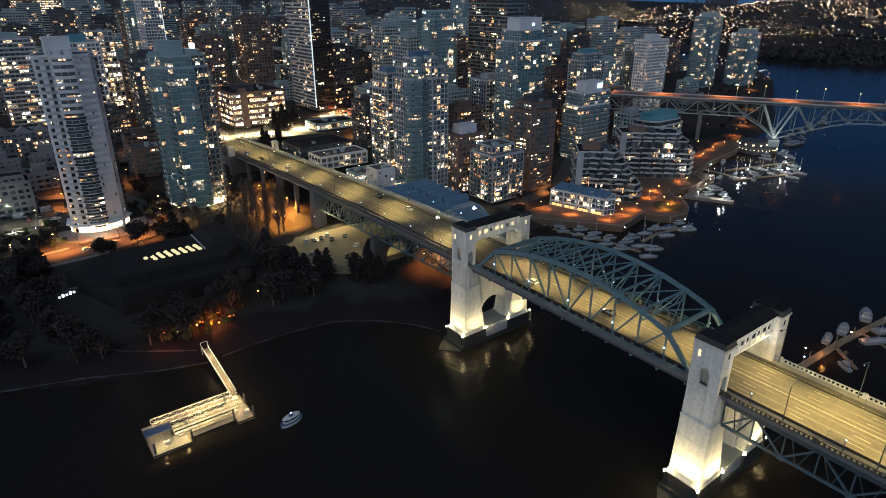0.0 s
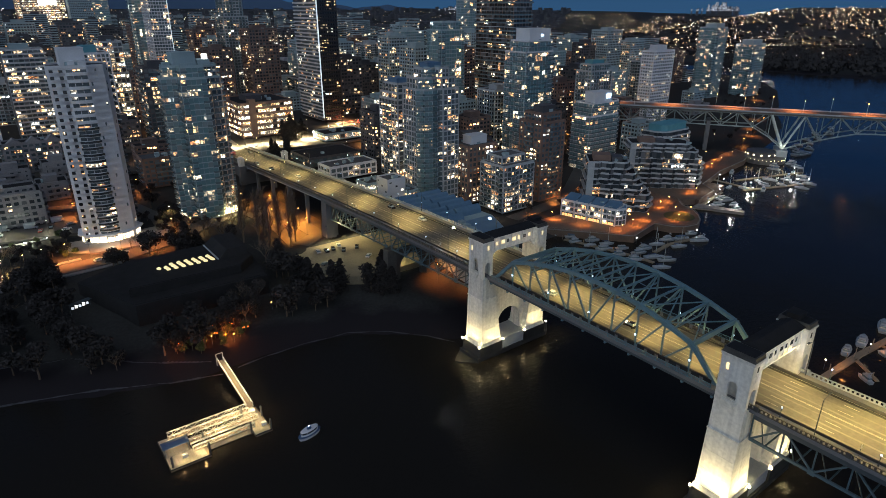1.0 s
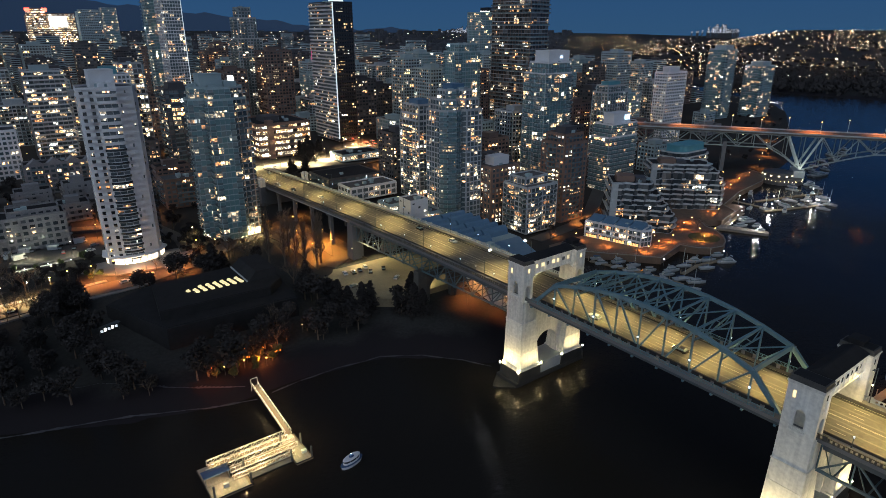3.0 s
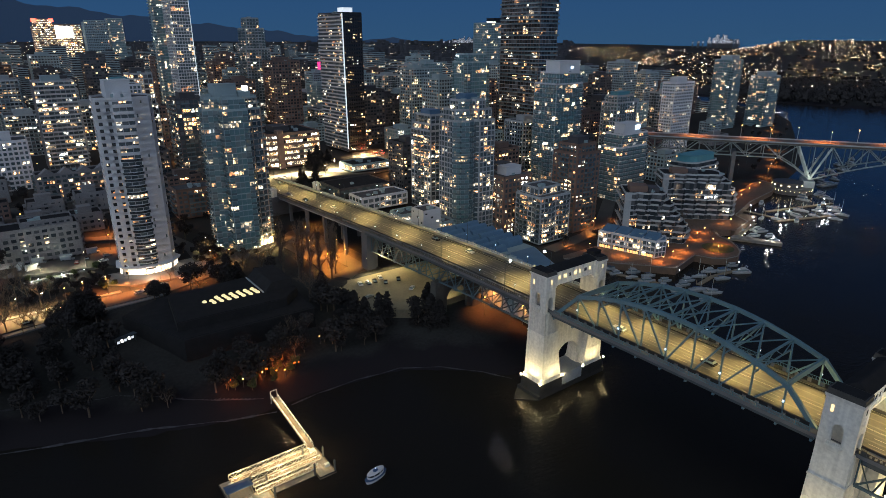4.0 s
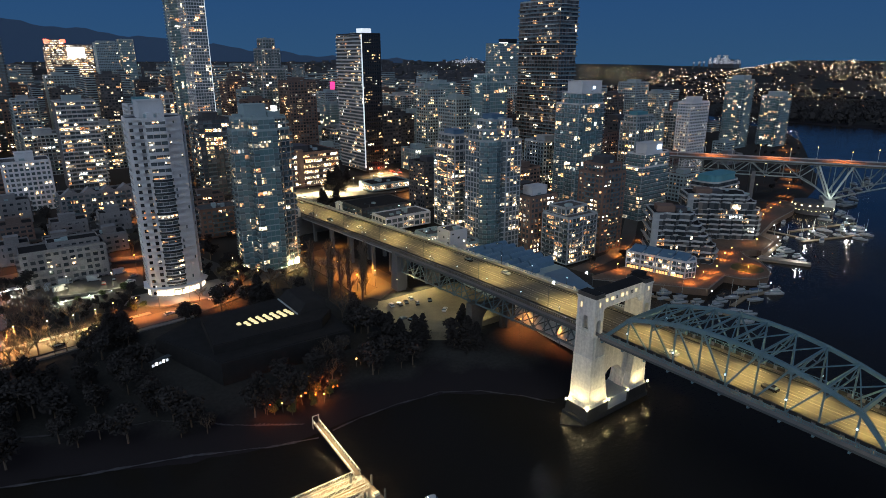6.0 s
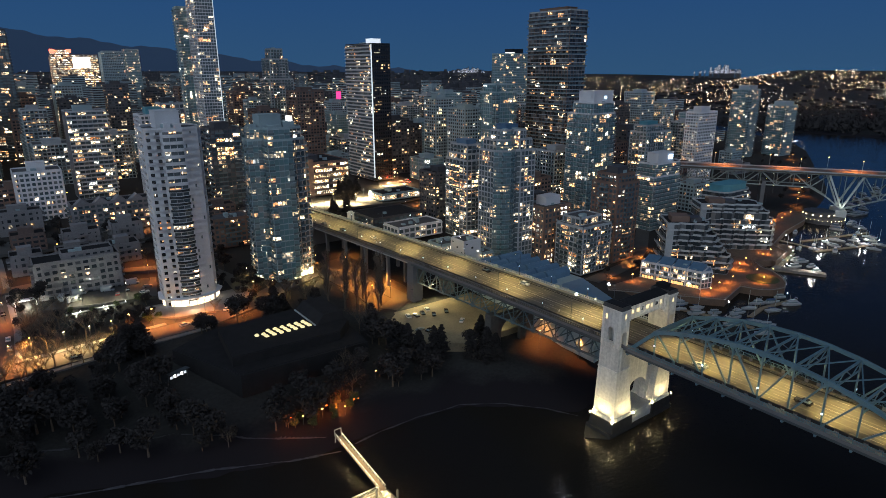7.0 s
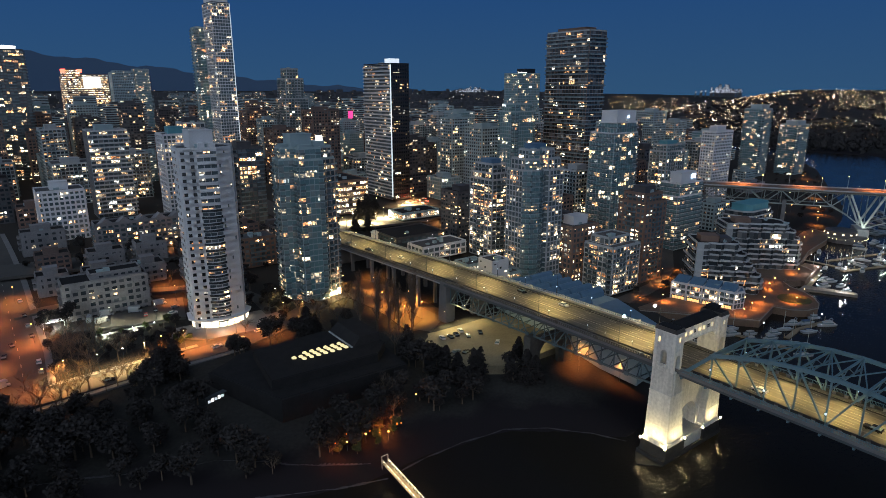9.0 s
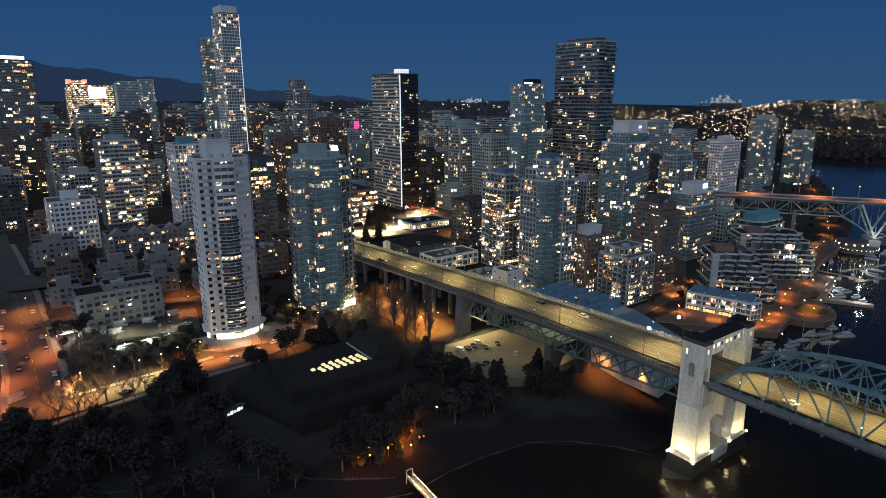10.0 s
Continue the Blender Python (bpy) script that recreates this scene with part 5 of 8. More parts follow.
def bridge_tower(yc, lit_face):
    """A bridge tower: two battered pylons, an arched wall below the road and a gallery across it above."""
    t = thing("bridge_tower", (131, yc, 0), "pale art deco concrete bridge tower with a gallery over the road", "bridge tower", "bridge towers")
    tb = (131, yc, 0)

    def add(name, acc, m=TOWERC, parent=None, label=""):
        return part(name, local(acc, tb), m, parent or t, label)

    # footing with pointed ends, rounded off towards the water
    a = Acc()
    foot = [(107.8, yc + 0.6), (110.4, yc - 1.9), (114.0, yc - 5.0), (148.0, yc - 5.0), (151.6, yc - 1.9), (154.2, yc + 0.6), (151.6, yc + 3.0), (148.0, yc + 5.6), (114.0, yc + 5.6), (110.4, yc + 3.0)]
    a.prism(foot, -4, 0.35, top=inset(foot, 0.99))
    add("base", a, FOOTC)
    a = Acc()
    a.prism(ring(114.0, yc - 4.8, 148.0, yc + 5.4), 0.35, 1.5)
    add("base_step", a, FOOTC)
    a = Acc()
    a.prism(ring(125.0, yc - 4.2, 137.2, yc + 4.2), 1.5, 5.4)
    a.prism(ring(125.0, yc - 4.4, 137.2, yc + 4.4), 5.4, 5.9)
    add("cross_plinth", a, CONC)
    for west in (True, False):
        X = (lambda x: x) if west else (lambda x: 262.0 - x)
        rr = lambda x0, y0, x1, y1: ring(min(X(x0), X(x1)), y0, max(X(x0), X(x1)), y1)
        s = -1 if west else 1
        # the plinth's dark colour stands in for shade under the lamps on top
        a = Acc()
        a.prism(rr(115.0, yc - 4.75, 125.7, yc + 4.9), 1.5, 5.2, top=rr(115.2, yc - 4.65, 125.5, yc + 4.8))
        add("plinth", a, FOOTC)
        a = Acc()
        a.prism(rr(115.4, yc - 4.55, 125.4, yc + 4.7), 5.2, 6.4, top=rr(115.8, yc - 4.4, 125.1, yc + 4.5))
        add("plinth_step", a)
        # floodlight housings on the footing
        for fx, fy in ((114.3, yc + 4.3), (114.3, yc - 4.95), (125.3, yc - 4.95)):
            a = Acc()
            u = min(X(fx), X(fx + 0.7))
            a.cube(u, fy, 5.0, u + 0.7, fy + 0.5, 5.6)
            housing = add("flood_housing", a, STEEL_D)
            a = Acc()
            a.ball((u + 0.35, fy + 0.25, 5.9), 0.32, 8)
            add("flood_lens", a, E_FLOOD, housing)
        # battered shaft in pours, with recessed lift lines between them
        lev = (6.4, 11.6, 17.2, 22.9)
        side = lambda z: (116.0 + (z - 6.4) * 0.012, 124.9 - (z - 6.4) * 0.15, 4.25 - (z - 6.4) * 0.022)
        for z0, z1 in zip(lev, lev[1:]):
            a = Acc()
            (xa, xb, h0), (xc, xd, h1) = side(z0), side(z1)
            a.prism(rr(xa, yc - h0, xb, yc + h0), z0 + 0.06, z1, top=rr(xc, yc - h1, xd, yc + h1))
            a.prism(rr(xa + 0.1, yc - h0 + 0.1, xb - 0.1, yc + h0 - 0.1), z0 - 0.05, z0 + 0.07)
            add("shaft_pour", a)
        xa, xb, h0 = side(22.9)
        a = Acc()
        a.prism(rr(xa - 0.12, yc - h0 - 0.12, xb + 0.12, yc + h0 + 0.12), 22.9, 23.3)
        add("string_course", a)
        xc, xd, h1 = side(31.2)
        a = Acc()
        a.prism(rr(xa + 0.05, yc - h0 + 0.08, xb - 0.1, yc + h0 - 0.08), 23.3, 31.2, top=rr(xc + 0.05, yc - h1, 121.0, yc + h1))
        add("upper_shaft", a)
        # raised strip on the outer corner of the shaft
        a = Acc()
        a.prism(rr(xa + 0.8, yc - h0 - 0.02, xa + 1.5, yc - h0 + 0.2), 23.3, 31.2)
        add("shaft_rib", a)
        # upper storey with the footway passing under an arch, and a niche towards the water
        u0, u1, v0, v1 = 116.2, 120.6, yc - 3.7, yc + 3.7
        for py in (v0, v1 - 1.1):
            a = Acc()
            arch_wall(a, min(X(u0), X(u1)), max(X(u0), X(u1)), py, py + 1.1, 31.2, 43.4, 1.15, 35.6, 8)
            add("arched_wall", a)
            # sunk panel over the arch
            a = Acc()
            fy = py - 0.05 if py == v0 else py + 1.1
            for k in range(3):
                u = min(X(u0 + 1.25 + k * 0.7), X(u0 + 1.75 + k * 0.7))
                a.cube(u, fy, 38.2, u + 0.5, fy + 0.05, 40.8)
            add("relief_panel", a)
        for k, (ya, yb) in enumerate(((v0 + 1.1, yc - 1.15), (yc + 1.15, v1 - 1.1))):
            for px in (u0, u1 - 0.8):
                a = Acc()
                u = min(X(px), X(px + 0.8))
                a.cube(u, ya, 31.2, u + 0.8, yb, 43.4)
                add("side_wall", a)
        a = Acc()
        u = min(X(u1 - 0.8), X(u1))
        a.cube(u, yc - 1.15, 31.2, u + 0.8, yc + 1.15, 43.4)
        add("inner_wall", a)
        for px in (u0,):
            a = Acc()
            u = min(X(px), X(px + 0.8))
            arc = [(yc - 1.15 * math.cos(math.pi * k / 10), 36.6 + 1.15 * math.sin(math.pi * k / 10)) for k in range(11)]
            arc += [(yc + 1.15, 43.4), (yc - 1.15, 43.4)]
            n = len(arc)
            a.v += [(u, y, z) for y, z in arc] + [(u + 0.8, y, z) for y, z in arc]
            a.f += [tuple(range(n))[::-1], tuple(range(n, 2 * n))] + [(k, (k + 1) % n, n + (k + 1) % n, n + k) for k in range(n)]
            a.m += [0] * (n + 2)
            add("niche_head", a)
            a = Acc()
            a.cube(u, yc - 1.15, 31.2, u + 0.8, yc + 1.15, 33.0)
            add("niche_sill", a)
        a = Acc()
        bx = min(X(u0), X(u0 - 0.9))
        a.prism(ring(bx, yc - 1.7, bx + 0.9, yc + 1.7), 32.4, 32.8)
        a.prism(ring(bx + 0.25, yc - 1.2, bx + 0.65, yc + 1.2), 31.2, 32.4)
        rx = bx if west else bx + 0.78
        for k in range(9):
            a.cube(rx + 0.02, yc - 1.65 + k * 0.39, 32.8, rx + 0.1, yc - 1.48 + k * 0.39, 33.6)
        a.cube(rx, yc - 1.7, 33.6, rx + 0.12, yc + 1.7, 33.75)
        add("niche_balcony", a)
        # stepped cornice and parapet, the top two steps in the darker concrete
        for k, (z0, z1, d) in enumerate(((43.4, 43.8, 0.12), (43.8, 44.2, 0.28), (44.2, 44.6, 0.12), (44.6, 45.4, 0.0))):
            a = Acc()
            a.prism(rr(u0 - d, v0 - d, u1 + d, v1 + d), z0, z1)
            add("cornice", a, DARKC if k > 1 else TOWERC)
        a = Acc()
        a.prism(rr(u0 + 0.4, v0 + 0.4, u1 - 0.4, v1 - 0.4), 45.4, 45.55)
        add("pylon_roof", a, ROOFBLACK)
        if not west:
            a = Acc()
            a.prism(ring(141.8, yc - 1.0, 145.4, yc + 2.2), 45.55, 46.6)
            a.prism(ring(141.6, yc - 1.2, 145.6, yc + 2.4), 46.6, 46.8)
            add("roof_house", a, ROOFBLACK)
        # lantern windows, and a ledge lamp niche lower on the shaft
        for k, (p0, p1) in enumerate((((X(u0) - 0.04, yc + 1.7, 40.2), (X(u0) + 0.04, yc + 2.3, 41.9)), ((X(118.4) - 0.3, v0 - 0.06, 41.3), (X(118.4) + 0.3, v0 - 0.01, 42.7)))):
            a = Acc()
            a.cube(*p0, *p1)
            add("lantern_window", a, E_ROOM if lit_face or (west and k == 0) else W_RESL)
    # wall between the shafts under the road
    a = Acc()
    arch_wall(a, 121.4, 140.6, yc - 1.6, yc + 1.6, 5.9, 30.4, 5.3, 10.6)
    add("portal_wall", a)
    # gallery over the road
    g0, g1 = 120.6, 141.4
    a = Acc()
    a.cube(g0, yc - 2.6, 40.2, g1, yc + 2.6, 44.2)
    add("gallery", a)
    a = Acc()
    a.cube(g0, yc - 2.8, 39.8, g1, yc + 2.8, 40.2)
    add("gallery_soffit", a)
    a = Acc()
    a.cube(g0, yc - 2.85, 44.2, g1, yc + 2.85, 44.6)
    add("gallery_cornice", a)
    for cxx, sg in ((g0, 1), (g1, -1)):
        for k in range(4):
            a = Acc()
            w = 2.2 - 0.5 * k
            a.cube(min(cxx, cxx + sg * w), yc - 2.5, 39.3 - 0.55 * k, max(cxx, cxx + sg * w), yc + 2.5, 39.8 - 0.55 * k)
            add("corbel", a)
    a = Acc()
    a.prism(ring(g0 + 0.1, yc - 3.0, g1 - 0.1, yc + 3.0), 44.6, 46.2, top=ring(g0 + 1.2, yc - 0.25, g1 - 1.2, yc + 0.25))
    add("gallery_roof", a, ROOFBLACK)
    for k in range(8):
        x = g0 + 1.6 + k * 2.5
        a = Acc()
        a.cube(x - 0.18, yc - 2.75, 40.2, x + 0.18, yc - 2.6, 44.2)
        add("pilaster", a)
    for k in range(7):
        for j in range(3 if k % 2 else 2):
            x = g0 + 1.6 + k * 2.5 + 0.55 + j * 0.5
            a = Acc()
            a.cube(x, yc - 2.66, 41.7, x + 0.34, yc - 2.58, 42.9)
            add("gallery_window", a, E_ROOM if lit_face and k % 3 != 2 else W_RESL)
    return t


for yc, col, pw in ((145.6, (1.0, 0.86, 0.62), 900), (55.0, (0.86, 0.93, 1.0), 2600)):
    for x in (124.0, 138.0):
        lamp("gallery_floodlight", (x, yc - 7.5, 32.4), pw, col, 0.3, (131 + (x - 131) * 0.8, yc - 2.8, 40.0), 100)
bridge_tower(145.6, True)
bridge_tower(55.0, False)
# fill lamp without a fixture, added over mid-road to brighten the south tower
lamp("south_road_light", (131, 33, 39.5), 3000, ROADL, 0.5)


# ---- bridge lamps ----
def globe_lamp(x, y, z):
    a = Acc()
    t = thing("street_lamp", (x, y, z), "short lamp post with a pale globe on the bridge parapet", "street lamp", "bridge globe lamps")
    a.rod((0, 0, 0), (0, 0, 0.5), 0.22, 8, 0.14)
    a.rod((0, 0, 0.5), (0, 0, 2.4), 0.08, 6)
    post = part("post", a, STEEL_D, t)
    g = Acc()
    g.ball((0, 0, 2.6), 0.21, 8)
    part("globe", g, E_BLUE, post, smooth=True)
    return t


def arm_lamp(x, y, z, side):
    t = thing("street_lamp", (x, y, z), "tall steel lamp post with an arm over the road", "street lamp", "bridge arm lamps")
    a = Acc()
    a.rod((0, 0, 0), (0, 0, 9.5), 0.13, 6, 0.08)
    a.rod((0, 0, 9.5), (side * 2.6, 0, 10.1), 0.07, 6)
    part("post", a, STEEL_D, t)
    h = Acc()
    h.cube(min(side * 2.4, side * 3.4), -0.2, 9.98, max(side * 2.4, side * 3.4), 0.2, 10.2)
    head = part("lamp_head", h, STEEL_D, t)
    e = Acc()
    e.cube(min(side * 2.55, side * 3.3), -0.16, 9.92, max(side * 2.55, side * 3.3), 0.16, 9.975)
    part("lens", e, E_WARM, head)
    return t


for y in list(range(-50, 50, 19)) + list(range(159, 372, 19)):
    for x in (BX0 + 0.2, BX1 - 0.2):
        globe_lamp(x, y, deck_z(y) + 1.6)
for y in (-30, 2, 20, 38, 165, 203, 241, 279, 317, 355, 393, 425):
    arm_lamp(BX0 + 0.9, y, deck_z(y) + 0.22, 1)
    street("road_light", (BX0 + 4.4, y, deck_z(y) + 9.6), 12200, ROADL, 0.4, (131, y, deck_z(y)), 128)
    arm_lamp(BX1 - 0.9, y + (0 if y == 165 else 12), deck_z(y) + 0.22, -1)
    street("road_light", (BX1 - 4.4, y + (0 if y == 165 else 12), deck_z(y) + 9.6), 12200, ROADL, 0.4, (131, y + (0 if y == 165 else 12), deck_z(y)), 128)
for y in ys[1:-1:2]:
    for x, s in ((121.5, 1), (140.3, -1)):
        street("truss_light", (x + s * 1.2, y, 38.5), 9000, ROADL, 0.3, (131, y, 31.5), 104)
# small blue-white lamps on the outer posts of the through truss
for y in ys[1:-1:2]:
    for x, s in ((121.0, -1), (140.8, 1)):
        t = thing("truss_lamp", (x + s * 0.35, y, 34.6), "small blue-white lamp on a post of the steel truss", "lamp", "truss lamps")
        a = Acc()
        a.cube(-0.12, -0.12, -0.3, 0.12, 0.12, 0.1)
        part("bracket", a, STEEL_D, t)
        a = Acc()
        a.ball((0, 0, 0.38), 0.28, 8)
        part("globe", a, E_BLUE, t, smooth=True)
# floodlights at the feet of the towers
for yc in (145.6, 55.0):
    boost = 1.9 if yc < 100 else 1.0
    for x in (120.6, 141.4):
        lamp("tower_floodlight", (x, yc - 8.4, 5.0), 5200 * boost, (1.0, 0.80, 0.40), 0.3, (x, yc - 4.0, 17.0), 104)
    lamp("tower_floodlight", (112.0, yc - 0.3, 5.0), 5200 * boost, (1.0, 0.80, 0.40), 0.3, (116.2, yc - 0.3, 17.0), 104)
    for x, y in ((114.3, yc + 4.6), (114.6, yc - 5.3), (126.2, yc - 5.4), (148.0, yc - 5.0)):
        lamp("footing_lamp", (x, y, 6.7), 420 * boost, (1.0, 0.80, 0.38), 0.12)
for x, s in ((BX0 + 0.9, 1), (BX1 - 0.9, -1)):
    a = Acc()
    a.ball((0, 0, 0), 0.5, 8)
    f = thing("floodlight", (x + s * 2.9, 165.6, deck_z(165) + 10.3), "bright white floodlight beside the arm lamp", "floodlight")
    part("lens", a, E_FLOODW, f)
# traffic signs and an entry gantry sign on posts along the footways
for y in (30, 172, 236, 300):
    for x in (BX0 + 2.6, BX1 - 2.6):
        t = thing("sign_post", (x, y, deck_z(y) + 0.22), "small road sign on a thin steel post", "road sign", "bridge signs")
        a = Acc()
        a.rod((0, 0, 0), (0, 0, 2.6), 0.05, 6)
        part("post", a, STEEL_D, t)
        a = Acc()
        a.cube(-0.35, -0.06, 1.9, 0.35, -0.03, 2.7)
        part("plate", a, WHITEW, t)
# tar seams and worn wheel tracks on the carriageway
for lx in (123.2, 126.2, 129.3, 132.7, 135.8, 138.6):
    a = Acc()
    strip(a, lx - 0.28, lx + 0.28, 0.003, 0.006, -60, 430)
    part("wheel_track", local(a, BB), SEAM, BRIDGE)


# ---- quay, promenade and docks ----
def slab(name, pts, z0, z1, m, label, cat):
    a = Acc()
    a.prism(pts, z0, z1)
    return tagged(part(name, a, m), label, cat, "", "structure")


QUAY = [(219, 226), (236.6, 204.0), (255.2, 181.2), (281, 187.0), (284.0, 178.6), (290, 173.4), (298, 171.6), (306, 174.6), (313, 180), (320, 188), (324, 198), (331, 205), (331, 236), (232, 240)]
slab("promenade", QUAY, -3, 3.7, PROM, "brick-paved quayside promenade with a round end, lit orange", "promenade")
a = Acc()
for p, q in zip(QUAY[:11], QUAY[1:12]):
    a.bar((*p, 3.85), (*q, 3.85), 0.5, 0.35)
    L = math.dist(p, q)
    for k in range(int(L // 2)):
        x, y = p[0] + (q[0] - p[0]) * k * 2 / L, p[1] + (q[1] - p[1]) * k * 2 / L
        a.rod((x, y, 4.0), (x, y, 4.9), 0.05, 4)
    a.bar((*p, 4.9), (*q, 4.9), 0.07)
tagged(part("seawall_coping", a, STONE), "pale stone coping and rail along the quay", "railing", "", "structure")
a = Acc()
a.prism(round_plan(303, 186, 8.5, 20), 3.7, 4.0)
tagged(part("planting_bed", a, LEAFL), "round lawn bed on the end of the promenade", "lawn", "", "structure")
PROM2 = [(331, 205), (345, 198), (368, 203), (376, 216), (418, 228), (465, 235), (490, 244), (500, 270), (470, 285), (380, 262), (331, 240)]
slab("promenade_2", PROM2, -3, 3.9, PROM, "paved waterside walk with orange lamps", "promenade")
a = Acc()
for p, q in zip(PROM2[1:8], PROM2[2:9]):
    a.bar((*p, 4.05), (*q, 4.05), 0.5, 0.4)
tagged(part("seawall_coping_2", a, STONE), "stone coping along the waterside walk", "kerb", "", "structure")


def prom_lamp(x, y, z, e=E_ORANGE):
    t = thing("street_lamp", (x, y, z), "short promenade lamp with an orange globe", "street lamp", "promenade lamps")
    a = Acc()
    a.rod((0, 0, 0), (0, 0, 3.4), 0.07, 6)
    part("post", a, STEEL_D, t)
    g = Acc()
    g.ball((0, 0, 3.7), 0.32, 8)
    part("globe", g, e, t, smooth=True)


for x, y in ((242, 228), (247, 214), (256, 190), (268, 192), (274, 199), (283, 193), (296, 182), (306, 191), (314, 186), (309, 203), (299, 205), (322, 206)):
    prom_lamp(x, y, 3.7)
for x, y in ((352, 206), (372, 224), (395, 232), (420, 236), (445, 243), (470, 248), (455, 262), (430, 258), (400, 250)):
    prom_lamp(x, y, 3.9)
for x, y, pw in ((242, 226, 1.0), (247, 210, 1.0), (256, 192, 1.1), (269, 191, 1.1), (281, 194, 1.1), (296, 184, 1.2), (309, 188, 1.2), (308, 203, 1.2), (322, 208, 1.0), (300, 210, 1.0), (352, 210, 1.3), (374, 226, 1.3), (398, 236, 1.3), (425, 242, 1.4), (450, 250, 1.4), (474, 256, 1.4), (300, 256, 1.2), (262, 244, 1.0), (282, 250, 1.0), (236, 238, 1.0)):
    street("promenade_light", (x, y, 7.2), 3900 * pw, (1.0, 0.28, 0.045))


def pontoon(pts, w, label="timber pontoon with mooring lights"):
    """A floating walkway along a line."""
    t = thing("pontoon", (*pts[0], 0.0), label, "dock", "pontoons")
    b = (*pts[0], 0.0)
    for p, q in zip(pts, pts[1:]):
        a = Acc()
        a.bar((*p, 0.35), (*q, 0.35), w, 0.5)
        part("deck_plank", local(a, b), TIMBER, t)
        L = math.dist(p, q)
        for k in range(int(L // 12) + 1):
            f = min(1, k * 12 / L)
            a = Acc()
            x, y = p[0] + (q[0] - p[0]) * f, p[1] + (q[1] - p[1]) * f
            a.rod((x, y + w / 2 + 0.2, -2), (x, y + w / 2 + 0.2, 2.6), 0.16, 6)
            part("pile", local(a, b), TIMBER, t)
    return t


def boat(x, y, yaw, L, flying=True, mast=False, canvas=False, label=None):
    """A moored boat with a shaped hull, cabin and window band."""
    t = thing("sailing_boat" if mast else "motor_boat", (x, y, 0), label or ("moored sailing boat with a bare mast" if mast else "white moored motor cruiser with dark cabin windows"), "boat", "moored boats")
    t.rotation_euler = (0, 0, radians(yaw))
    w = L * 0.17
    prof = [(-0.5, 0.85), (-0.2, 1.0), (0.1, 0.96), (0.32, 0.66), (0.44, 0.32), (0.5, 0.03)]
    plan = [(L * u, -w * v) for u, v in prof] + [(L * u, w * v) for u, v in reversed(prof)]
    low = [(px * 0.94, py * 0.7) for px, py in plan]
    a = Acc()
    a.prism(low, -0.4, 0.75 + L * 0.03, top=plan)
    part("hull", a, BOATW, t)
    if mast:
        a = Acc()
        a.prism([(p * 0.5, q * 0.5) for p, q in plan], 0.75 + L * 0.03, 1.35 + L * 0.03, top=[(p * 0.42, q * 0.4) for p, q in plan])
        part("cabin", a, BOATW, t)
        a = Acc()
        a.rod((L * 0.06, 0, 1), (L * 0.06, 0, L * 1.25), 0.09, 6)
        part("mast", a, STEEL_W, t)
        a = Acc()
        a.rod((L * 0.06, 0, 2.3), (-L * 0.35, 0, 2.2), 0.16, 6)
        part("boom", a, BOATB, t)
        return t
    z = 0.75 + L * 0.03
    a = Acc()
    c = [(-L * 0.34, -w * 0.72), (L * 0.12, -w * 0.7), (L * 0.26, -w * 0.3), (L * 0.26, w * 0.3), (L * 0.12, w * 0.7), (-L * 0.34, w * 0.72)]
    a.prism(c, z, z + 0.45)
    cab = part("cabin", a, BOATW, t)
    a = Acc()
    a.prism([(p * 0.97, q * 0.97) for p, q in c], z + 0.45, z + 1.05, top=[(p * 0.86 - L * 0.02, q * 0.88) for p, q in c])
    part("cabin_window", a, RAILG, cab)
    a = Acc()
    r = [(p * 0.9 - L * 0.02, q * 0.92) for p, q in c]
    a.prism(r, z + 1.05, z + 1.2)
    part("cabin_roof", a, BOATB if canvas else BOATW, cab)
    if flying:
        a = Acc()
        f = [(p * 0.55 - L * 0.05, q * 0.75) for p, q in c]
        a.prism(f, z + 1.2, z + 1.85, top=[(p * 0.92 - L * 0.02, q) for p, q in f])
        a.bar((-L * 0.2, -w * 0.5, z + 1.8), (-L * 0.26, -w * 0.5, z + 2.8), 0.12)
        a.bar((-L * 0.2, w * 0.5, z + 1.8), (-L * 0.26, w * 0.5, z + 2.8), 0.12)
        a.bar((-L * 0.26, -w * 0.5, z + 2.8), (-L * 0.26, w * 0.5, z + 2.8), 0.3, 0.1)
        part("flying_bridge", a, BOATW, t)
    return t


rb = random.Random(5)
pontoon([(229, 206), (238, 176), (240, 158)], 2.2)
pontoon([(252, 166), (268, 168), (292, 164)], 2.2)
for x, y, w in ((232, 212, 8), (236, 206, 12), (231, 200, 11), (240, 196, 13), (233, 192, 10), (242, 188, 12), (235, 184, 12), (243, 179, 11), (234, 175, 12), (245, 170, 12), (236, 166, 14), (246, 162, 15), (252, 172, 11), (262, 172, 12), (269, 163, 12), (272, 173, 12), (280, 169, 13), (285, 162, 13), (291, 170, 10), (248, 156, 14), (238, 152, 11)):
    boat(x, y, rb.choice((-22, -28, -35, 150)), w * rb.uniform(0.62, 0.8), rb.random() < 0.75, rb.random() < 0.15, rb.random() < 0.3)
pontoon([(331, 200), (348, 173)], 3.4, "broad concrete jetty with bright lamps")
slab("quay_apron", [(333, 196), (346, 170), (350, 172), (341, 197)], -3, 1.6, STONE, "pale stone quay wall with mooring lamps", "quay")
slab("promenade_3", [(341, 197), (386, 206), (384, 216), (345, 210)], -3, 3.8, PROM, "paved terrace above the marina, lit orange", "promenade")
pontoon([(344, 196), (380, 204)], 2.5)
pontoon([(396, 197), (445, 180)], 2.5)
pontoon([(415, 214), (478, 196)], 2.5)
pontoon([(405, 232), (404, 196)], 2.2)
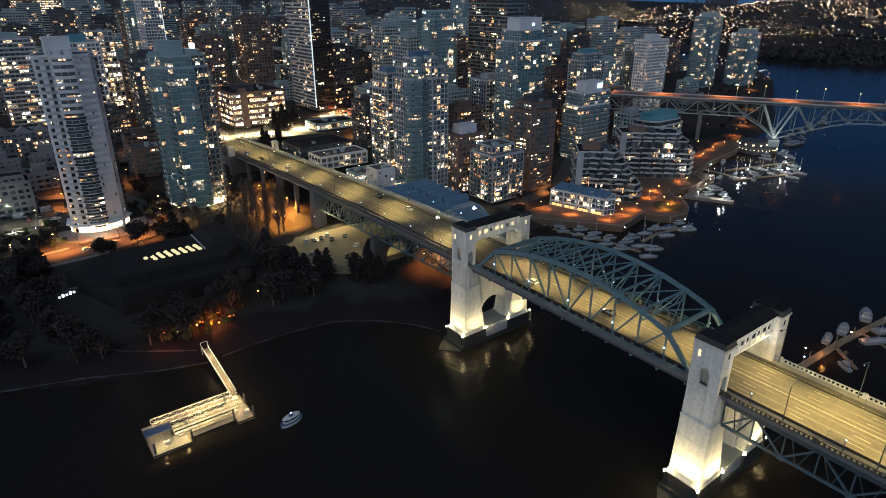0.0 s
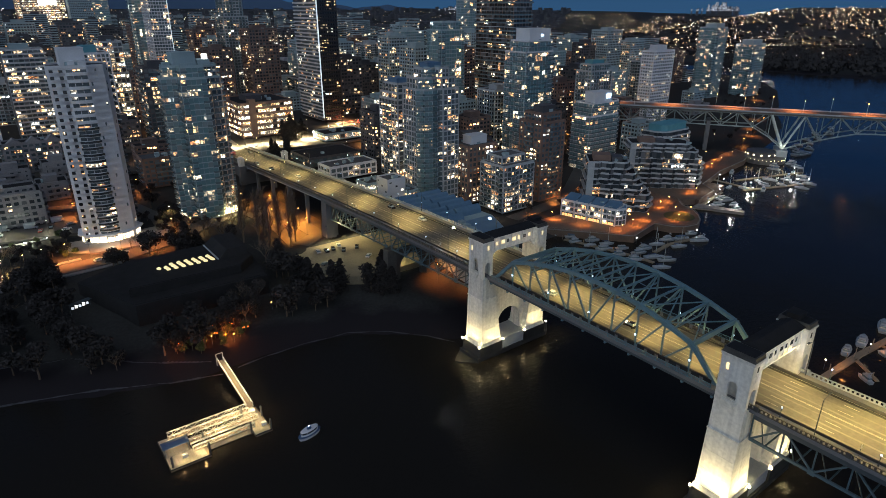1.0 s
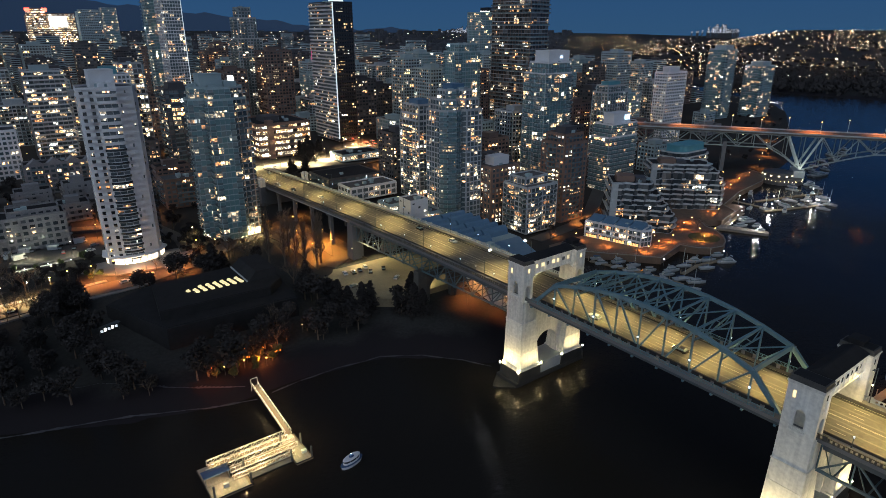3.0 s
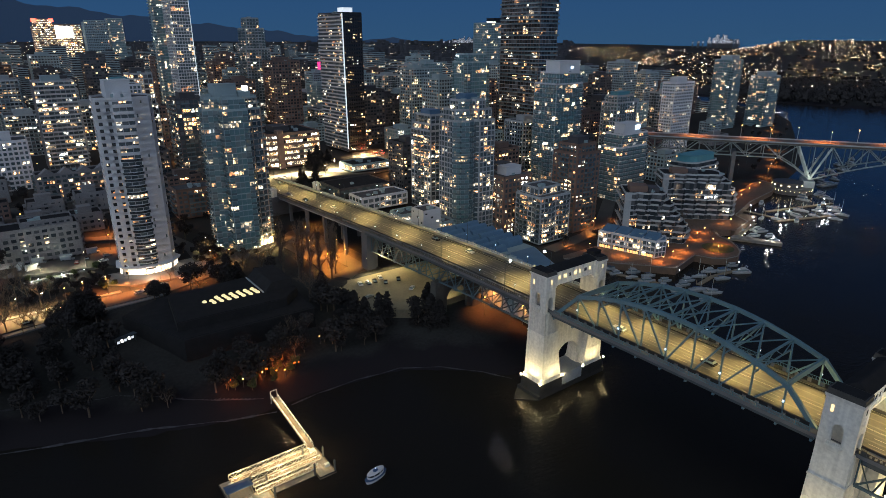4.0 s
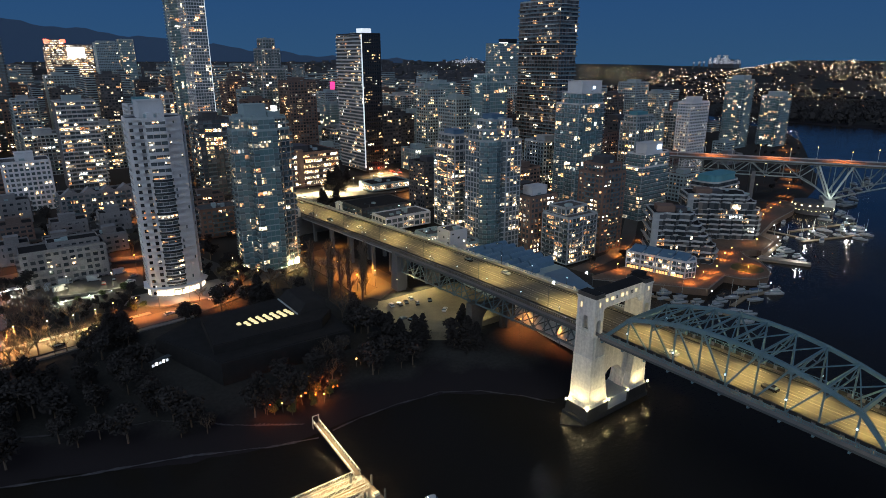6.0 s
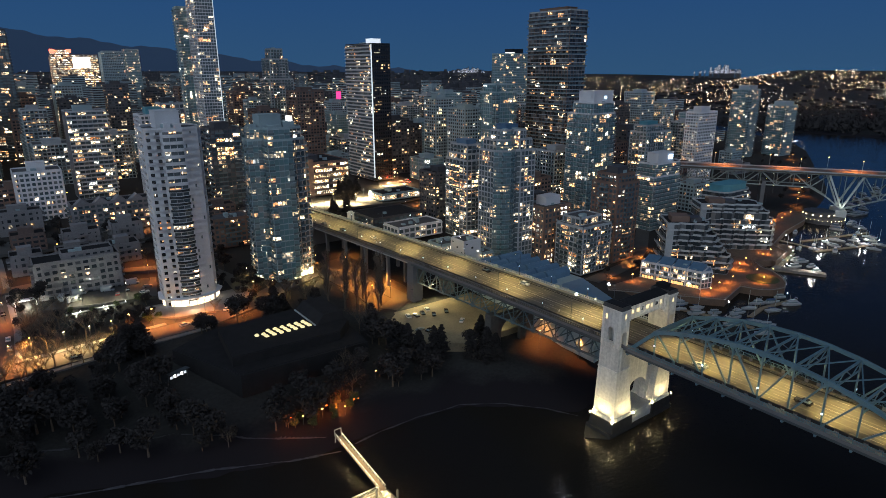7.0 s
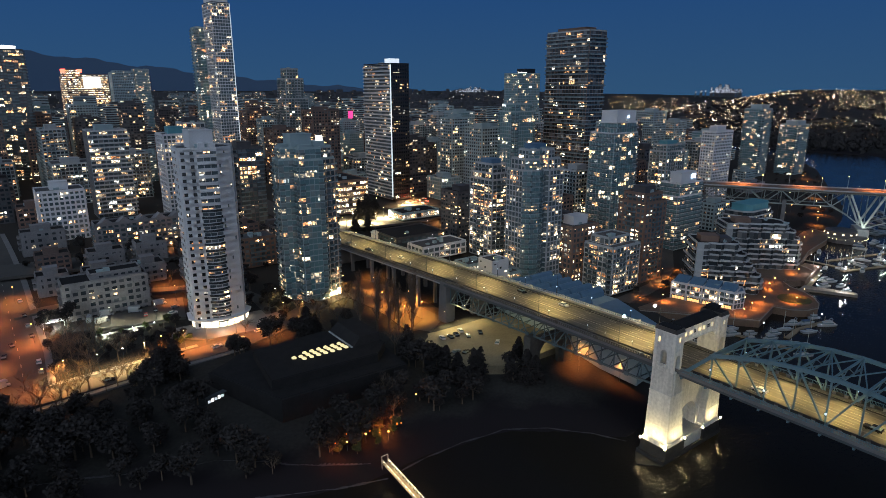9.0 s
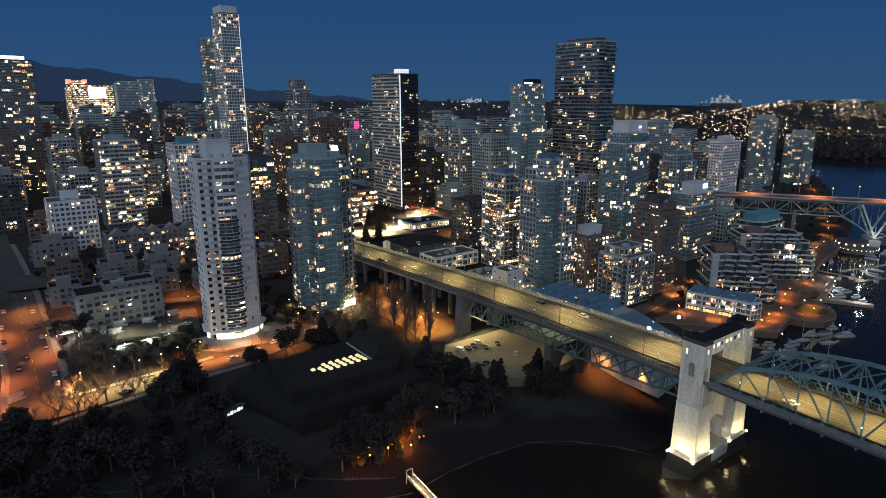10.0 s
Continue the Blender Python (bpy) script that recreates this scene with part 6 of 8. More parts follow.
for x, y in ((401, 200), (412, 205), (420, 196), (426, 203), (437, 200), (430, 188), (433, 176), (441, 184), (448, 178), (446, 193), (455, 186), (458, 197), (465, 190), (472, 200), (428, 236), (436, 228), (470, 214), (480, 219), (395, 207), (387, 211), (408, 190), (490, 205)):
    boat(x, y, rb.choice((70, 82, 96, 255, 268, 20)) + rb.uniform(-9, 9), rb.uniform(6.5, 10.5), rb.random() < 0.4, rb.random() < 0.5, rb.random() < 0.4)
for x, y in ((545, 232), (556, 238), (566, 230), (575, 243), (590, 240), (604, 250), (617, 246), (640, 258), (655, 252), (684, 262)):
    boat(x, y, rb.choice((60, 75, 250)) + rb.uniform(-9, 9), rb.uniform(8, 12), rb.random() < 0.4, rb.random() < 0.3)
for x, y in ((352, 190), (360, 184), (352, 178), (367, 196), (356, 201), (365, 192)):
    boat(x, y, -20 + rb.uniform(-8, 8), rb.uniform(7, 10), False)
for x, y, L in ((540, 224, 24), (500, 214, 14)):
    boat(x, y, rb.uniform(-20, 10), L)
a = thing("floating_restaurant", (490, 232, 0), "low round floating restaurant strung with warm lights", "building")
q = Acc()
q.prism(round_plan(490, 232, 15, 20), 0.2, 4.0)
q.prism(round_plan(492, 236, 11, 20), 4.0, 8.0)
part("hull", local(q, (490, 232, 0)), DARKW, a)
for k in range(32):
    q = Acc()
    t = 2 * math.pi * k / 32
    q.ball((490 + 15.3 * math.cos(t), 232 + 15.3 * math.sin(t), 3.6), 0.2, 6)
    part("string_light", local(q, (490, 232, 0)), E_WARM, a)
for k in range(12):
    q = Acc()
    t = 2 * math.pi * k / 12
    q.cube(492 + 10.9 * math.cos(t) - 0.6, 236 + 10.9 * math.sin(t) - 0.6, 5.4, 492 + 10.9 * math.cos(t) + 0.6, 236 + 10.9 * math.sin(t) + 0.6, 6.4)
    part("window", local(q, (490, 232, 0)), E_LOBBY, a)
# jetty lamps that show in the water
for x, y in ((347, 176), (340, 190), (404, 197), (440, 183), (425, 206), (470, 199), (399, 214), (289, 166), (253, 178), (360, 197), (372, 201), (380, 206), (416, 199), (432, 186), (455, 192), (408, 222), (446, 178)):
    prom_lamp(x, y, 0.6, E_FLOODW if x in (347, 404, 440) else E_WHITE)
for x, y in ((346, 178), (404, 198), (440, 186), (360, 200), (382, 206), (425, 205), (462, 196)):
    lamp("jetty_light", (x, y, 5.0), 2300, (1.0, 0.9, 0.72), 0.4)
# mooring beyond the towers of the bridge
pontoon([(196, 64), (227, 62.5), (262, 59)], 2.4)
pontoon([(222, 62), (213, 52)], 1.2)
pontoon([(240, 60), (236, 50)], 1.2)
for x, y, yw, L, m in ((226, 66.5, 12, 9, False), (238, 66, 14, 11, False), (257, 65.5, 18, 13, False), (238, 55, -30, 12, True), (250, 55, -30, 13, True), (211, 55, 60, 6, False)):
    boat(x, y, yw, L, not m, m)
for x, y in ((206, 66), (230, 61)):
    prom_lamp(x, y, 0.6, E_WARM)
lamp("pontoon_light", (212, 61.5, 4.0), 1100, SODIUM, 0.3)
lamp("pontoon_light", (240, 59.5, 4.0), 260, SODIUM, 0.3)

# ---- lit float and gangway by the beach ----
FL = thing("floating_dock", (27, 156, 0), "brightly lit floating dock with latticed rails and dark canopy", "dock")
fb = (27, 156, 0)


def dock_part(name, acc, m, parent=None):
    return part(name, local(acc, fb), m, parent or FL)


# low float at the outer end, head float at the gangway, and the hull between them
for x0, y0, x1, y1, z in ((13.6, 148.8, 24.4, 154.4, 0.75), (13.6, 154.4, 20.6, 163.2, 0.7), (37.2, 149.2, 42.2, 162.4, 0.75), (24.4, 151.2, 37.2, 154.0, 0.35)):
    a = Acc()
    a.cube(x0, y0, -0.4, x1, y1, z)
    deck = dock_part("float_deck", a, TIMBER)
    a = Acc()
    for k in range(int((x1 - x0) / 0.9)):
        a.cube(x0 + 0.9 * k + 0.04, y0 + 0.05, z, x0 + 0.9 * k + 0.86, y1 - 0.05, z + 0.05)
    dock_part("deck_board", a, SIDEWALK, deck)
    a = Acc()
    a.bar((x0, y0, z - 0.1), (x1, y0, z - 0.1), 0.25, 0.3)
    a.bar((x0, y0, z - 0.1), (x0, y1, z - 0.1), 0.25, 0.3)
    a.bar((x1, y0, z - 0.1), (x1, y1, z - 0.1), 0.25, 0.3)
    dock_part("fender", a, RUBBER, deck)


def truss_walk(y0, y1, x0, x1, z, n):
    """A walkway between two lattice girders."""
    a = Acc()
    a.cube(x0, y0, z - 0.15, x1, y1, z)
    walk_deck = dock_part("walkway", a, TIMBER)
    for y in (y0, y1):
        a = Acc()
        for k in range(n):
            xa, xb = x0 + (x1 - x0) * k / n, x0 + (x1 - x0) * (k + 1) / n
            a.bar((xa, y, z - 0.1), (xa, y, z + 1.5), 0.12)
            a.bar((xa, y, z if k % 2 else z + 1.5), (xb, y, z + 1.5 if k % 2 else z), 0.11)
        a.bar((x1, y, z - 0.1), (x1, y, z + 1.5), 0.12)
        a.bar((x0, y, z + 1.5), (x1, y, z + 1.5), 0.16)
        a.bar((x0, y, z + 0.05), (x1, y, z + 0.05), 0.14)
        dock_part("lattice_rail", a, STEEL_W, walk_deck)
        for k in range(0, n, 3):
            a = Acc()
            x = x0 + (x1 - x0) * (k + 0.5) / n
            a.cube(x, y - 0.05, z + 1.36, x + 0.8, y + 0.05, z + 1.42)
            dock_part("rail_light", a, E_WARM, walk_deck)


truss_walk(160.6, 163.0, 16.4, 39.4, 1.3, 16)
truss_walk(156.0, 158.6, 20.8, 40.6, 1.15, 14)
truss_walk(153.0, 154.6, 20.8, 38.4, 1.0, 12)
for x, y in ((14.4, 149.6), (42.0, 149.6), (42.0, 157), (24.2, 149.4), (24.2, 155.2), (36.8, 151.6), (37.0, 160.0), (20.4, 157.2)):
    a = Acc()
    a.rod((x, y, -3), (x, y, 3.9), 0.3, 8)
    a.rod((x, y, 3.9), (x, y, 4.4), 0.34, 8, 0.05)
    dock_part("pile", a, STEEL_D)
a = Acc()
a.prism(ring(13.4, 154.6, 20.4, 158.0), 3.3, 3.5)
a.prism(ring(13.4, 154.6, 20.4, 158.0), 3.5, 3.9, top=ring(14.2, 156.1, 19.6, 156.5))
canopy = dock_part("canopy", a, BOATB)
for x, y in ((13.8, 154.9), (20.0, 154.9), (13.8, 157.7), (20.0, 157.7)):
    a = Acc()
    a.cube(x - 0.1, y - 0.1, 0.7, x + 0.1, y + 0.1, 3.3)
    dock_part("canopy_post", a, STEEL_D, canopy)
for x, y, z in ((15.5, 160.0, 0.7), (17.5, 151.4, 0.8), (39.6, 160.6, 0.75), (40.2, 152.0, 0.75)):
    a = Acc()
    a.cube(x, y, z, x + 1.4, y + 0.9, z + 1.0)
    dock_part("dock_locker", a, STEEL_W)
for x, y in ((17, 151.5), (23, 151.5), (29, 157.3), (35, 157.3), (19, 161.8), (27, 161.8), (34, 161.8), (40, 153), (40, 159), (29, 153.8)):
    lamp("dock_light", (x, y, 3.2), 850, (1.0, 0.66, 0.28), 0.2)
GW = thing("gangway", (41, 176, 0), "long lit gangway sloping down to the floating dock", "gangway")
gb = (41, 176, 0)
a = Acc()
a.bar((40.6, 189.5, 4.4), (40.6, 162.5, 1.1), 1.9, 0.2)
part("walkway", local(a, gb), TIMBER, GW)
for x in (39.65, 41.55):
    a = Acc()
    for k in range(14):
        ya, yb = 189.5 - k * 27 / 14, 189.5 - (k + 1) * 27 / 14
        za, zb = 4.5 - k * 3.3 / 14, 4.5 - (k + 1) * 3.3 / 14
        a.bar((x, ya, za), (x, ya, za + 1.3), 0.09)
        a.bar((x, ya, za + 1.3), (x, yb, zb), 0.07)
    a.bar((x, 189.5, 5.8), (x, 162.5, 2.5), 0.12)
    part("lattice_rail", local(a, gb), STEEL_W, GW)
    for k in range(13):
        a = Acc()
        y = 188 - k * 2
        z = 4.5 - (189.5 - y) * 3.3 / 27 + 0.5
        a.cube(x - 0.04, y, z + 0.6, x + 0.04, y + 0.8, z + 0.66)
        part("rail_light", local(a, gb), E_WARM, GW)
a = Acc()
for x in (39.5, 41.7):
    a.bar((x, 189.8, 2.5), (x, 189.8, 7.0), 0.15)
a.bar((39.5, 189.8, 7.0), (41.7, 189.8, 7.0), 0.15)
part("gate_frame", local(a, gb), STEEL_W, GW)
for y in (168, 176, 184):
    lamp("gangway_light", (40.6, y, 4.8 - (189 - y) * 0.12 + 1.2), 620, (1.0, 0.74, 0.38), 0.2)
FY = thing("harbour_ferry", (50.0, 140.6, 0), "small round-ended white and blue harbour ferry", "boat")
FY.rotation_euler = (0, 0, radians(12))


def oval(rx, ry, n=20):
    return [(rx * math.cos(2 * math.pi * i / n), ry * math.sin(2 * math.pi * i / n)) for i in range(n)]


a = Acc()
a.prism(oval(3.3, 1.15), -0.4, 1.0, top=oval(3.8, 1.5))
part("hull", a, WHITEW, FY)
a = Acc()
a.prism(oval(3.85, 1.55), 1.0, 1.18)
part("rubbing_strake", a, BOATB, FY)
a = Acc()
a.prism(oval(2.9, 1.2), 1.18, 1.7)
part("cabin", a, WHITEW, FY)
a = Acc()
a.prism(oval(2.8, 1.12), 1.7, 2.4)
part("cabin_window", a, RAILD, FY)
for k in range(8):
    a = Acc()
    t = 2 * math.pi * k / 8 + 0.3
    a.rod((2.85 * math.cos(t), 1.15 * math.sin(t), 1.6), (2.85 * math.cos(t), 1.15 * math.sin(t), 2.45), 0.07, 5)
    part("window_post", a, WHITEW, FY)
a = Acc()
a.prism(oval(3.0, 1.3), 2.4, 2.62, top=oval(2.6, 1.0))
part("roof", a, WHITEW, FY)
a = Acc()
a.prism(oval(0.8, 0.6, 12), 2.62, 3.2, top=oval(0.6, 0.45, 12))
part("wheelhouse_top", a, BOATB, FY)
a = Acc()
a.ball((0, 0, 3.45), 0.14, 6)
part("mast_light", a, E_WHITE, FY)

# ---- museum with lit roof lights ----
MU = thing("museum", (42, 250, 8), "dark low museum with rows of glowing roof lights", "museum")
mb = (42, 250, 8)
a = Acc()
a.prism([(10, 266), (24, 230), (74, 228), (78, 268), (62, 278), (26, 276)], 5, 13.6)
a.prism([(24, 238), (66, 236), (74, 244), (74, 268), (28, 268)], 13.6, 17.2)
part("wall", local(a, mb), ROOFBLACK, MU)
a = Acc()
a.prism([(11, 266), (24.5, 231), (73.5, 229), (77, 268), (62, 277), (26, 275)], 13.6, 13.8)
part("roof", local(a, mb), ROOFBLACK, MU)
a = Acc()
a.prism([(24.4, 238.4), (65.8, 236.4), (73.6, 244.2), (73.6, 267.6), (28.3, 267.6)], 17.2, 17.5)
part("upper_roof", local(a, mb), ROOFBLACK, MU)
# roof lantern with a sloping face; a pale strip paints its lit front edge
a = Acc()
a.v += [(60.5, 246, 17.5), (73, 246, 17.5), (73, 267, 17.5), (60.5, 267, 17.5), (64.5, 247, 21.0), (73, 247, 21.0), (73, 267, 21.0), (64.5, 267, 21.0)]
a.f += [(3, 2, 1, 0), (4, 5, 6, 7), (0, 1, 5, 4), (1, 2, 6, 5), (2, 3, 7, 6), (3, 0, 4, 7)]
a.m += [0] * 6
lantern = part("lantern_roof", local(a, mb), ROOFBLACK, MU)
a = Acc()
a.bar((60.3, 246.4, 17.75), (60.3, 266.6, 17.75), 0.5, 0.5)
part("lantern_sill", local(a, mb), CONC, lantern)
# seven slanting strips of rounded roof lights
for k in range(8):
    for r in range(3):
        if k < 2 and r < 2 - k:
            continue
        cx, cy = 37.2 + k * 2.95 + r * 0.35, 252.8 - r * 2.35
        if k == 0:
            cy = 250.9
        a = Acc()
        pts = [(cx - 0.85, cy + 0.65), (cx - 0.65, cy - 0.6), (cx + 0.15, cy - 0.92), (cx + 0.8, cy - 0.5), (cx + 0.75, cy + 0.5), (cx + 0.1, cy + 0.92)]
        a.prism(pts, 17.5, 17.85, top=inset(pts, 0.96))
        k0 = len(a.v)
        a.v += [(p, q, 17.85) for p, q in inset(pts, 0.96)] + [(p, q, 18.3) for p, q in inset(pts, 0.45)]
        a.f += [(k0 + i, k0 + (i + 1) % 6, k0 + 6 + (i + 1) % 6, k0 + 6 + i) for i in range(6)] + [tuple(range(k0 + 6, k0 + 12))]
        a.m += [0] * 7
        part("roof_light", local(a, mb), E_SKYL, MU, "glowing rounded roof light")

# glowing panes put in for unidentified white glints; roof and posts are added
GP = thing("glass_shelter", (8, 252, 9), "white glints of unknown source, built as glowing panes under an added roof", "shelter")
for k in range(5):
    a = Acc()
    a.cube(5.2 + k * 1.3, 251 + k * 0.5, 9.2, 6.1 + k * 1.3, 251.1 + k * 0.5, 10.2 + 0.3 * (k % 2))
    part("pane", local(a, (8, 252, 9)), E_SIGN if k % 2 else E_CROWN, GP)
a = Acc()
a.bar((4.8, 251.2, 11.0), (12.2, 254.0, 11.0), 2.4, 0.12)
part("roof", local(a, (8, 252, 9)), STEEL_D, GP)
a = Acc()
a.bar((4.8, 252.0, ground_z(8, 252) - 0.3), (4.8, 252.0, 11.0), 0.15)
a.bar((12.0, 254.6, ground_z(12, 254) - 0.3), (12.0, 254.6, 11.0), 0.15)
part("post", local(a, (8, 252, 9)), STEEL_D, GP)

# ---- car park and streets ----
slab("car_park", [(93, 253), (97, 222), (113, 211), (150, 213), (150, 262), (112, 262)], 3, 8.5, LOT, "gravel car park under the bridge, lit yellow", "car park")


def ribbon(name, pts, w, m, label, lift=0.12, kind="road"):
    """A street that follows the ground along a line."""
    a = Acc()
    dense = []
    for (ax, ay), (bx, by) in zip(pts, pts[1:]):
        n = max(1, int(math.dist((ax, ay), (bx, by)) // 4))
        dense += [(ax + (bx - ax) * i / n, ay + (by - ay) * i / n) for i in range(n)]
    dense.append(pts[-1])
    row = []
    for i, (x, y) in enumerate(dense):
        p, q = dense[max(0, i - 1)], dense[min(len(dense) - 1, i + 1)]
        L = math.dist(p, q)
        sx, sy = -(q[1] - p[1]) / L, (q[0] - p[0]) / L
        z = max(ground_z(x + sx * w / 2, y + sy * w / 2), ground_z(x - sx * w / 2, y - sy * w / 2), ground_z(x, y)) + lift
        row.append(((x + sx * w / 2, y + sy * w / 2, z), (x - sx * w / 2, y - sy * w / 2, z)))
    for (l0, r0), (l1, r1) in zip(row, row[1:]):
        a.quad(r0, r1, l1, l0)
        a.quad(l0, l1, (l1[0], l1[1], l1[2] - 1.5), (l0[0], l0[1], l0[2] - 1.5))
        a.quad((r0[0], r0[1], r0[2] - 1.5), (r1[0], r1[1], r1[2] - 1.5), r1, r0)
    return tagged(part(name, a, m), label, kind, "", "structure")


ribbon("road", [(-120, 284), (-49, 290), (6, 294.5), (33, 296.8), (56, 305), (72, 316), (104, 330)], 12, STREET, "beach avenue lit orange by street lamps", 0.15)
ribbon("road_2", [(-48, 292), (-46, 330), (-48, 420), (-54, 540), (-56, 700)], 17, STREET, "side street lit deep orange", 0.2)
for k, (nm, pts) in enumerate((("pavement", [(-37.6, 298), (-36.4, 330), (-38.4, 420), (-44, 530)]), ("pavement_2", [(-57.6, 298), (-55.6, 330), (-57.6, 420), (-63, 530)]), ("pavement_3", [(-36, 298.6), (6, 302.2), (16, 303.2)]), ("pavement_4", [(-110, 277.4), (-49, 282.6), (6, 287), (33, 289.6)]))):
    ribbon(nm, pts, 2.6, CONC_D, "concrete pavement along the street", 0.34, "pavement")
for k in range(14):
    a = Acc()
    y = 312 + k * 9.0
    x = -46 - 2 * max(0, (y - 330) / 90)
    z = max(ground_z(x - 8.5, y), ground_z(x + 8.5, y), ground_z(x, y), ground_z(x - 8.5, y + 3.4), ground_z(x + 8.5, y + 3.4)) + 0.22
    a.cube(x - 0.1, y, z, x + 0.1, y + 3.4, z + 0.01)
    tagged(part("road_marking", a, PAINT), "worn white lane line", "road marking", "lane lines", "structure")
ribbon("road_3", [(-50, 440), (60, 428), (112, 432), (220, 436), (300, 450), (420, 470)], 28, STREET, "avenue crossing at the end of the bridge", 0.2)
ribbon("road_4", [(131, 431), (132, 520), (136, 700), (140, 1000)], 20, STREET, "street running on from the bridge into downtown", 0.35)
ribbon("road_5", [(56, 305), (58, 340), (50, 372), (0, 385), (-46, 380)], 8, STREET, "narrow street behind the apartment tower", 0.25)
ribbon("road_6", [(104, 330), (116, 300), (117, 270), (104, 262)], 9, STREET, "access road under the bridge", 0.3)
ribbon("yard", [(112, 262), (114, 285), (112, 312), (106, 338)], 27, SOIL, "bare yard under the bridge approach, lit orange", 0.2, "yard")
ribbon("road_7", [(222, 240), (262, 246), (296, 262), (352, 300)], 9, STREET, "quayside street lit orange", 0.4)
ribbon("road_8", [(262, 530), (232, 470), (214, 440)], 12, STREET, "side street by the black tower", 0.3)
slab("car_park_2", [(-26, 346), (20, 336), (26, 366), (-10, 376)], 6, 12.2, STREET, "parking lot with camper vans", "car park")
slab("plaza", [(8, 318), (22, 306), (44, 304), (60, 316), (54, 330), (14, 330)], 6, 10.6, CONC_D, "paved forecourt of the round-fronted tower", "pavement")


def car(x, y, z, yaw, m, L=4.4, H=1.45, label="parked car", cat="car", name="car"):
    t = thing(name, (x, y, z), label, cat, "parked cars")
    t.rotation_euler = (0, 0, radians(yaw))
    w = 0.9
    a = Acc()
    a.prism([(-L / 2, -w), (L / 2 - 0.25, -w), (L / 2, -w * 0.7), (L / 2, w * 0.7), (L / 2 - 0.25, w), (-L / 2, w)], 0.3, 0.85)
    part("body", a, m, t)
    a = Acc()
    a.prism([(-L * 0.42, -w * 0.95), (L * 0.18, -w * 0.95), (L * 0.18, w * 0.95), (-L * 0.42, w * 0.95)], 0.85, H - 0.08, top=[(-L * 0.32, -w * 0.75), (L * 0.06, -w * 0.75), (L * 0.06, w * 0.75), (-L * 0.32, w * 0.75)])
    glass = part("cabin_glass", a, RAILG, t)
    a = Acc()
    a.prism([(-L * 0.32, -w * 0.76), (L * 0.06, -w * 0.76), (L * 0.06, w * 0.76), (-L * 0.32, w * 0.76)], H - 0.08, H)
    part("roof", a, m, glass)
    for sx in (-L * 0.31, L * 0.31):
        for sy in (-w, w - 0.2):
            a = Acc()
            a.rod((sx, sy, 0.32), (sx, sy + 0.2, 0.32), 0.32, 10)
            part("wheel", a, RUBBER, t)
    return t


def camper(x, y, z, yaw):
    t = car(x, y, z, yaw, BOATW, 6.0, 1.9, "white camper van parked in the lot", "camper van", "camper_van")
    a = Acc()
    a.cube(-3.0, -1.05, 0.9, 1.4, 1.05, 2.9)
    a.cube(1.4, -1.05, 2.0, 2.2, 1.05, 2.85)
    part("living_box", a, BOATW, t)


GW = thing("garden_wall", (-5, 338, 8), "low concrete garden wall with small white lamps", "wall")
a = Acc()
a.bar((-18, 337, 10.4), (7, 338.6, 10.6), 0.3, 2.2)
part("wall_panel", local(a, (-5, 338, 8)), CONC_D, GW)
for k in range(6):
    a = Acc()
    a.ball((-17 + k * 4.7, 336.7 + k * 0.3, 11.8), 0.22, 6)
    part("wall_lamp", local(a, (-5, 338, 8)), E_WHITE, GW)
for x, y, pw in ((-14, 335.4, 2600), (-2, 336, 2600)):
    lamp("garden_wall_light", (x, y, 11.6), pw, (0.95, 1.0, 0.75), 0.3)
GG = thing("garage_entrance", (-32, 362, 11), "brightly lit garage entrance under a white canopy", "garage")
a = Acc()
a.cube(-36, 358.5, 14.2, -27, 362, 14.6)
part("canopy", local(a, (-32, 362, 11)), WHITEW, GG)
for x in (-35.8, -27.5):
    a = Acc()
    a.cube(x, 358.6, 10, x + 0.4, 359, 14.2)
    part("post", local(a, (-32, 362, 11)), WHITEW, GG)
for k in range(3):
    a = Acc()
    a.cube(-34.8 + k * 2.6, 359.6, 14.1, -33.2 + k * 2.6, 360.2, 14.19)
    part("lamp_panel", local(a, (-32, 362, 11)), E_WHITE, GG)
lamp("garage_light", (-31.5, 357.5, 13.6), 5000, (1.0, 0.95, 0.75), 0.5)
lamp("car_park_light", (2, 368, 17), 14000, (1.0, 0.85, 0.55), 0.4)

CARM = [mat("white_car_paint", (0.6, 0.6, 0.6), 0.3, var=0.1, bump=0), mat("black_car_paint", (0.015, 0.015, 0.017), 0.25, var=0.1, bump=0), mat("grey_car_paint", (0.16, 0.17, 0.18), 0.3, var=0.1, bump=0), mat("red_car_paint", (0.25, 0.03, 0.03), 0.3, var=0.1, bump=0)]
for x, y, yw, k in ((107, 249.5, 75, 0), (110.5, 248, 80, 1), (114.2, 248.5, 70, 1), (118.6, 251, 70, 0), (117.6, 244.2, 60, 1), (124.5, 244, 60, 1), (123.5, 231.0, 40, 0), (103, 234, 10, 2), (106, 231, 15, 1)):
    car(x, y, 8.5, yw, CARM[k], label=("white", "black", "grey", "red")[k] + " car parked on the gravel lot")
for x, y, yw, k in ((22.4, 297, 12, 0), (33, 299, 15, 2), (43, 303, 22, 0), (49, 313, 80, 1), (40, 321, 60, 2), (28, 292, 192, 1)):
    car(x, y, ground_z(x, y) + 0.3, yw, CARM[k], label=("white", "black", "grey", "red")[k] + " car on the avenue by the tower")
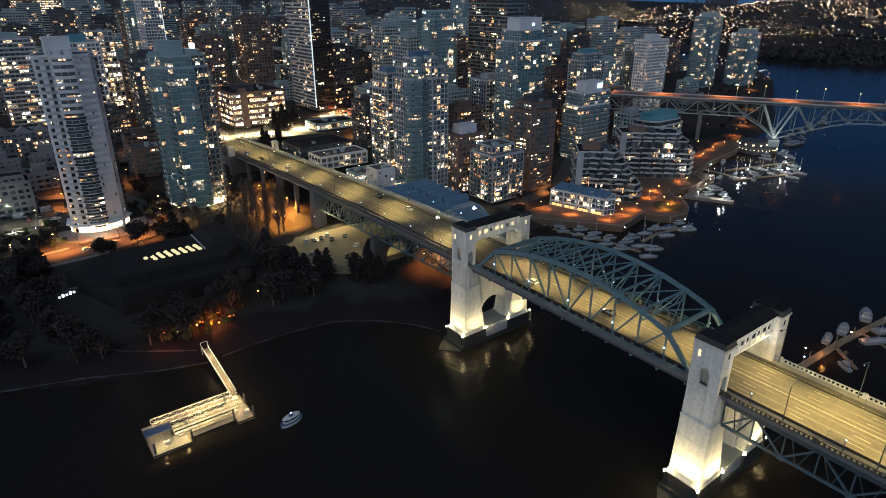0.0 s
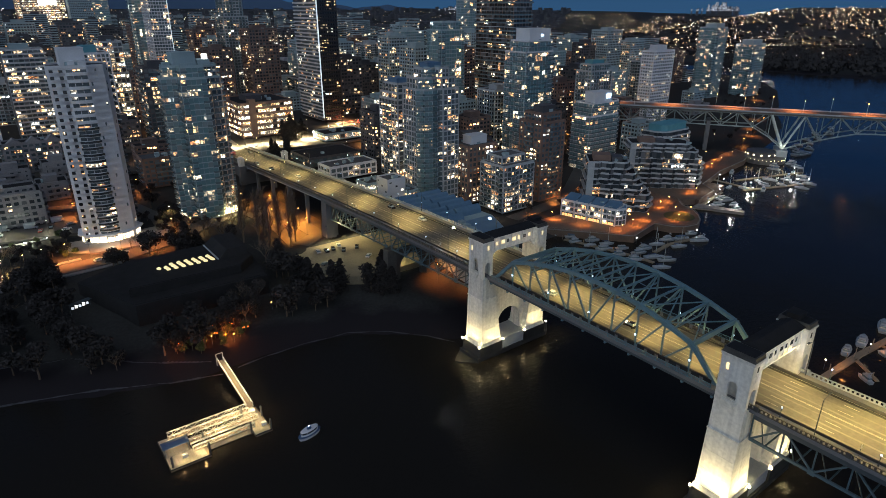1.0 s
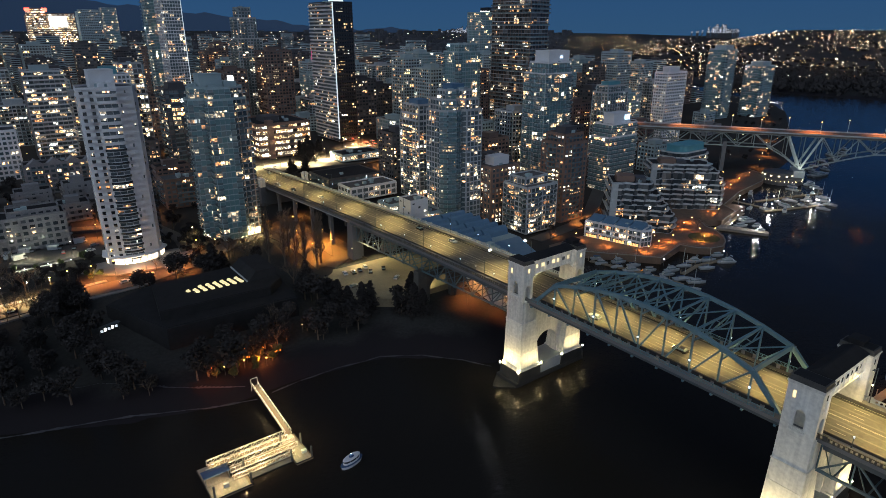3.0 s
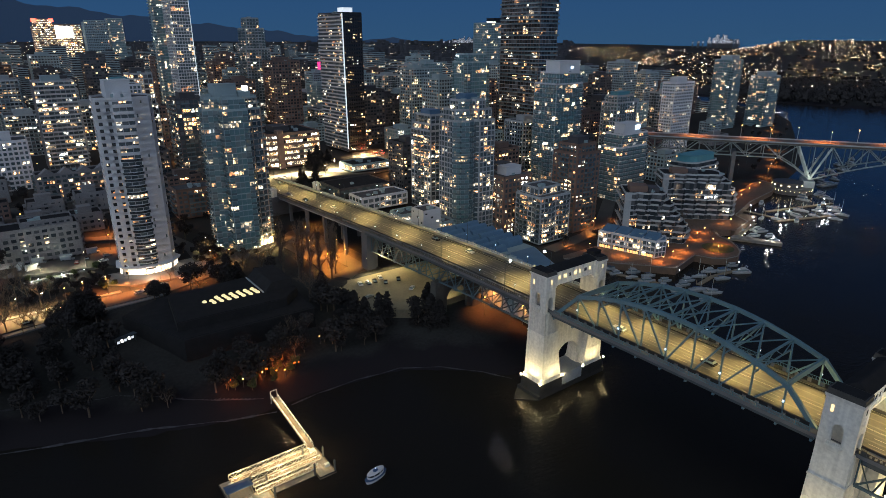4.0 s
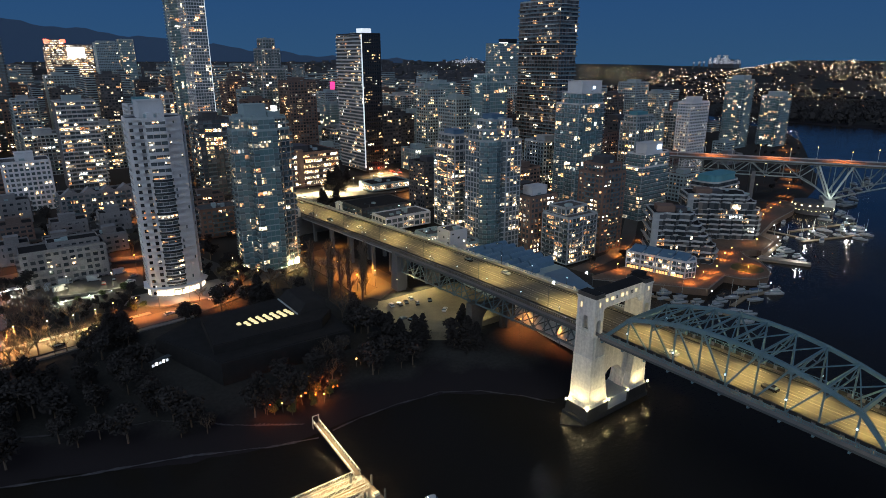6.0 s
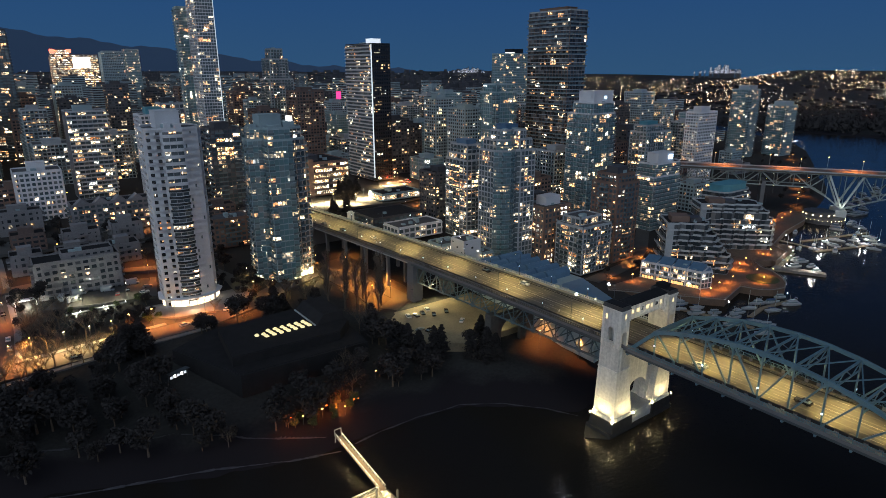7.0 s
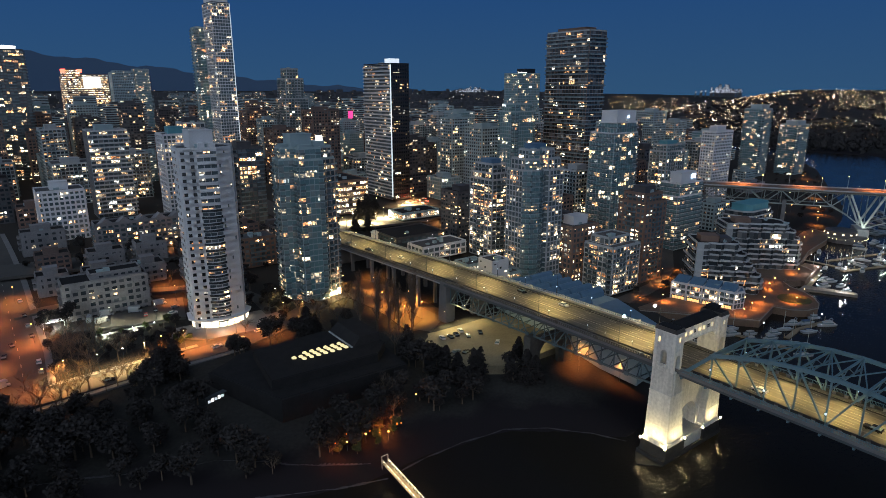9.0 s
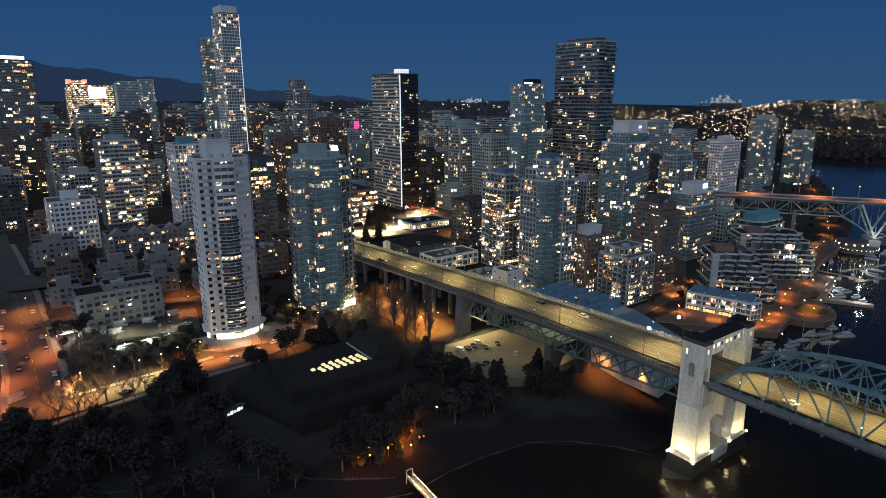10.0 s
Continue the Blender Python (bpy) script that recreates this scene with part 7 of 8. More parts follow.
for x, y, yw, k in ((-48, 345, 100, 1), (-51, 334, 85, 1), (-53.6, 402, 95, 0), (-40.0, 312, 88, 2), (-40.0, 322, 88, 0), (-40.4, 352, 92, 1), (-41, 366, 92, 2), (-41.5, 378, 92, 1), (-54.6, 356, 92, 2), (-55, 368, 92, 1), (-55.2, 384, 92, 0), (-42, 396, 92, 0), (-20, 289.5, 5, 1), (-60, 287, 5, 2), (-6, 297.5, 185, 2)):
    car(x, y, ground_z(x, y) + 0.3, yw, CARM[k], label=("white", "black", "grey", "red")[k] + " car on the orange-lit side street")
camper(-53, 306, ground_z(-53, 306) + 0.3, 20)
for x, y, yw in ((-9.7, 360, -10), (-13, 351, 20), (-17.5, 356, 75), (2, 357, -15), (14, 361, 5)):
    camper(x, y, 12.2, yw)
for x, y, yw, k in ((19, 352, 10, 2), (10, 352, 80, 1), (5, 349, 80, 3), (16, 344, 10, 0)):
    car(x, y, 12.2, yw, CARM[k], label=("white", "black", "grey", "red")[k] + " car in the parking lot")
for x, y, yw, k in ((126.2, 348, 90, 1), (129.5, 318, 90, 0), (136, 205, -90, 0), (135.6, 229, -90, 1), (128.8, 92, 90, 1), (126, 120, 90, 0), (125.9, 372, 90, 2), (126.2, 415, 90, 3), (129, 425, 90, 0), (123.5, 420, 90, 3), (136, 410, -90, 2)):
    car(x, y, deck_z(y) + 0.02, yw, CARM[k], label=("white", "black", "grey", "red")[k] + " car on the bridge road")
for x, y in ((108, 437), (116, 440), (150, 437), (166, 434), (122, 445), (128, 452), (200, 438), (232, 462), (240, 480), (248, 496), (124, 470), (138, 462), (90, 428), (70, 427)):
    c = car(x, y, ground_z(x, y) + 0.45, rb.choice((0, 180, 90)), CARM[rb.randrange(4)], label="car waiting at the lit junction")
    for sx, m in ((-2.22, E_RED), (2.2, E_WARM)):
        q = Acc()
        for sy in (-0.75, 0.45):
            q.cube(sx, sy, 0.6, sx + 0.06, sy + 0.3, 0.75)
        part("tail_light" if sx < 0 else "headlight", q, m, c)

for x, y in ((123.4, 428), (126.4, 430), (129.4, 427), (123.6, 437), (126.6, 439), (129.6, 436), (123.8, 446), (127, 448), (250, 470), (258, 476), (262, 486), (254, 482)):
    z = deck_z(y) + 0.03 if y < 432 else ground_z(x, y) + 0.6
    c = car(x, y, z, 90, CARM[rb.randrange(4)], label="car braking in the queue at the junction")
    for side, nm in ((-0.75, "tail_light"), (0.35, "tail_light")):
        q = Acc()
        q.cube(-2.3, side, 0.55, -2.2, side + 0.4, 0.85)
        part(nm, q, E_RED, c)
lamp("brake_light_glow", (126.5, 424, 23.6), 900, (1.0, 0.08, 0.04), 0.5)
lamp("brake_light_glow", (254, 474, ground_z(254, 474) + 1.5), 1500, (1.0, 0.10, 0.04), 0.5)

# ---- low buildings by the junction and the bridge ----
S_LOW = style(WHITEW, WHITEW, W_RES, bay=4, band=1.2, pier=0.8, fh=3.6)
S_SHOP = style(GREYW, GREYW, W_OFF, bay=4, band=1.4, pier=0.3, fh=4.2)
placed("service_building", "low flat-roofed building with a lit canopy", [(rect(200, 425, 34, 20), 25)], S_SHOP, 20, single=20, roof=ROOFBLACK)
placed("low_building", "white two-storey flat-roofed building", [(rect(163, 345, 34, 17), 21)], S_LOW, 13, single=24)
placed("house", "white house with a flat dark roof and lit bay windows", [(rect(166, 304, 15, 13), 19)], S_SHOP, 11, single=12)
placed("house", "white gable-walled house beside the bridge", [(rect(170, 288, 12, 12), 24)], style(WHITEW, WHITEW, W_RESL, bay=4.0, band=1.6, pier=2.6, depth=0.06, skip=lambda i, j, nb: (i + j) % 3 != 1), 10, single=12)
placed("low_building", "white low wing with lit windows", [(rect(182, 286, 8, 14), 16)], S_SHOP, 9, single=8)
placed("low_building", "dark flat-roofed building by the junction", [(rect(163, 375, 40, 30), 21)], S_DARK, 15, roof=ROOFBLACK)
SW = thing("vaulted_hall", (164, 220, 4), "long hall beside the bridge with blue vaulted metal roofs", "hall")
sb = (164, 220, 4)
a = Acc()
a.prism([(148, 176), (170, 180), (186, 216), (186, 264), (152, 264)], 3, 20)
part("wall", local(a, sb), GREYW, SW)
for k in range(7):
    y0 = 216 + k * 6.6
    for j, (x0, x1) in enumerate(((152.5, 168.5), (169.5, 184.5))):
        if j == 1 and k == 0:
            continue
        a = Acc()
        n = 6
        for i in range(n):
            t0, t1 = math.pi * i / n, math.pi * (i + 1) / n
            ya, yb = y0 + 3.0 - 2.75 * math.cos(t0), y0 + 3.0 - 2.75 * math.cos(t1)
            za, zb = 20 + 4.2 * math.sin(t0), 20 + 4.2 * math.sin(t1)
            a.quad((x0, ya, za), (x1, ya, za), (x1, yb, zb), (x0, yb, zb))
        for xx in (x0, x1):
            pts = [(xx, y0 + 3.0 - 2.75 * math.cos(math.pi * i / n), 20 + 4.2 * math.sin(math.pi * i / n)) for i in range(n + 1)]
            a.poly(pts if xx == x1 else pts[::-1])
        part("vault", local(a, sb), ROOFBLUE, SW)
a = Acc()
a.prism([(149, 178), (160, 180), (166, 214), (152, 214)], 20, 22.5)
part("flat_roof", local(a, sb), ROOFBLUE, SW)
a = Acc()
a.prism([(160.3, 180), (170, 182), (183, 214), (166.3, 214)], 20, 21.4)
part("flat_roof", local(a, sb), ROOFBLUE, SW)
for k in range(6):
    a = Acc()
    a.cube(156 + k, 184 + k * 5, 21.4, 158.5 + k, 187 + k * 5, 23.6)
    part("roof_unit", local(a, sb), GREYW, SW)
for k in range(8):
    a = Acc()
    a.cube(151.9, 220 + k * 5, 14, 151.99, 223 + k * 5, 16.5)
    part("window", local(a, sb), E_LOBBY, SW)
# lobby of the round-fronted tower
a = Acc()
LB = thing("lobby_canopy", (33, 316, 10.6), "curved lit glass lobby with a white canopy", "canopy")
arc = [(33 + 15.5 * math.cos(t), 330 + 15.5 * math.sin(t)) for t in [math.radians(200 + 14 * i) for i in range(11)]]
a.prism(arc + [(44, 334), (20, 334)], 14.2, 14.8)
part("canopy", local(a, (33, 316, 10.6)), WHITEW, LB)
for p, q in zip(arc, arc[1:]):
    a = Acc()
    p, q = [(33 + (u[0] - 33) * 0.9, 330 + (u[1] - 330) * 0.9) for u in (p, q)]
    a.bar((p[0] * 0.93 + q[0] * 0.07, p[1] * 0.93 + q[1] * 0.07, 12.5), (p[0] * 0.07 + q[0] * 0.93, p[1] * 0.07 + q[1] * 0.93, 12.5), 0.1, 3.2)
    part("lobby_window", local(a, (33, 316, 10.6)), E_LOBBY, LB)
lamp("lobby_light", (30, 310, 13), 1500, (1.0, 0.82, 0.55), 1.0)

# ---- second bridge over the inlet ----
G0, G1 = Vector((425, 362, 38)), Vector((680, -48, 38))
GD = (G1 - G0).normalized()
GN = Vector((-GD.y, GD.x, 0)) * -1
GB = thing("high_bridge", tuple(G0), "high steel truss bridge with an orange-lit road", "bridge")
gg = tuple(G0)
a = Acc()
a.bar(G0 + Vector((0, 0, -0.6)), G1 + Vector((0, 0, -0.6)), 21, 1.2)
part("carriageway", local(a, gg), ASPHALT, GB)
for s in (-10.3, 10.3):
    a = Acc()
    a.bar(G0 + GN * s + Vector((0, 0, 0.5)), G1 + GN * s + Vector((0, 0, 0.5)), 0.3, 1.1)
    part("parapet", local(a, gg), CONC, GB)
GL = (G1 - G0).length
ARCH = 157.0  # the springing of the arch, along the deck


def g_depth(u):
    """How deep the truss hangs under the road at u metres along it."""
    return 12.0 + 16.0 * max(0.0, 1 - abs(u - ARCH) / (24.0 if u < ARCH else 52.0)) ** 1.25


for s in (-8.5, 8.5):
    n = 34
    step = 12.0
    for i in range(n):
        u0, u1 = 25 + i * step, 25 + (i + 1) * step
        if u1 > GL:
            break
        p0, p1 = G0 + GD * u0 + GN * s, G0 + GD * u1 + GN * s
        b0, b1 = p0 - Vector((0, 0, g_depth(u0))), p1 - Vector((0, 0, g_depth(u1)))
        p0, p1 = p0 - Vector((0, 0, 1.5)), p1 - Vector((0, 0, 1.5))
        for nm, p, q, w in (("top_chord", p0, p1, 0.8), ("bottom_chord", b0, b1, 0.9), ("post", p1, b1, 0.5), ("diagonal", b0 if i % 2 else p0, p1 if i % 2 else b1, 0.7)):
            a = Acc()
            a.bar(p, q, w)
            part(nm, local(a, gg), STEEL_G, GB)
for u in (40, 100, ARCH, 330):
    c = G0 + GD * u
    a = Acc()
    a.box(tuple(c - GN * 11 - GD * 4 + Vector((0, 0, -c.z - 3))), tuple(GN * 22), tuple(GD * 8), (0, 0, 38 - g_depth(u) + 2.2)) if u == ARCH else a.box(tuple(c - GN * 9 - GD * 1.5 + Vector((0, 0, -c.z - 3))), tuple(GN * 18), tuple(GD * 3), (0, 0, 32))
    part("pier", local(a, gg), CONC if u == ARCH else CONC_D, GB)
for i, u in enumerate(range(20, 420, 42)):
    for s in (-9.6, 9.6):
        c = G0 + GD * (u + (20 if s > 0 else 0)) + GN * s
        t = thing("street_lamp", tuple(c), "tall lamp post on the high bridge", "street lamp", "high bridge lamps")
        a = Acc()
        a.rod((0, 0, 0), (0, 0, 10), 0.14, 5)
        part("post", a, STEEL_W, t)
        a = Acc()
        a.ball((0, 0, 10.2), 0.4, 6)
        part("lamp_head", a, E_ORANGE, t)
for u in range(20, 400, 48):
    c = G0 + GD * u
    street("high_bridge_light", tuple(c + Vector((0, 0, 9))), 32000, (1.0, 0.25, 0.05))
c = G0 + GD * ARCH
for s in (-1, 1):
    lamp("arch_floodlight", tuple(c + GN * 13 * s + Vector((0, 0, -25))), 700, (0.95, 1.0, 0.82), 0.5)
    # struts in paler steel than the trusses: the floodlit look, put in the colour
    for du in (-11.5, 11.5):
        a = Acc()
        a.bar(c + GN * 8.5 * s + Vector((0, 0, -g_depth(ARCH) + 0.5)), c + GN * 8.5 * s + GD * du + Vector((0, 0, -1.6)), 1.3)
        part("v_strut", local(a, gg), STEEL_W, GB)
for s in (-8.5, 8.5):
    c2 = c + GN * s
    a = Acc()
    a.ball((0, 0, 0), 0.55, 8)
    f = thing("floodlight", (c2.x, c2.y, 38 - g_depth(ARCH) + 0.8), "bright white floodlight at the arch springing", "floodlight")
    part("lens", a, E_WHITE, f)

# ---- far landmarks ----
placed("office_tower", "tall dark office tower with a bright domed crown", [(rect(-32, 800, 32, 30), 153)], S_DARK, cap=(round_plan(-16, 815, 11, 14), 4), cap_mat=E_SIGN)
placed("office_tower", "office tower with red corner lights at its top", [(rect(92, 1450, 36, 34), 138), (rect(95, 1452, 30, 28), 151)], S_OFFICE)
FS = thing("lit_screen", (140, 1448, 124), "bright white screen on a distant tower", "screen")
a = Acc()
a.cube(128, 1448.8, 118, 158, 1449.8, 138)
part("panel", local(a, (140, 1448, 124)), E_SIGN, FS)
placed("office_tower", "distant tower beneath the bright screen", [(rect(126, 1450, 46, 34), 142)], S_OFFICE)
placed("office_tower", "twin-crowned distant glass tower", [(rect(174, 1420, 40, 30), 146), (rect(178, 1423, 32, 24), 149)], S_FAR[1])
placed("office_tower", "distant glass tower with a lit mast", [(rect(216, 1420, 26, 30), 153)], S_FAR[4])
for x, z in ((96, 149), (124, 149)):
    a = Acc()
    a.cube(x - 4, 1449, z - 3, x + 4, 1450, z + 3)
    f = thing("beacon_panel", (x, 1449, z), "red light panel on a distant tower", "light")
    part("panel", local(a, (x, 1449, z)), E_RED, f)
# corner fin and top lights of nearer towers
for nm, lab, x0, y0, z0, x1, y1, z1, m in (
        ("corner_fin", "lit white corner fin of the black tower", 231.7, 489.2, 26, 232.3, 489.9, 136, E_CROWN),
        ("light_strip", "bright vertical light strip on the slim tower", 155.8, 644.5, 60, 156.2, 645.0, 192, E_CROWN),
        ("roof_light", "bright plant-room light on the glass tower", 90.2, 330, 91, 92, 334, 94, E_SIGN),
        ("roof_sign", "bright strip light on a distant tower roof", 497.5, 618.4, 134.0, 512, 619.0, 136, E_SIGN),
        ("roof_light", "blue-white light on the teal tower's plant room", 311, 311.6, 97.2, 313, 311.9, 98.6, E_BLUE),
        ("screen", "small magenta screen on a distant wall", 357, 800, 77, 364, 800.5, 87, E_PINK),
        ("roof_light", "cyan light on the white tower's plant room", 352, 284.6, 55.5, 357, 284.9, 58.5, E_BLUE)):
    f = thing(nm, ((x0 + x1) / 2, (y0 + y1) / 2, z0), lab, "light")
    a = Acc()
    a.cube(x0, y0, z0, x1, y1, z1)
    part("panel", local(a, ((x0 + x1) / 2, (y0 + y1) / 2, z0)), m, f)

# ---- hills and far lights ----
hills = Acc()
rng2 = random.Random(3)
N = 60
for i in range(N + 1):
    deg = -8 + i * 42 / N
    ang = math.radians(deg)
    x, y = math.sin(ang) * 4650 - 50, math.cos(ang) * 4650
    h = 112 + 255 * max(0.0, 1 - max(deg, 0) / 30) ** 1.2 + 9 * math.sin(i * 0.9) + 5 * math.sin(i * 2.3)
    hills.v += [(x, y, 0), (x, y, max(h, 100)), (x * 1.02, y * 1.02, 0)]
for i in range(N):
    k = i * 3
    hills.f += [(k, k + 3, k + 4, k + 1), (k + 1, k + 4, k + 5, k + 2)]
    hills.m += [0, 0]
# the ridge glows faintly blue by itself, in place of distance haze
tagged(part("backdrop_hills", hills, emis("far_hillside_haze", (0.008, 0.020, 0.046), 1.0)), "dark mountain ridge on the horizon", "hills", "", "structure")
E_FAR = winmat("far_city_light", 1.0, (0.01, 0.01, 0.01), 9.0, 0.5)
E_FART = emis("far_tower_glow", (0.80, 0.84, 0.95), 0.8)
fl, fh_ = Acc(), Acc()


def far_light(x, y, z, s, w=1.0):
    fl.quad((x, y, z), (x + s * w * 0.8, y - s * w * 0.6, z), (x + s * w * 0.8, y - s * w * 0.6, z + s), (x, y, z + s))


lx = rng2
P = []
for k in range(42000):
    d = 1 / lx.uniform(1 / 4300, 1 / 950)
    ang = math.radians(lx.uniform(-2, 82))
    P.append((math.sin(ang) * d - 20, math.cos(ang) * d, d))
px = np.array([p[0] for p in P])
py = np.array([p[1] for p in P])
pz = height(px, py)
for (x, y, d), g in zip(P, pz):
    patch = 0.5 + 0.5 * math.sin(x * 0.011 + 1.3 * math.sin(y * 0.007)) * math.sin(y * 0.013 + x * 0.004)
    hill = x > 1100 and y < 0.56 * x + 420
    if g < 1.5 or (hill and g < 6.5) or lx.random() > (0.10 + patch * patch * (1.3 if hill else 0.9)):
        continue
    g = float(g)
    s = d / 1080 * lx.choice((0.2, 0.25, 0.3, 0.35, 0.4, 0.5, 0.9)) * (0.86 if hill else 0.66)
    far_light(x, y, g + lx.uniform(2, 12), s, lx.choice((1, 1, 1, 1.6, 2.6)))
    if hill and lx.random() < 0.3:
        w, h = lx.uniform(7, 22), lx.uniform(4, 9)
        fh_.cube(x + 1, y + 1, g - 1, x + 1 + w, y + 1 + w * 0.7, g + h)
        for q in range(2):
            far_light(x + lx.uniform(0, w), y - 0.1, g + lx.uniform(1, h), s * 0.8, 1.5)
tagged(part("far_city_light", fl, E_FAR), "thousands of distant street lamps and windows", "city lights", "", "stuff")
tagged(part("far_house", fh_, ROOFBLACK), "dark low houses scattered over the far hillside", "houses", "", "stuff")
# far cluster of towers on the ridge
for base_a, n, d in ((59.8, 70, 4300), (38.5, 46, 4400)):
    cl, cw = Acc(), Acc()
    for k in range(n):
        off = rng2.gauss(0, 0.8)
        ang = math.radians(base_a + off)
        x, y = math.sin(ang) * d, math.cos(ang) * d
        h = 96 + rng2.uniform(4, 46 if d == 4300 else 34) * math.exp(-off * off / 1.6)
        w = rng2.uniform(3.0, 6.5)
        cl.cube(x, y, 60, x + w, y + w, h)
        for z in np.arange(88, h - 2, 3.2):
            for q in range(2):
                if rng2.random() < 0.55:
                    x1 = x + w * (0.05 + 0.5 * q)
                    cw.quad((x1, y - 0.5, z), (x1 + w * 0.35, y - 0.5, z), (x1 + w * 0.35, y - 0.5, z + 1.8), (x1, y - 0.5, z + 1.8))
                    y1 = y + w * (0.05 + 0.5 * q)
                    cw.quad((x - 0.5, y1 + w * 0.4, z), (x - 0.5, y1, z), (x - 0.5, y1, z + 1.8), (x - 0.5, y1 + w * 0.4, z + 1.8))
    tagged(part("far_tower_cluster", cl, S_FAR[0]["wall"]), "cluster of towers far away on the ridge", "towers", "", "stuff")
    tagged(part("far_tower_window", cw, E_FART), "lit windows of the far tower cluster", "window", "", "stuff")


# ---- trees ----
def leaf_mass(acc, rnd, c, r, n, size):
    """Scatters small leaf clumps through a lumpy volume."""
    for k in range(n):
        u = Vector((rnd.gauss(0, 1), rnd.gauss(0, 1), rnd.gauss(0, 1))).normalized() * (rnd.random() ** 0.4)
        p = Vector(c) + Vector((u.x * r[0], u.y * r[1], u.z * r[2]))
        a = Vector((rnd.gauss(0, 1), rnd.gauss(0, 1), rnd.gauss(0, 0.6))).normalized() * size * rnd.uniform(0.6, 1.3)
        b = a.cross(Vector((rnd.gauss(0, 1), rnd.gauss(0, 1), rnd.gauss(0, 1)))).normalized() * size * 0.6
        acc.quad(tuple(p - a - b * 0.3), tuple(p - b), tuple(p + a), tuple(p + b))


def conifer(h, seed, spread=0.22):
    """An evergreen: tapered trunk, whorls of drooping boughs thick with needles."""
    rnd = random.Random(seed)
    t = thing("conifer_tree", (0, 0, -50), "tall dark evergreen tree", "tree", "evergreen trees")
    a = Acc()
    a.rod((0, 0, -0.5), (0, 0, h * 0.95), h * 0.022, 7, 0.04)
    part("trunk", a, BARK, t)
    c = Acc()
    z = h * 0.1
    while z < h:
        f = (1 - z / h)
        R = h * spread * (f ** 0.8) + 0.25
        for k in range(7 if f > 0.3 else 5):
            an = rnd.uniform(0, 6.28)
            L = R * rnd.uniform(0.65, 1.15)
            e = Vector((math.cos(an) * L, math.sin(an) * L, z - L * 0.28))
            for m in range(5):
                g = (m + 1) / 5
                leaf_mass(c, rnd, (e.x * g, e.y * g, z + (e.z - z) * g), (0.4 * L * g + 0.3, 0.4 * L * g + 0.3, 0.4), 7, 0.62)
        z += h * 0.045
    part("crown", c, LEAF, t)
    return t


def bare(h, seed, narrow=False):
    """A leafless tree: trunk, limbs and fine twigs."""
    rnd = random.Random(seed)
    t = thing("poplar_tree" if narrow else "bare_tree", (0, 0, -50), "tall slender leafless poplar" if narrow else "leafless winter street tree", "tree", "leafless trees")
    a = Acc()
    a.rod((0, 0, -0.5), (0, 0, h * (0.85 if narrow else 0.35)), h * 0.018, 6, h * (0.004 if narrow else 0.012))
    part("trunk", a, BARK, t)
    tw = Acc()

    def grow(p, d, L, r, depth):
        q = p + d * L
        tw.rod(p, q, r, 4 if depth < 2 else 3, r * 0.55)
        if depth >= 3:
            return
        for k in range(3 if depth else 4):
            nd = (d + Vector((rnd.gauss(0, 1), rnd.gauss(0, 1), rnd.gauss(0.15, 0.7))) * (0.25 if narrow else 0.5)).normalized()
            grow(p + d * L * rnd.uniform(0.45, 1.0), nd, L * rnd.uniform(0.5, 0.75), r * 0.5, depth + 1)

    if narrow:
        for k in range(26):
            z = h * (0.12 + 0.7 * k / 26)
            an = rnd.uniform(0, 6.28)
            grow(Vector((0, 0, z)), Vector((math.cos(an) * 0.28, math.sin(an) * 0.28, 1)).normalized(), h * 0.15, h * 0.006, 0)
    else:
        for k in range(6):
            an = k * 1.05 + rnd.uniform(-0.4, 0.4)
            grow(Vector((0, 0, h * (0.22 + 0.022 * k))), Vector((math.cos(an) * 0.75, math.sin(an) * 0.75, 1)).normalized(), h * 0.3, h * 0.009, 0)
    part("limb", tw, BARK, t)
    return t


def broad(h, seed, leaf=None):
    """A dense round-headed evergreen shrub tree."""
    rnd = random.Random(seed)
    t = thing("broadleaf_tree", (0, 0, -50), "dark bushy park tree", "tree", "park trees")
    a = Acc()
    a.rod((0, 0, -0.5), (0, 0, h * 0.5), h * 0.03, 6, h * 0.015)
    for k in range(5):
        an = k * 1.26
        a.rod((0, 0, h * 0.35), (math.cos(an) * h * 0.25, math.sin(an) * h * 0.25, h * 0.65), h * 0.014, 5, h * 0.006)
    part("trunk", a, BARK, t)
    c = Acc()
    for k in range(11):
        an, rr = rnd.uniform(0, 6.28), h * 0.26 * rnd.random() ** 0.5
        leaf_mass(c, rnd, (math.cos(an) * rr, math.sin(an) * rr, h * rnd.uniform(0.4, 0.85)), (h * 0.2, h * 0.2, h * 0.15), 70, 0.55)
    part("crown", c, leaf or LEAF, t)
    return t


CON = [conifer(15, 1, 0.3), conifer(12, 2, 0.34), conifer(18, 3, 0.26)]
BAR = [bare(10, 4), bare(12, 5), bare(9, 6)]
POP = [bare(22, 7, True), bare(25, 8, True)]
BRO = [broad(9, 9), broad(7, 10), broad(11, 11)]
SHR = [broad(4.0, 31, LEAFL), broad(3.2, 32, LEAFL)]
rt = random.Random(21)


def plant(kinds, x, y, scale=1.0, z=None):
    src = kinds[rt.randrange(len(kinds))]
    g = ground_z(x, y) if z is None else z
    return copy_thing(src, Matrix.Translation((x, y, g)) @ Matrix.Rotation(rt.uniform(0, 6.28), 4, "Z") @ Matrix.Scale(scale * rt.uniform(0.88, 1.12), 4))


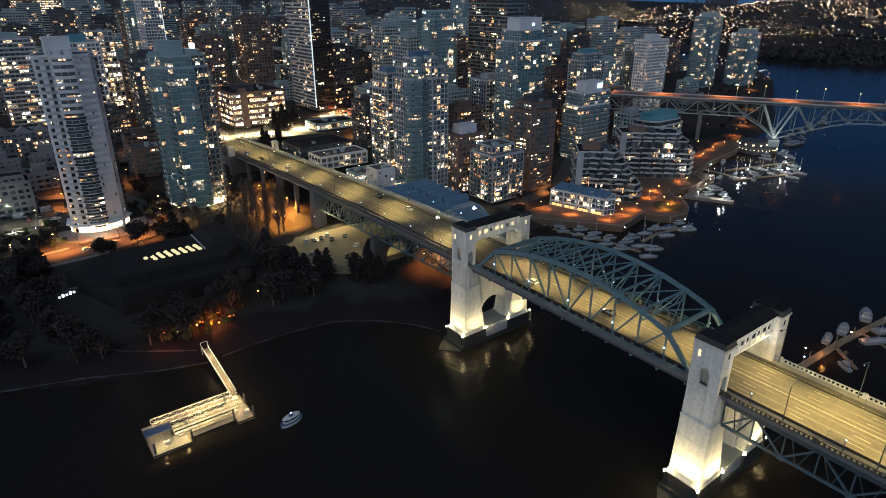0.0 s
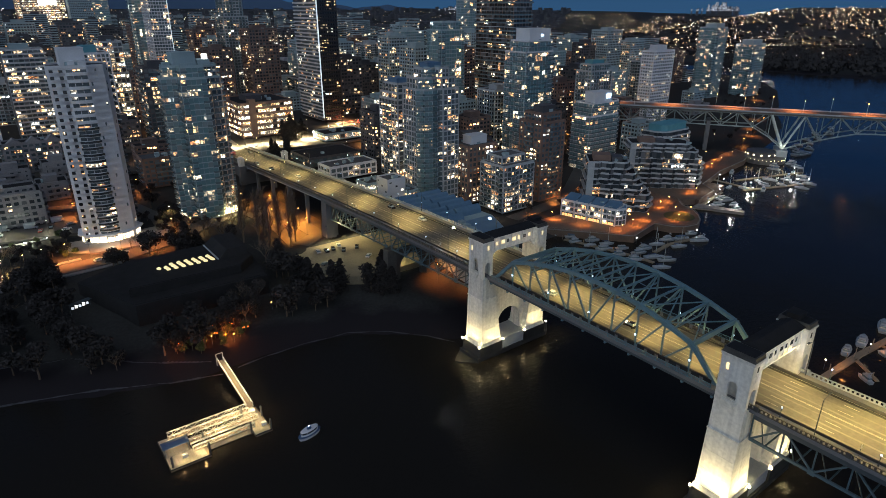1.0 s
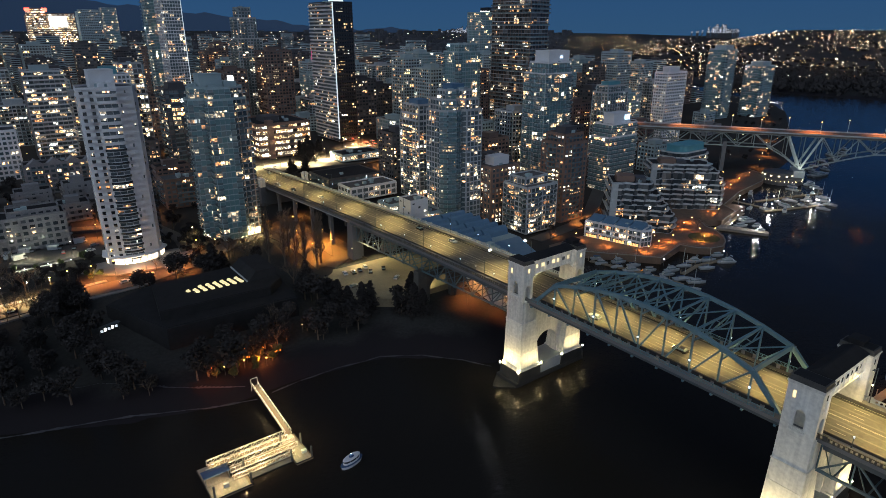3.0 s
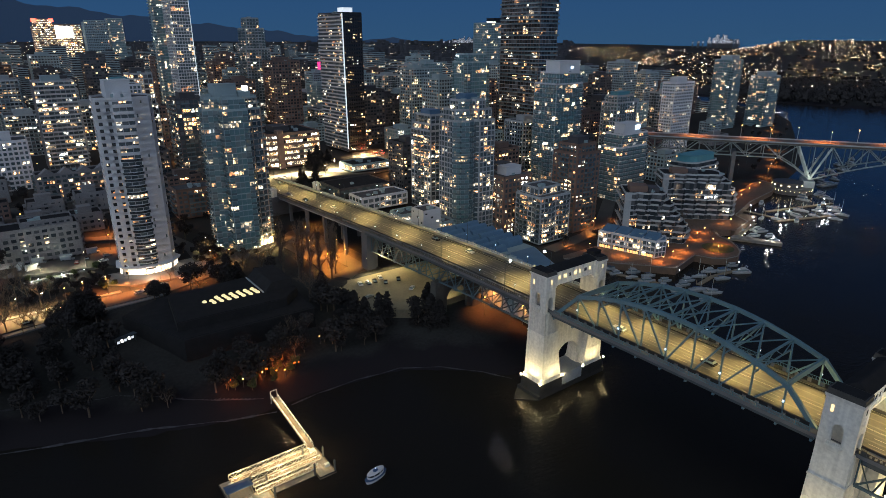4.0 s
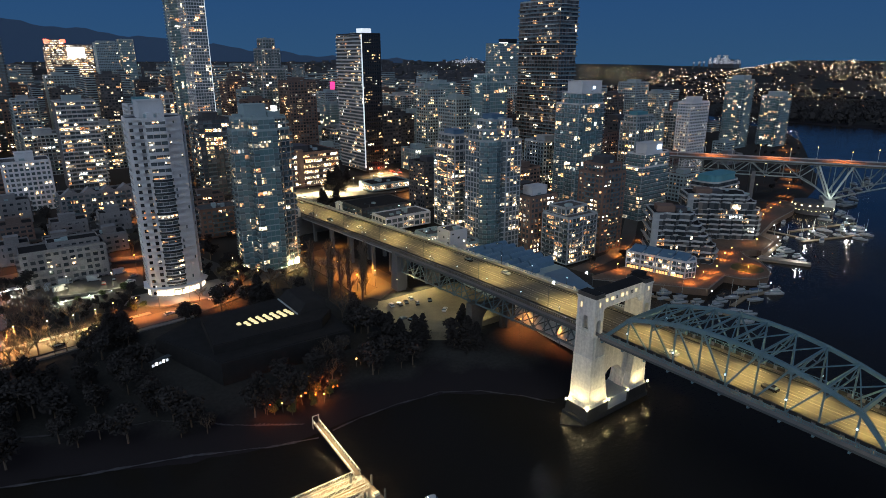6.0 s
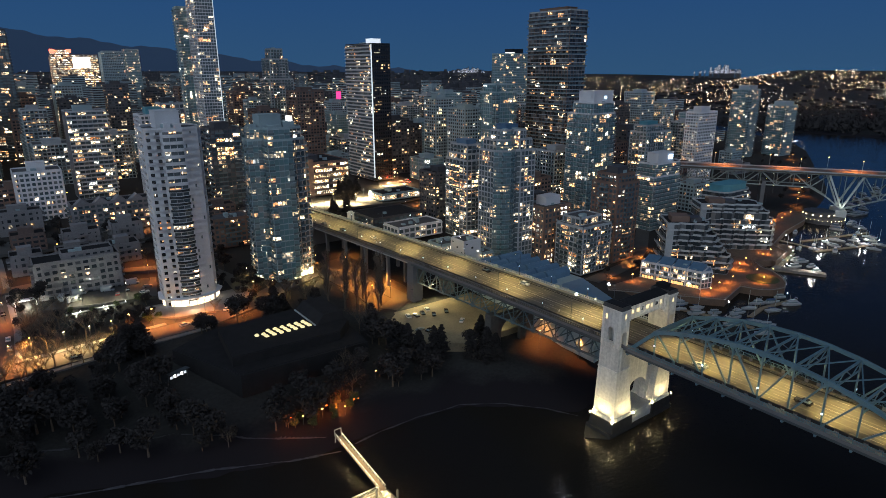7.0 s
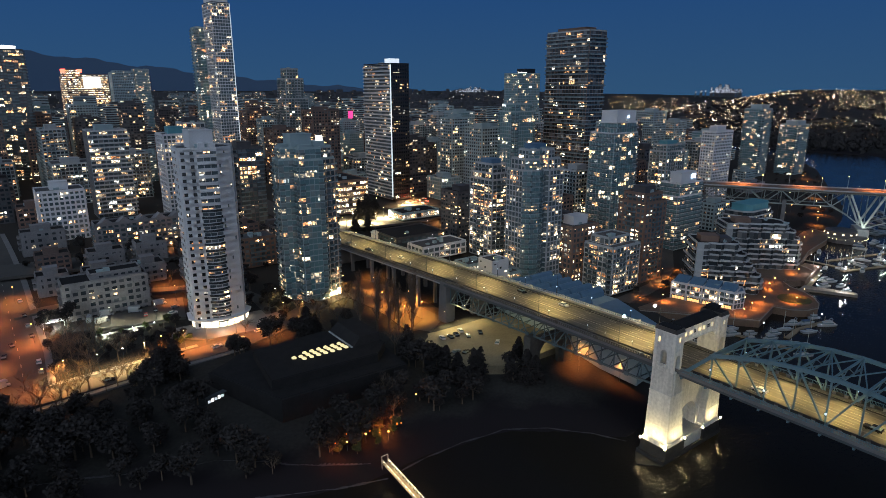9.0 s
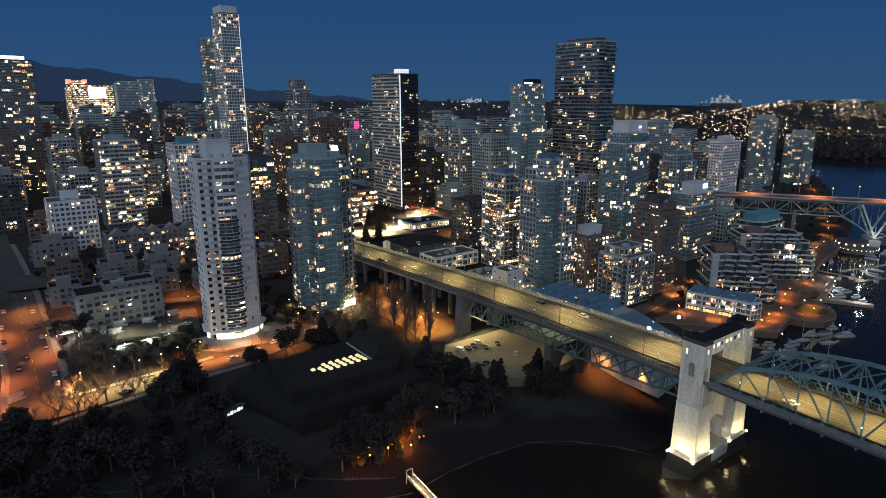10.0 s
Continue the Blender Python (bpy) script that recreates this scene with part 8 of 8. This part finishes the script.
for x, y, s in ((57, 282, 1.1), (62, 284, 0.9), (121, 215, 0.95), (101, 216, 0.72), (90, 224, 0.9), (86, 246, 0.85), (2, 282, 1.0), (-4, 279, 0.8), (-1, 283, 0.8), (198, 462, 1.0), (180, 450, 1.0), (186, 455, 1.1), (246, 414, 1.2), (252, 408, 1.0)):
    plant(CON, x, y, s)
for x, y in ((-43, 288), (-34, 286), (-22, 283), (-52, 280), (-25, 300), (-38, 275), (-15, 292), (-8, 285), (64, 298), (72, 300), (80, 306), (60, 312), (68, 318), (88, 312), (96, 318), (84, 322), (37, 303), (76, 290), (-30, 340), (-36, 352), (-40, 372), (-33, 310), (104, 345), (108, 352), (96, 350), (108, 300), (300, 208), (306, 210), (312, 196), (230, 236), (238, 244), (330, 226)):
    plant(BAR, x, y, 1.0, 3.7 if x > 220 else None)
for x, y, sc in ((-2, 286, 1.0), (-9, 281, 1.0), (-16, 275, 0.6), (-24, 271, 0.6), (-31, 274, 0.6), (-47, 271, 0.7), (-55, 275, 0.7), (-4, 306, 0.5), (3, 309, 0.5), (-18, 310, 0.5), (-26, 313, 0.5), (-32, 318, 0.6), (-25, 320, 0.6), (-16, 316, 0.6), (-8, 312, 0.5), (4, 314, 0.5), (57, 308.5, 0.6), (62, 316, 0.7)):
    plant(BRO, x, y, sc)
for x, y, sc in ((64, 322, 0.6), (58, 324, 0.55), (62, 330, 0.7), (68, 326, 0.5), (56, 334, 0.6), (66, 334, 0.7), (60, 340, 0.8), (52, 338, 0.5), (70, 318, 0.5), (76, 316, 0.55), (82, 315, 0.5), (56, 318, 0.45), (98, 322, 0.5), (102, 326, 0.6), (52, 300, 0.5), (64, 293, 0.7), (72, 286, 0.8), (80, 288, 0.7)):
    plant(BRO, x, y, sc)
for x, y, sc in ((-42.5, 281, 1.5), (-36, 284, 1.3), (-21, 289, 1.2), (-27, 286, 1.5), (-14, 287, 1.3), (-32, 282, 1.4), (-38, 279, 1.6), (-18, 284, 1.2), (-50, 283, 1.3), (40, 309, 0.8), (70, 300, 1.2), (78, 296, 1.1), (84, 300, 1.2), (92, 304, 1.1), (74, 308, 1.0), (66, 310, 1.0), (100, 308, 1.1)):
    plant(BAR, x, y, sc)
for x, y, sc in ((114, 203, 1.0), (117.5, 201.5, 0.8), (110, 208, 0.7), (96, 214, 0.9), (92, 219, 1.0), (183, 447, 1.0), (178, 452, 0.9), (188, 452, 1.0), (160, 424, 0.6), (154, 416, 0.8), (166, 418, 0.8), (250, 404, 1.5), (244, 410, 1.4)):
    plant(CON, x, y, sc)
for x, y in ((-33, 292), (-30, 284), (-44, 282), (-36, 300), (-46, 300), (-31, 318), (-33, 330), (-28, 345), (-62, 300), (-64, 318), (-62, 336), (-34, 362), (-36, 380)):
    plant(BAR, x, y, 1.0)
for x, y in ((-60, 300), (-66, 290), (-62, 312), (-35, 306), (-33, 322), (-36, 334), (-64, 330), (-66, 345), (-34, 350)):
    plant(BRO, x, y, 0.6)
for x, y in ((-33, 312), (-29, 320), (-26, 314), (-22, 322), (-18, 313), (-31, 328), (-24, 306), (-14, 306), (-28, 304), (-19, 330), (-10, 312)):
    plant(BAR, x, y, 1.35)
for x, y in ((-6, 318), (0, 316), (4, 320), (-12, 322), (6, 313), (-2, 324)):
    plant(BRO, x, y, 0.55)
for x, y in ((48, 207), (52, 206), (45, 209), (38, 210), (34, 209), (41, 211), (55, 208), (31, 207)):
    plant(BAR, x, y, 0.55)
for x, y in ((83, 281), (88, 274), (92, 270), (96, 268), (99, 262), (104, 268), (107, 276), (101, 280), (95, 285)):
    plant(POP, x, y, 1.0)
for k in range(430):
    x, y = rt.uniform(-120, 114), rt.uniform(203, 300)
    if (5 < x < 80 and 222 < y < 283) or (90 < x < 152 and 208 < y < 264) or y < 205 + max(0, 20 - x) * 0.35:
        continue
    if abs(y - (296 + (x - 22) * 0.08)) < 9 or y > 286 or (x > 76 and y > 248) or (-66 < x < -14 and y > 276):
        continue
    plant(BRO if rt.random() < 0.88 else BAR, x, y, rt.uniform(0.75, 1.5))
for x, y in ((12, 312), (9, 318), (54, 322), (58, 330), (60, 336), (50, 345), (46, 350), (66, 345), (66, 352), (100, 364), (104, 372), (-20, 400), (-8, 404), (10, 406), (24, 398), (34, 410), (48, 420), (30, 428), (-30, 430), (-10, 432), (55, 405), (160, 330), (172, 330), (150, 392), (155, 410), (160, 420), (205, 318), (212, 320), (206, 308), (226, 300), (240, 244), (262, 240), (315, 240), (322, 248), (245, 262), (300, 246), (380, 240), (440, 262), (420, 268)):
    plant(BRO, x, y, rt.uniform(0.5, 0.9))
for k in range(150):
    x, y = rt.uniform(-60, 118), rt.uniform(330, 470)
    if any(a - 3 < x < c + 3 and b - 3 < y < d + 3 for a, b, c, d in KEEP) or (-58 < x < -38) or (-26 < x < 26 and 336 < y < 376) or (x > 112):
        continue
    plant(BRO if rt.random() < 0.7 else BAR, x, y, rt.uniform(0.6, 1.1))
for x, y in ((33, 206), (36, 209), (40, 207), (44, 210), (47, 206), (50, 209), (53, 205), (56, 208), (38, 203), (46, 203), (11, 309), (15, 312), (10, 314), (-16, 337), (-8, 334), (2, 335), (12, 336)):
    plant(SHR, x, y, 1.0)
for x, y in ((8, 332), (-4, 330), (-10, 328), (-17, 333), (2, 328), (14, 332), (-1, 333), (-7, 331)):
    plant(BRO, x, y, 0.32)
for k in range(60):
    x, y = rt.uniform(470, 800), rt.uniform(262, 420)
    if ground_z(x, y) > 2.5 and not any(a - 4 < x < c + 4 and b - 4 < y < d + 4 for a, b, c, d in KEEP):
        plant(BRO if rt.random() < 0.75 else BAR, x, y, rt.uniform(0.5, 0.9))
for s in CON + BAR + POP + BRO + SHR:
    for o in (*s.children_recursive, s):
        bpy.data.objects.remove(o)
# dark woods on the far bank
wood = Acc()
rw = random.Random(8)
for k in range(2600):
    x, y = rw.uniform(1190, 1650), rw.uniform(150, 760)
    g = ground_z(x, y)
    if g < 1 or g > 14:
        continue
    for m in range(3):
        c = Vector((x + rw.uniform(-5, 5), y + rw.uniform(-5, 5), g + rw.uniform(2, 13)))
        s = rw.uniform(3, 6)
        a = Vector((rw.gauss(0, 1), rw.gauss(0, 1), rw.gauss(0, 1))).normalized() * s
        b = a.orthogonal().normalized() * s * 0.8
        wood.quad(tuple(c - a), tuple(c - b), tuple(c + a), tuple(c + b))
tagged(part("far_woods", wood, LEAF), "dark wooded park on the far bank", "trees", "", "stuff")


# ---- street lamps and their light ----
# lamps on the piers over the gravel lot
for lx_, ly_, lz_, pw in ((118.0, 262.4, 15.5, 12000), (131, 263.4, 15.0, 11000), (131, 212.0, 17.0, 6000)):
    f = thing("wall_lamp", (lx_, ly_, lz_), "bright wall lamp on the bridge pier", "lamp", "pier lamps")
    g = Acc()
    g.cube(-0.3, -0.3, -0.15, 0.3, 0.6, 0.15)
    part("housing", g, STEEL_D, f)
    g = Acc()
    g.cube(-0.25, -0.25, -0.2, 0.25, 0.25, -0.15)
    part("lens", g, E_WARM, f)
    lamp("lot_light", (lx_, ly_ - 0.8, lz_ - 0.5), pw, (1.0, 0.80, 0.36), 0.4, (lx_ - 4, 238, 8), 165)

def street_lamp(x, y, e=E_ORANGE, h=8.0, power=0, colour=SODIUM):
    """A lamp on a pole whose hood keeps the light on the street."""
    z = ground_z(x, y)
    t = thing("street_lamp", (x, y, z), "street lamp on a steel pole", "street lamp", "street lamps")
    a = Acc()
    a.rod((0, 0, 0), (0, 0, h), 0.1, 5, 0.06)
    post = part("post", a, STEEL_D, t)
    g = Acc()
    g.ball((0, 0, h + 0.2), 0.3, 6, squash=0.6)
    part("lamp_head", g, e, post)
    if power:
        street("street_light", (x, y, z + h - 0.4), power * ((16.0 if y > 420 and 100 < x < 262 else 10.5) if power > 4100 else 6.0), colour, cone=152 if power > 4100 or x < -37 else 128)


for x, y, e, pw, col in (
        (2, 302, E_ORANGE, 3900, AVENUE), (20, 303.5, E_ORANGE, 4100, AVENUE), (46, 296, E_ORANGE, 4000, AVENUE), (66, 306, E_ORANGE, 1500, (1.0, 0.5, 0.15)), (90, 318, E_WARM, 2600, (1.0, 0.62, 0.2)),
        (-40, 296, E_ORANGE, 3200, (1.0, 0.22, 0.04)), (-40, 345, E_ORANGE, 3600, (1.0, 0.22, 0.04)), (-44, 395, E_ORANGE, 2600, (1.0, 0.3, 0.06)), (-22, 297, E_WARM, 4000, (1.0, 0.62, 0.24)), (-33, 299, E_ORANGE, 4200, (1.0, 0.5, 0.15)),
        (-10, 347, E_WARM, 1500, (1.0, 0.85, 0.5)), (8, 341, E_WARM, 1300, (1.0, 0.85, 0.5)), (22, 362, E_ORANGE, 2600, AVENUE), (24, 384, E_ORANGE, 3200, AVENUE), (0, 388, E_ORANGE, 2800, AVENUE), (44, 398, E_ORANGE, 2600, AVENUE), (-22, 388, E_ORANGE, 2600, AVENUE), (58, 384, E_ORANGE, 2200, AVENUE), (-12, 412, E_ORANGE, 2200, AVENUE), (30, 434, E_ORANGE, 2400, AVENUE),
        (113, 274, E_ORANGE, 3000, (1.0, 0.42, 0.06)), (103, 274, E_ORANGE, 3600, (1.0, 0.36, 0.05)), (116, 290, E_ORANGE, 4200, (1.0, 0.36, 0.05)), (104, 296, E_ORANGE, 3600, (1.0, 0.34, 0.05)), (112, 318, E_ORANGE, 3600, (1.0, 0.34, 0.05)), (100, 330, E_ORANGE, 2600, (1.0, 0.34, 0.05)), (124, 340, E_ORANGE, 2600, (1.0, 0.34, 0.05)), 
        (146, 204, E_ORANGE, 2600, (1.0, 0.30, 0.06)), (148, 184, E_ORANGE, 1400, (1.0, 0.30, 0.06)), (138, 197, E_ORANGE, 1400, (1.0, 0.28, 0.06)),
        (11, 302.5, E_ORANGE, 4000, AVENUE), (33, 303.5, E_ORANGE, 4000, AVENUE), (58, 310, E_ORANGE, 1200, AVENUE), (-13, 298, E_WARM, 4100, (1.0, 0.62, 0.24)), (-5, 299, E_ORANGE, 4000, (1.0, 0.56, 0.2)), (-56, 322, E_ORANGE, 2800, (1.0, 0.22, 0.04)), (-56, 372, E_ORANGE, 3200, (1.0, 0.22, 0.04)), (-58, 296, E_ORANGE, 3200, (1.0, 0.26, 0.05)), (130, 440, E_WARM, 13000, (1.0, 0.78, 0.40)), (166, 440, E_WARM, 13000, (1.0, 0.76, 0.38)), (196, 446, E_WARM, 12000, (1.0, 0.76, 0.38)), (240, 470, E_WARM, 13000, (1.0, 0.70, 0.32)), (250, 482, E_WARM, 6000, (1.0, 0.5, 0.2)), (126, 455, E_WARM, 7000, (1.0, 0.80, 0.45)), (110, 440, E_WARM, 7200, (1.0, 0.78, 0.42)), (150, 442, E_WARM, 5200, (1.0, 0.78, 0.42)), (180, 430, E_WARM, 4200, (1.0, 0.75, 0.38)), (215, 448, E_WARM, 4200, (1.0, 0.78, 0.42)), (228, 476, E_WARM, 3200, (1.0, 0.6, 0.25)), (255, 496, E_ORANGE, 2800, SODIUM), (118, 470, E_WARM, 2600, WARM), (146, 500, E_WARM, 2200, WARM), (270, 448, E_ORANGE, 2600, SODIUM),
        (190, 372, E_WHITE, 900, COOL), (205, 400, E_WHITE, 700, COOL), (262, 300, E_ORANGE, 1500, SODIUM), (282, 274, E_ORANGE, 1800, SODIUM), (270, 248, E_ORANGE, 1600, SODIUM), (210, 246, E_WARM, 700, WARM), (62, 330, E_WARM, 900, (1.0, 0.8, 0.3)), (70, 338, E_WARM, 0, WARM),
        (50, 203, E_ORANGE, 0, (1.0, 0.28, 0.05)), (36, 206, E_ORANGE, 0, (1.0, 0.28, 0.05)), (43, 206, E_ORANGE, 0, (1.0, 0.28, 0.05)), (70, 216, E_ORANGE, 0, (1.0, 0.3, 0.06))):
    street_lamp(x, y, e, 8.5 if pw > 400 else 3.2, pw, col)
for k in range(70):
    x, y = rt.uniform(-60, 560), rt.uniform(370, 760)
    if ground_z(x, y) > 4 and not any(a - 2 < x < c + 2 and b - 2 < y < d + 2 for a, b, c, d in KEEP):
        street_lamp(x, y, rt.choice((E_ORANGE, E_WARM, E_ORANGE)), 6.0)
# added glowing balls that imitate lit leaf clusters by the beach restaurant
rl = random.Random(17)
for k in range(16):
    x, y = rl.uniform(31, 57), rl.uniform(202, 212)
    z = ground_z(x, y) + rl.uniform(2.4, 5.2)
    t = thing("lantern", (x, y, z), "small glowing orange ball added to imitate lit leaves", "lantern", "tree lanterns")
    g = Acc()
    g.ball((0, 0, 0), rl.uniform(0.12, 0.3), 6)
    part("shade", g, E_EMBER, t)
    g = Acc()
    g.rod((0, 0, 0.1), (0, 0, 0.9), 0.015, 4)
    part("cord", g, STEEL_D, t)
# small garden lamps among the shrubs
for x, y, pw, col in ((48, 204.5, 2300, (1.0, 0.23, 0.035)), (36, 206, 1400, (1.0, 0.23, 0.035)), (42, 208, 1300, (1.0, 0.22, 0.035)), (54, 209, 2000, (1.0, 0.20, 0.035)), (31, 204, 700, (1.0, 0.2, 0.035)), (13, 309, 1800, (1.0, 0.62, 0.2))):
    lamp("garden_light", (x, y, ground_z(x, y) + 3.4), pw, col, 0.2)
# lamps of the gardens under the second bridge
for x, y, pw in ((512, 262, 2600), (536, 272, 0), (560, 280, 3200), (548, 300, 0), (590, 296, 2600), (620, 300, 0), (640, 318, 3000), (668, 330, 0), (700, 352, 3200), (610, 330, 0), (575, 320, 0), (505, 285, 0), (735, 372, 0), (760, 380, 2600)):
    street_lamp(x, y, rt.choice((E_ORANGE, E_WARM, E_ORANGE)), 7.0, pw, (1.0, 0.30, 0.06))
# street light in the canyons between the towers
for x, y, c in ((48, 436, SODIUM), (80, 438, SODIUM), (20, 470, SODIUM), (78, 480, (1.0, 0.5, 0.18)), (-10, 520, SODIUM), (108, 520, SODIUM), (230, 410, SODIUM), (262, 425, SODIUM), (290, 400, (1.0, 0.5, 0.18)), (330, 365, SODIUM), (345, 440, SODIUM), (375, 350, SODIUM), (420, 372, SODIUM), (300, 480, SODIUM)):
    street_lamp(x, y, E_ORANGE, 8.0, 5200, c)
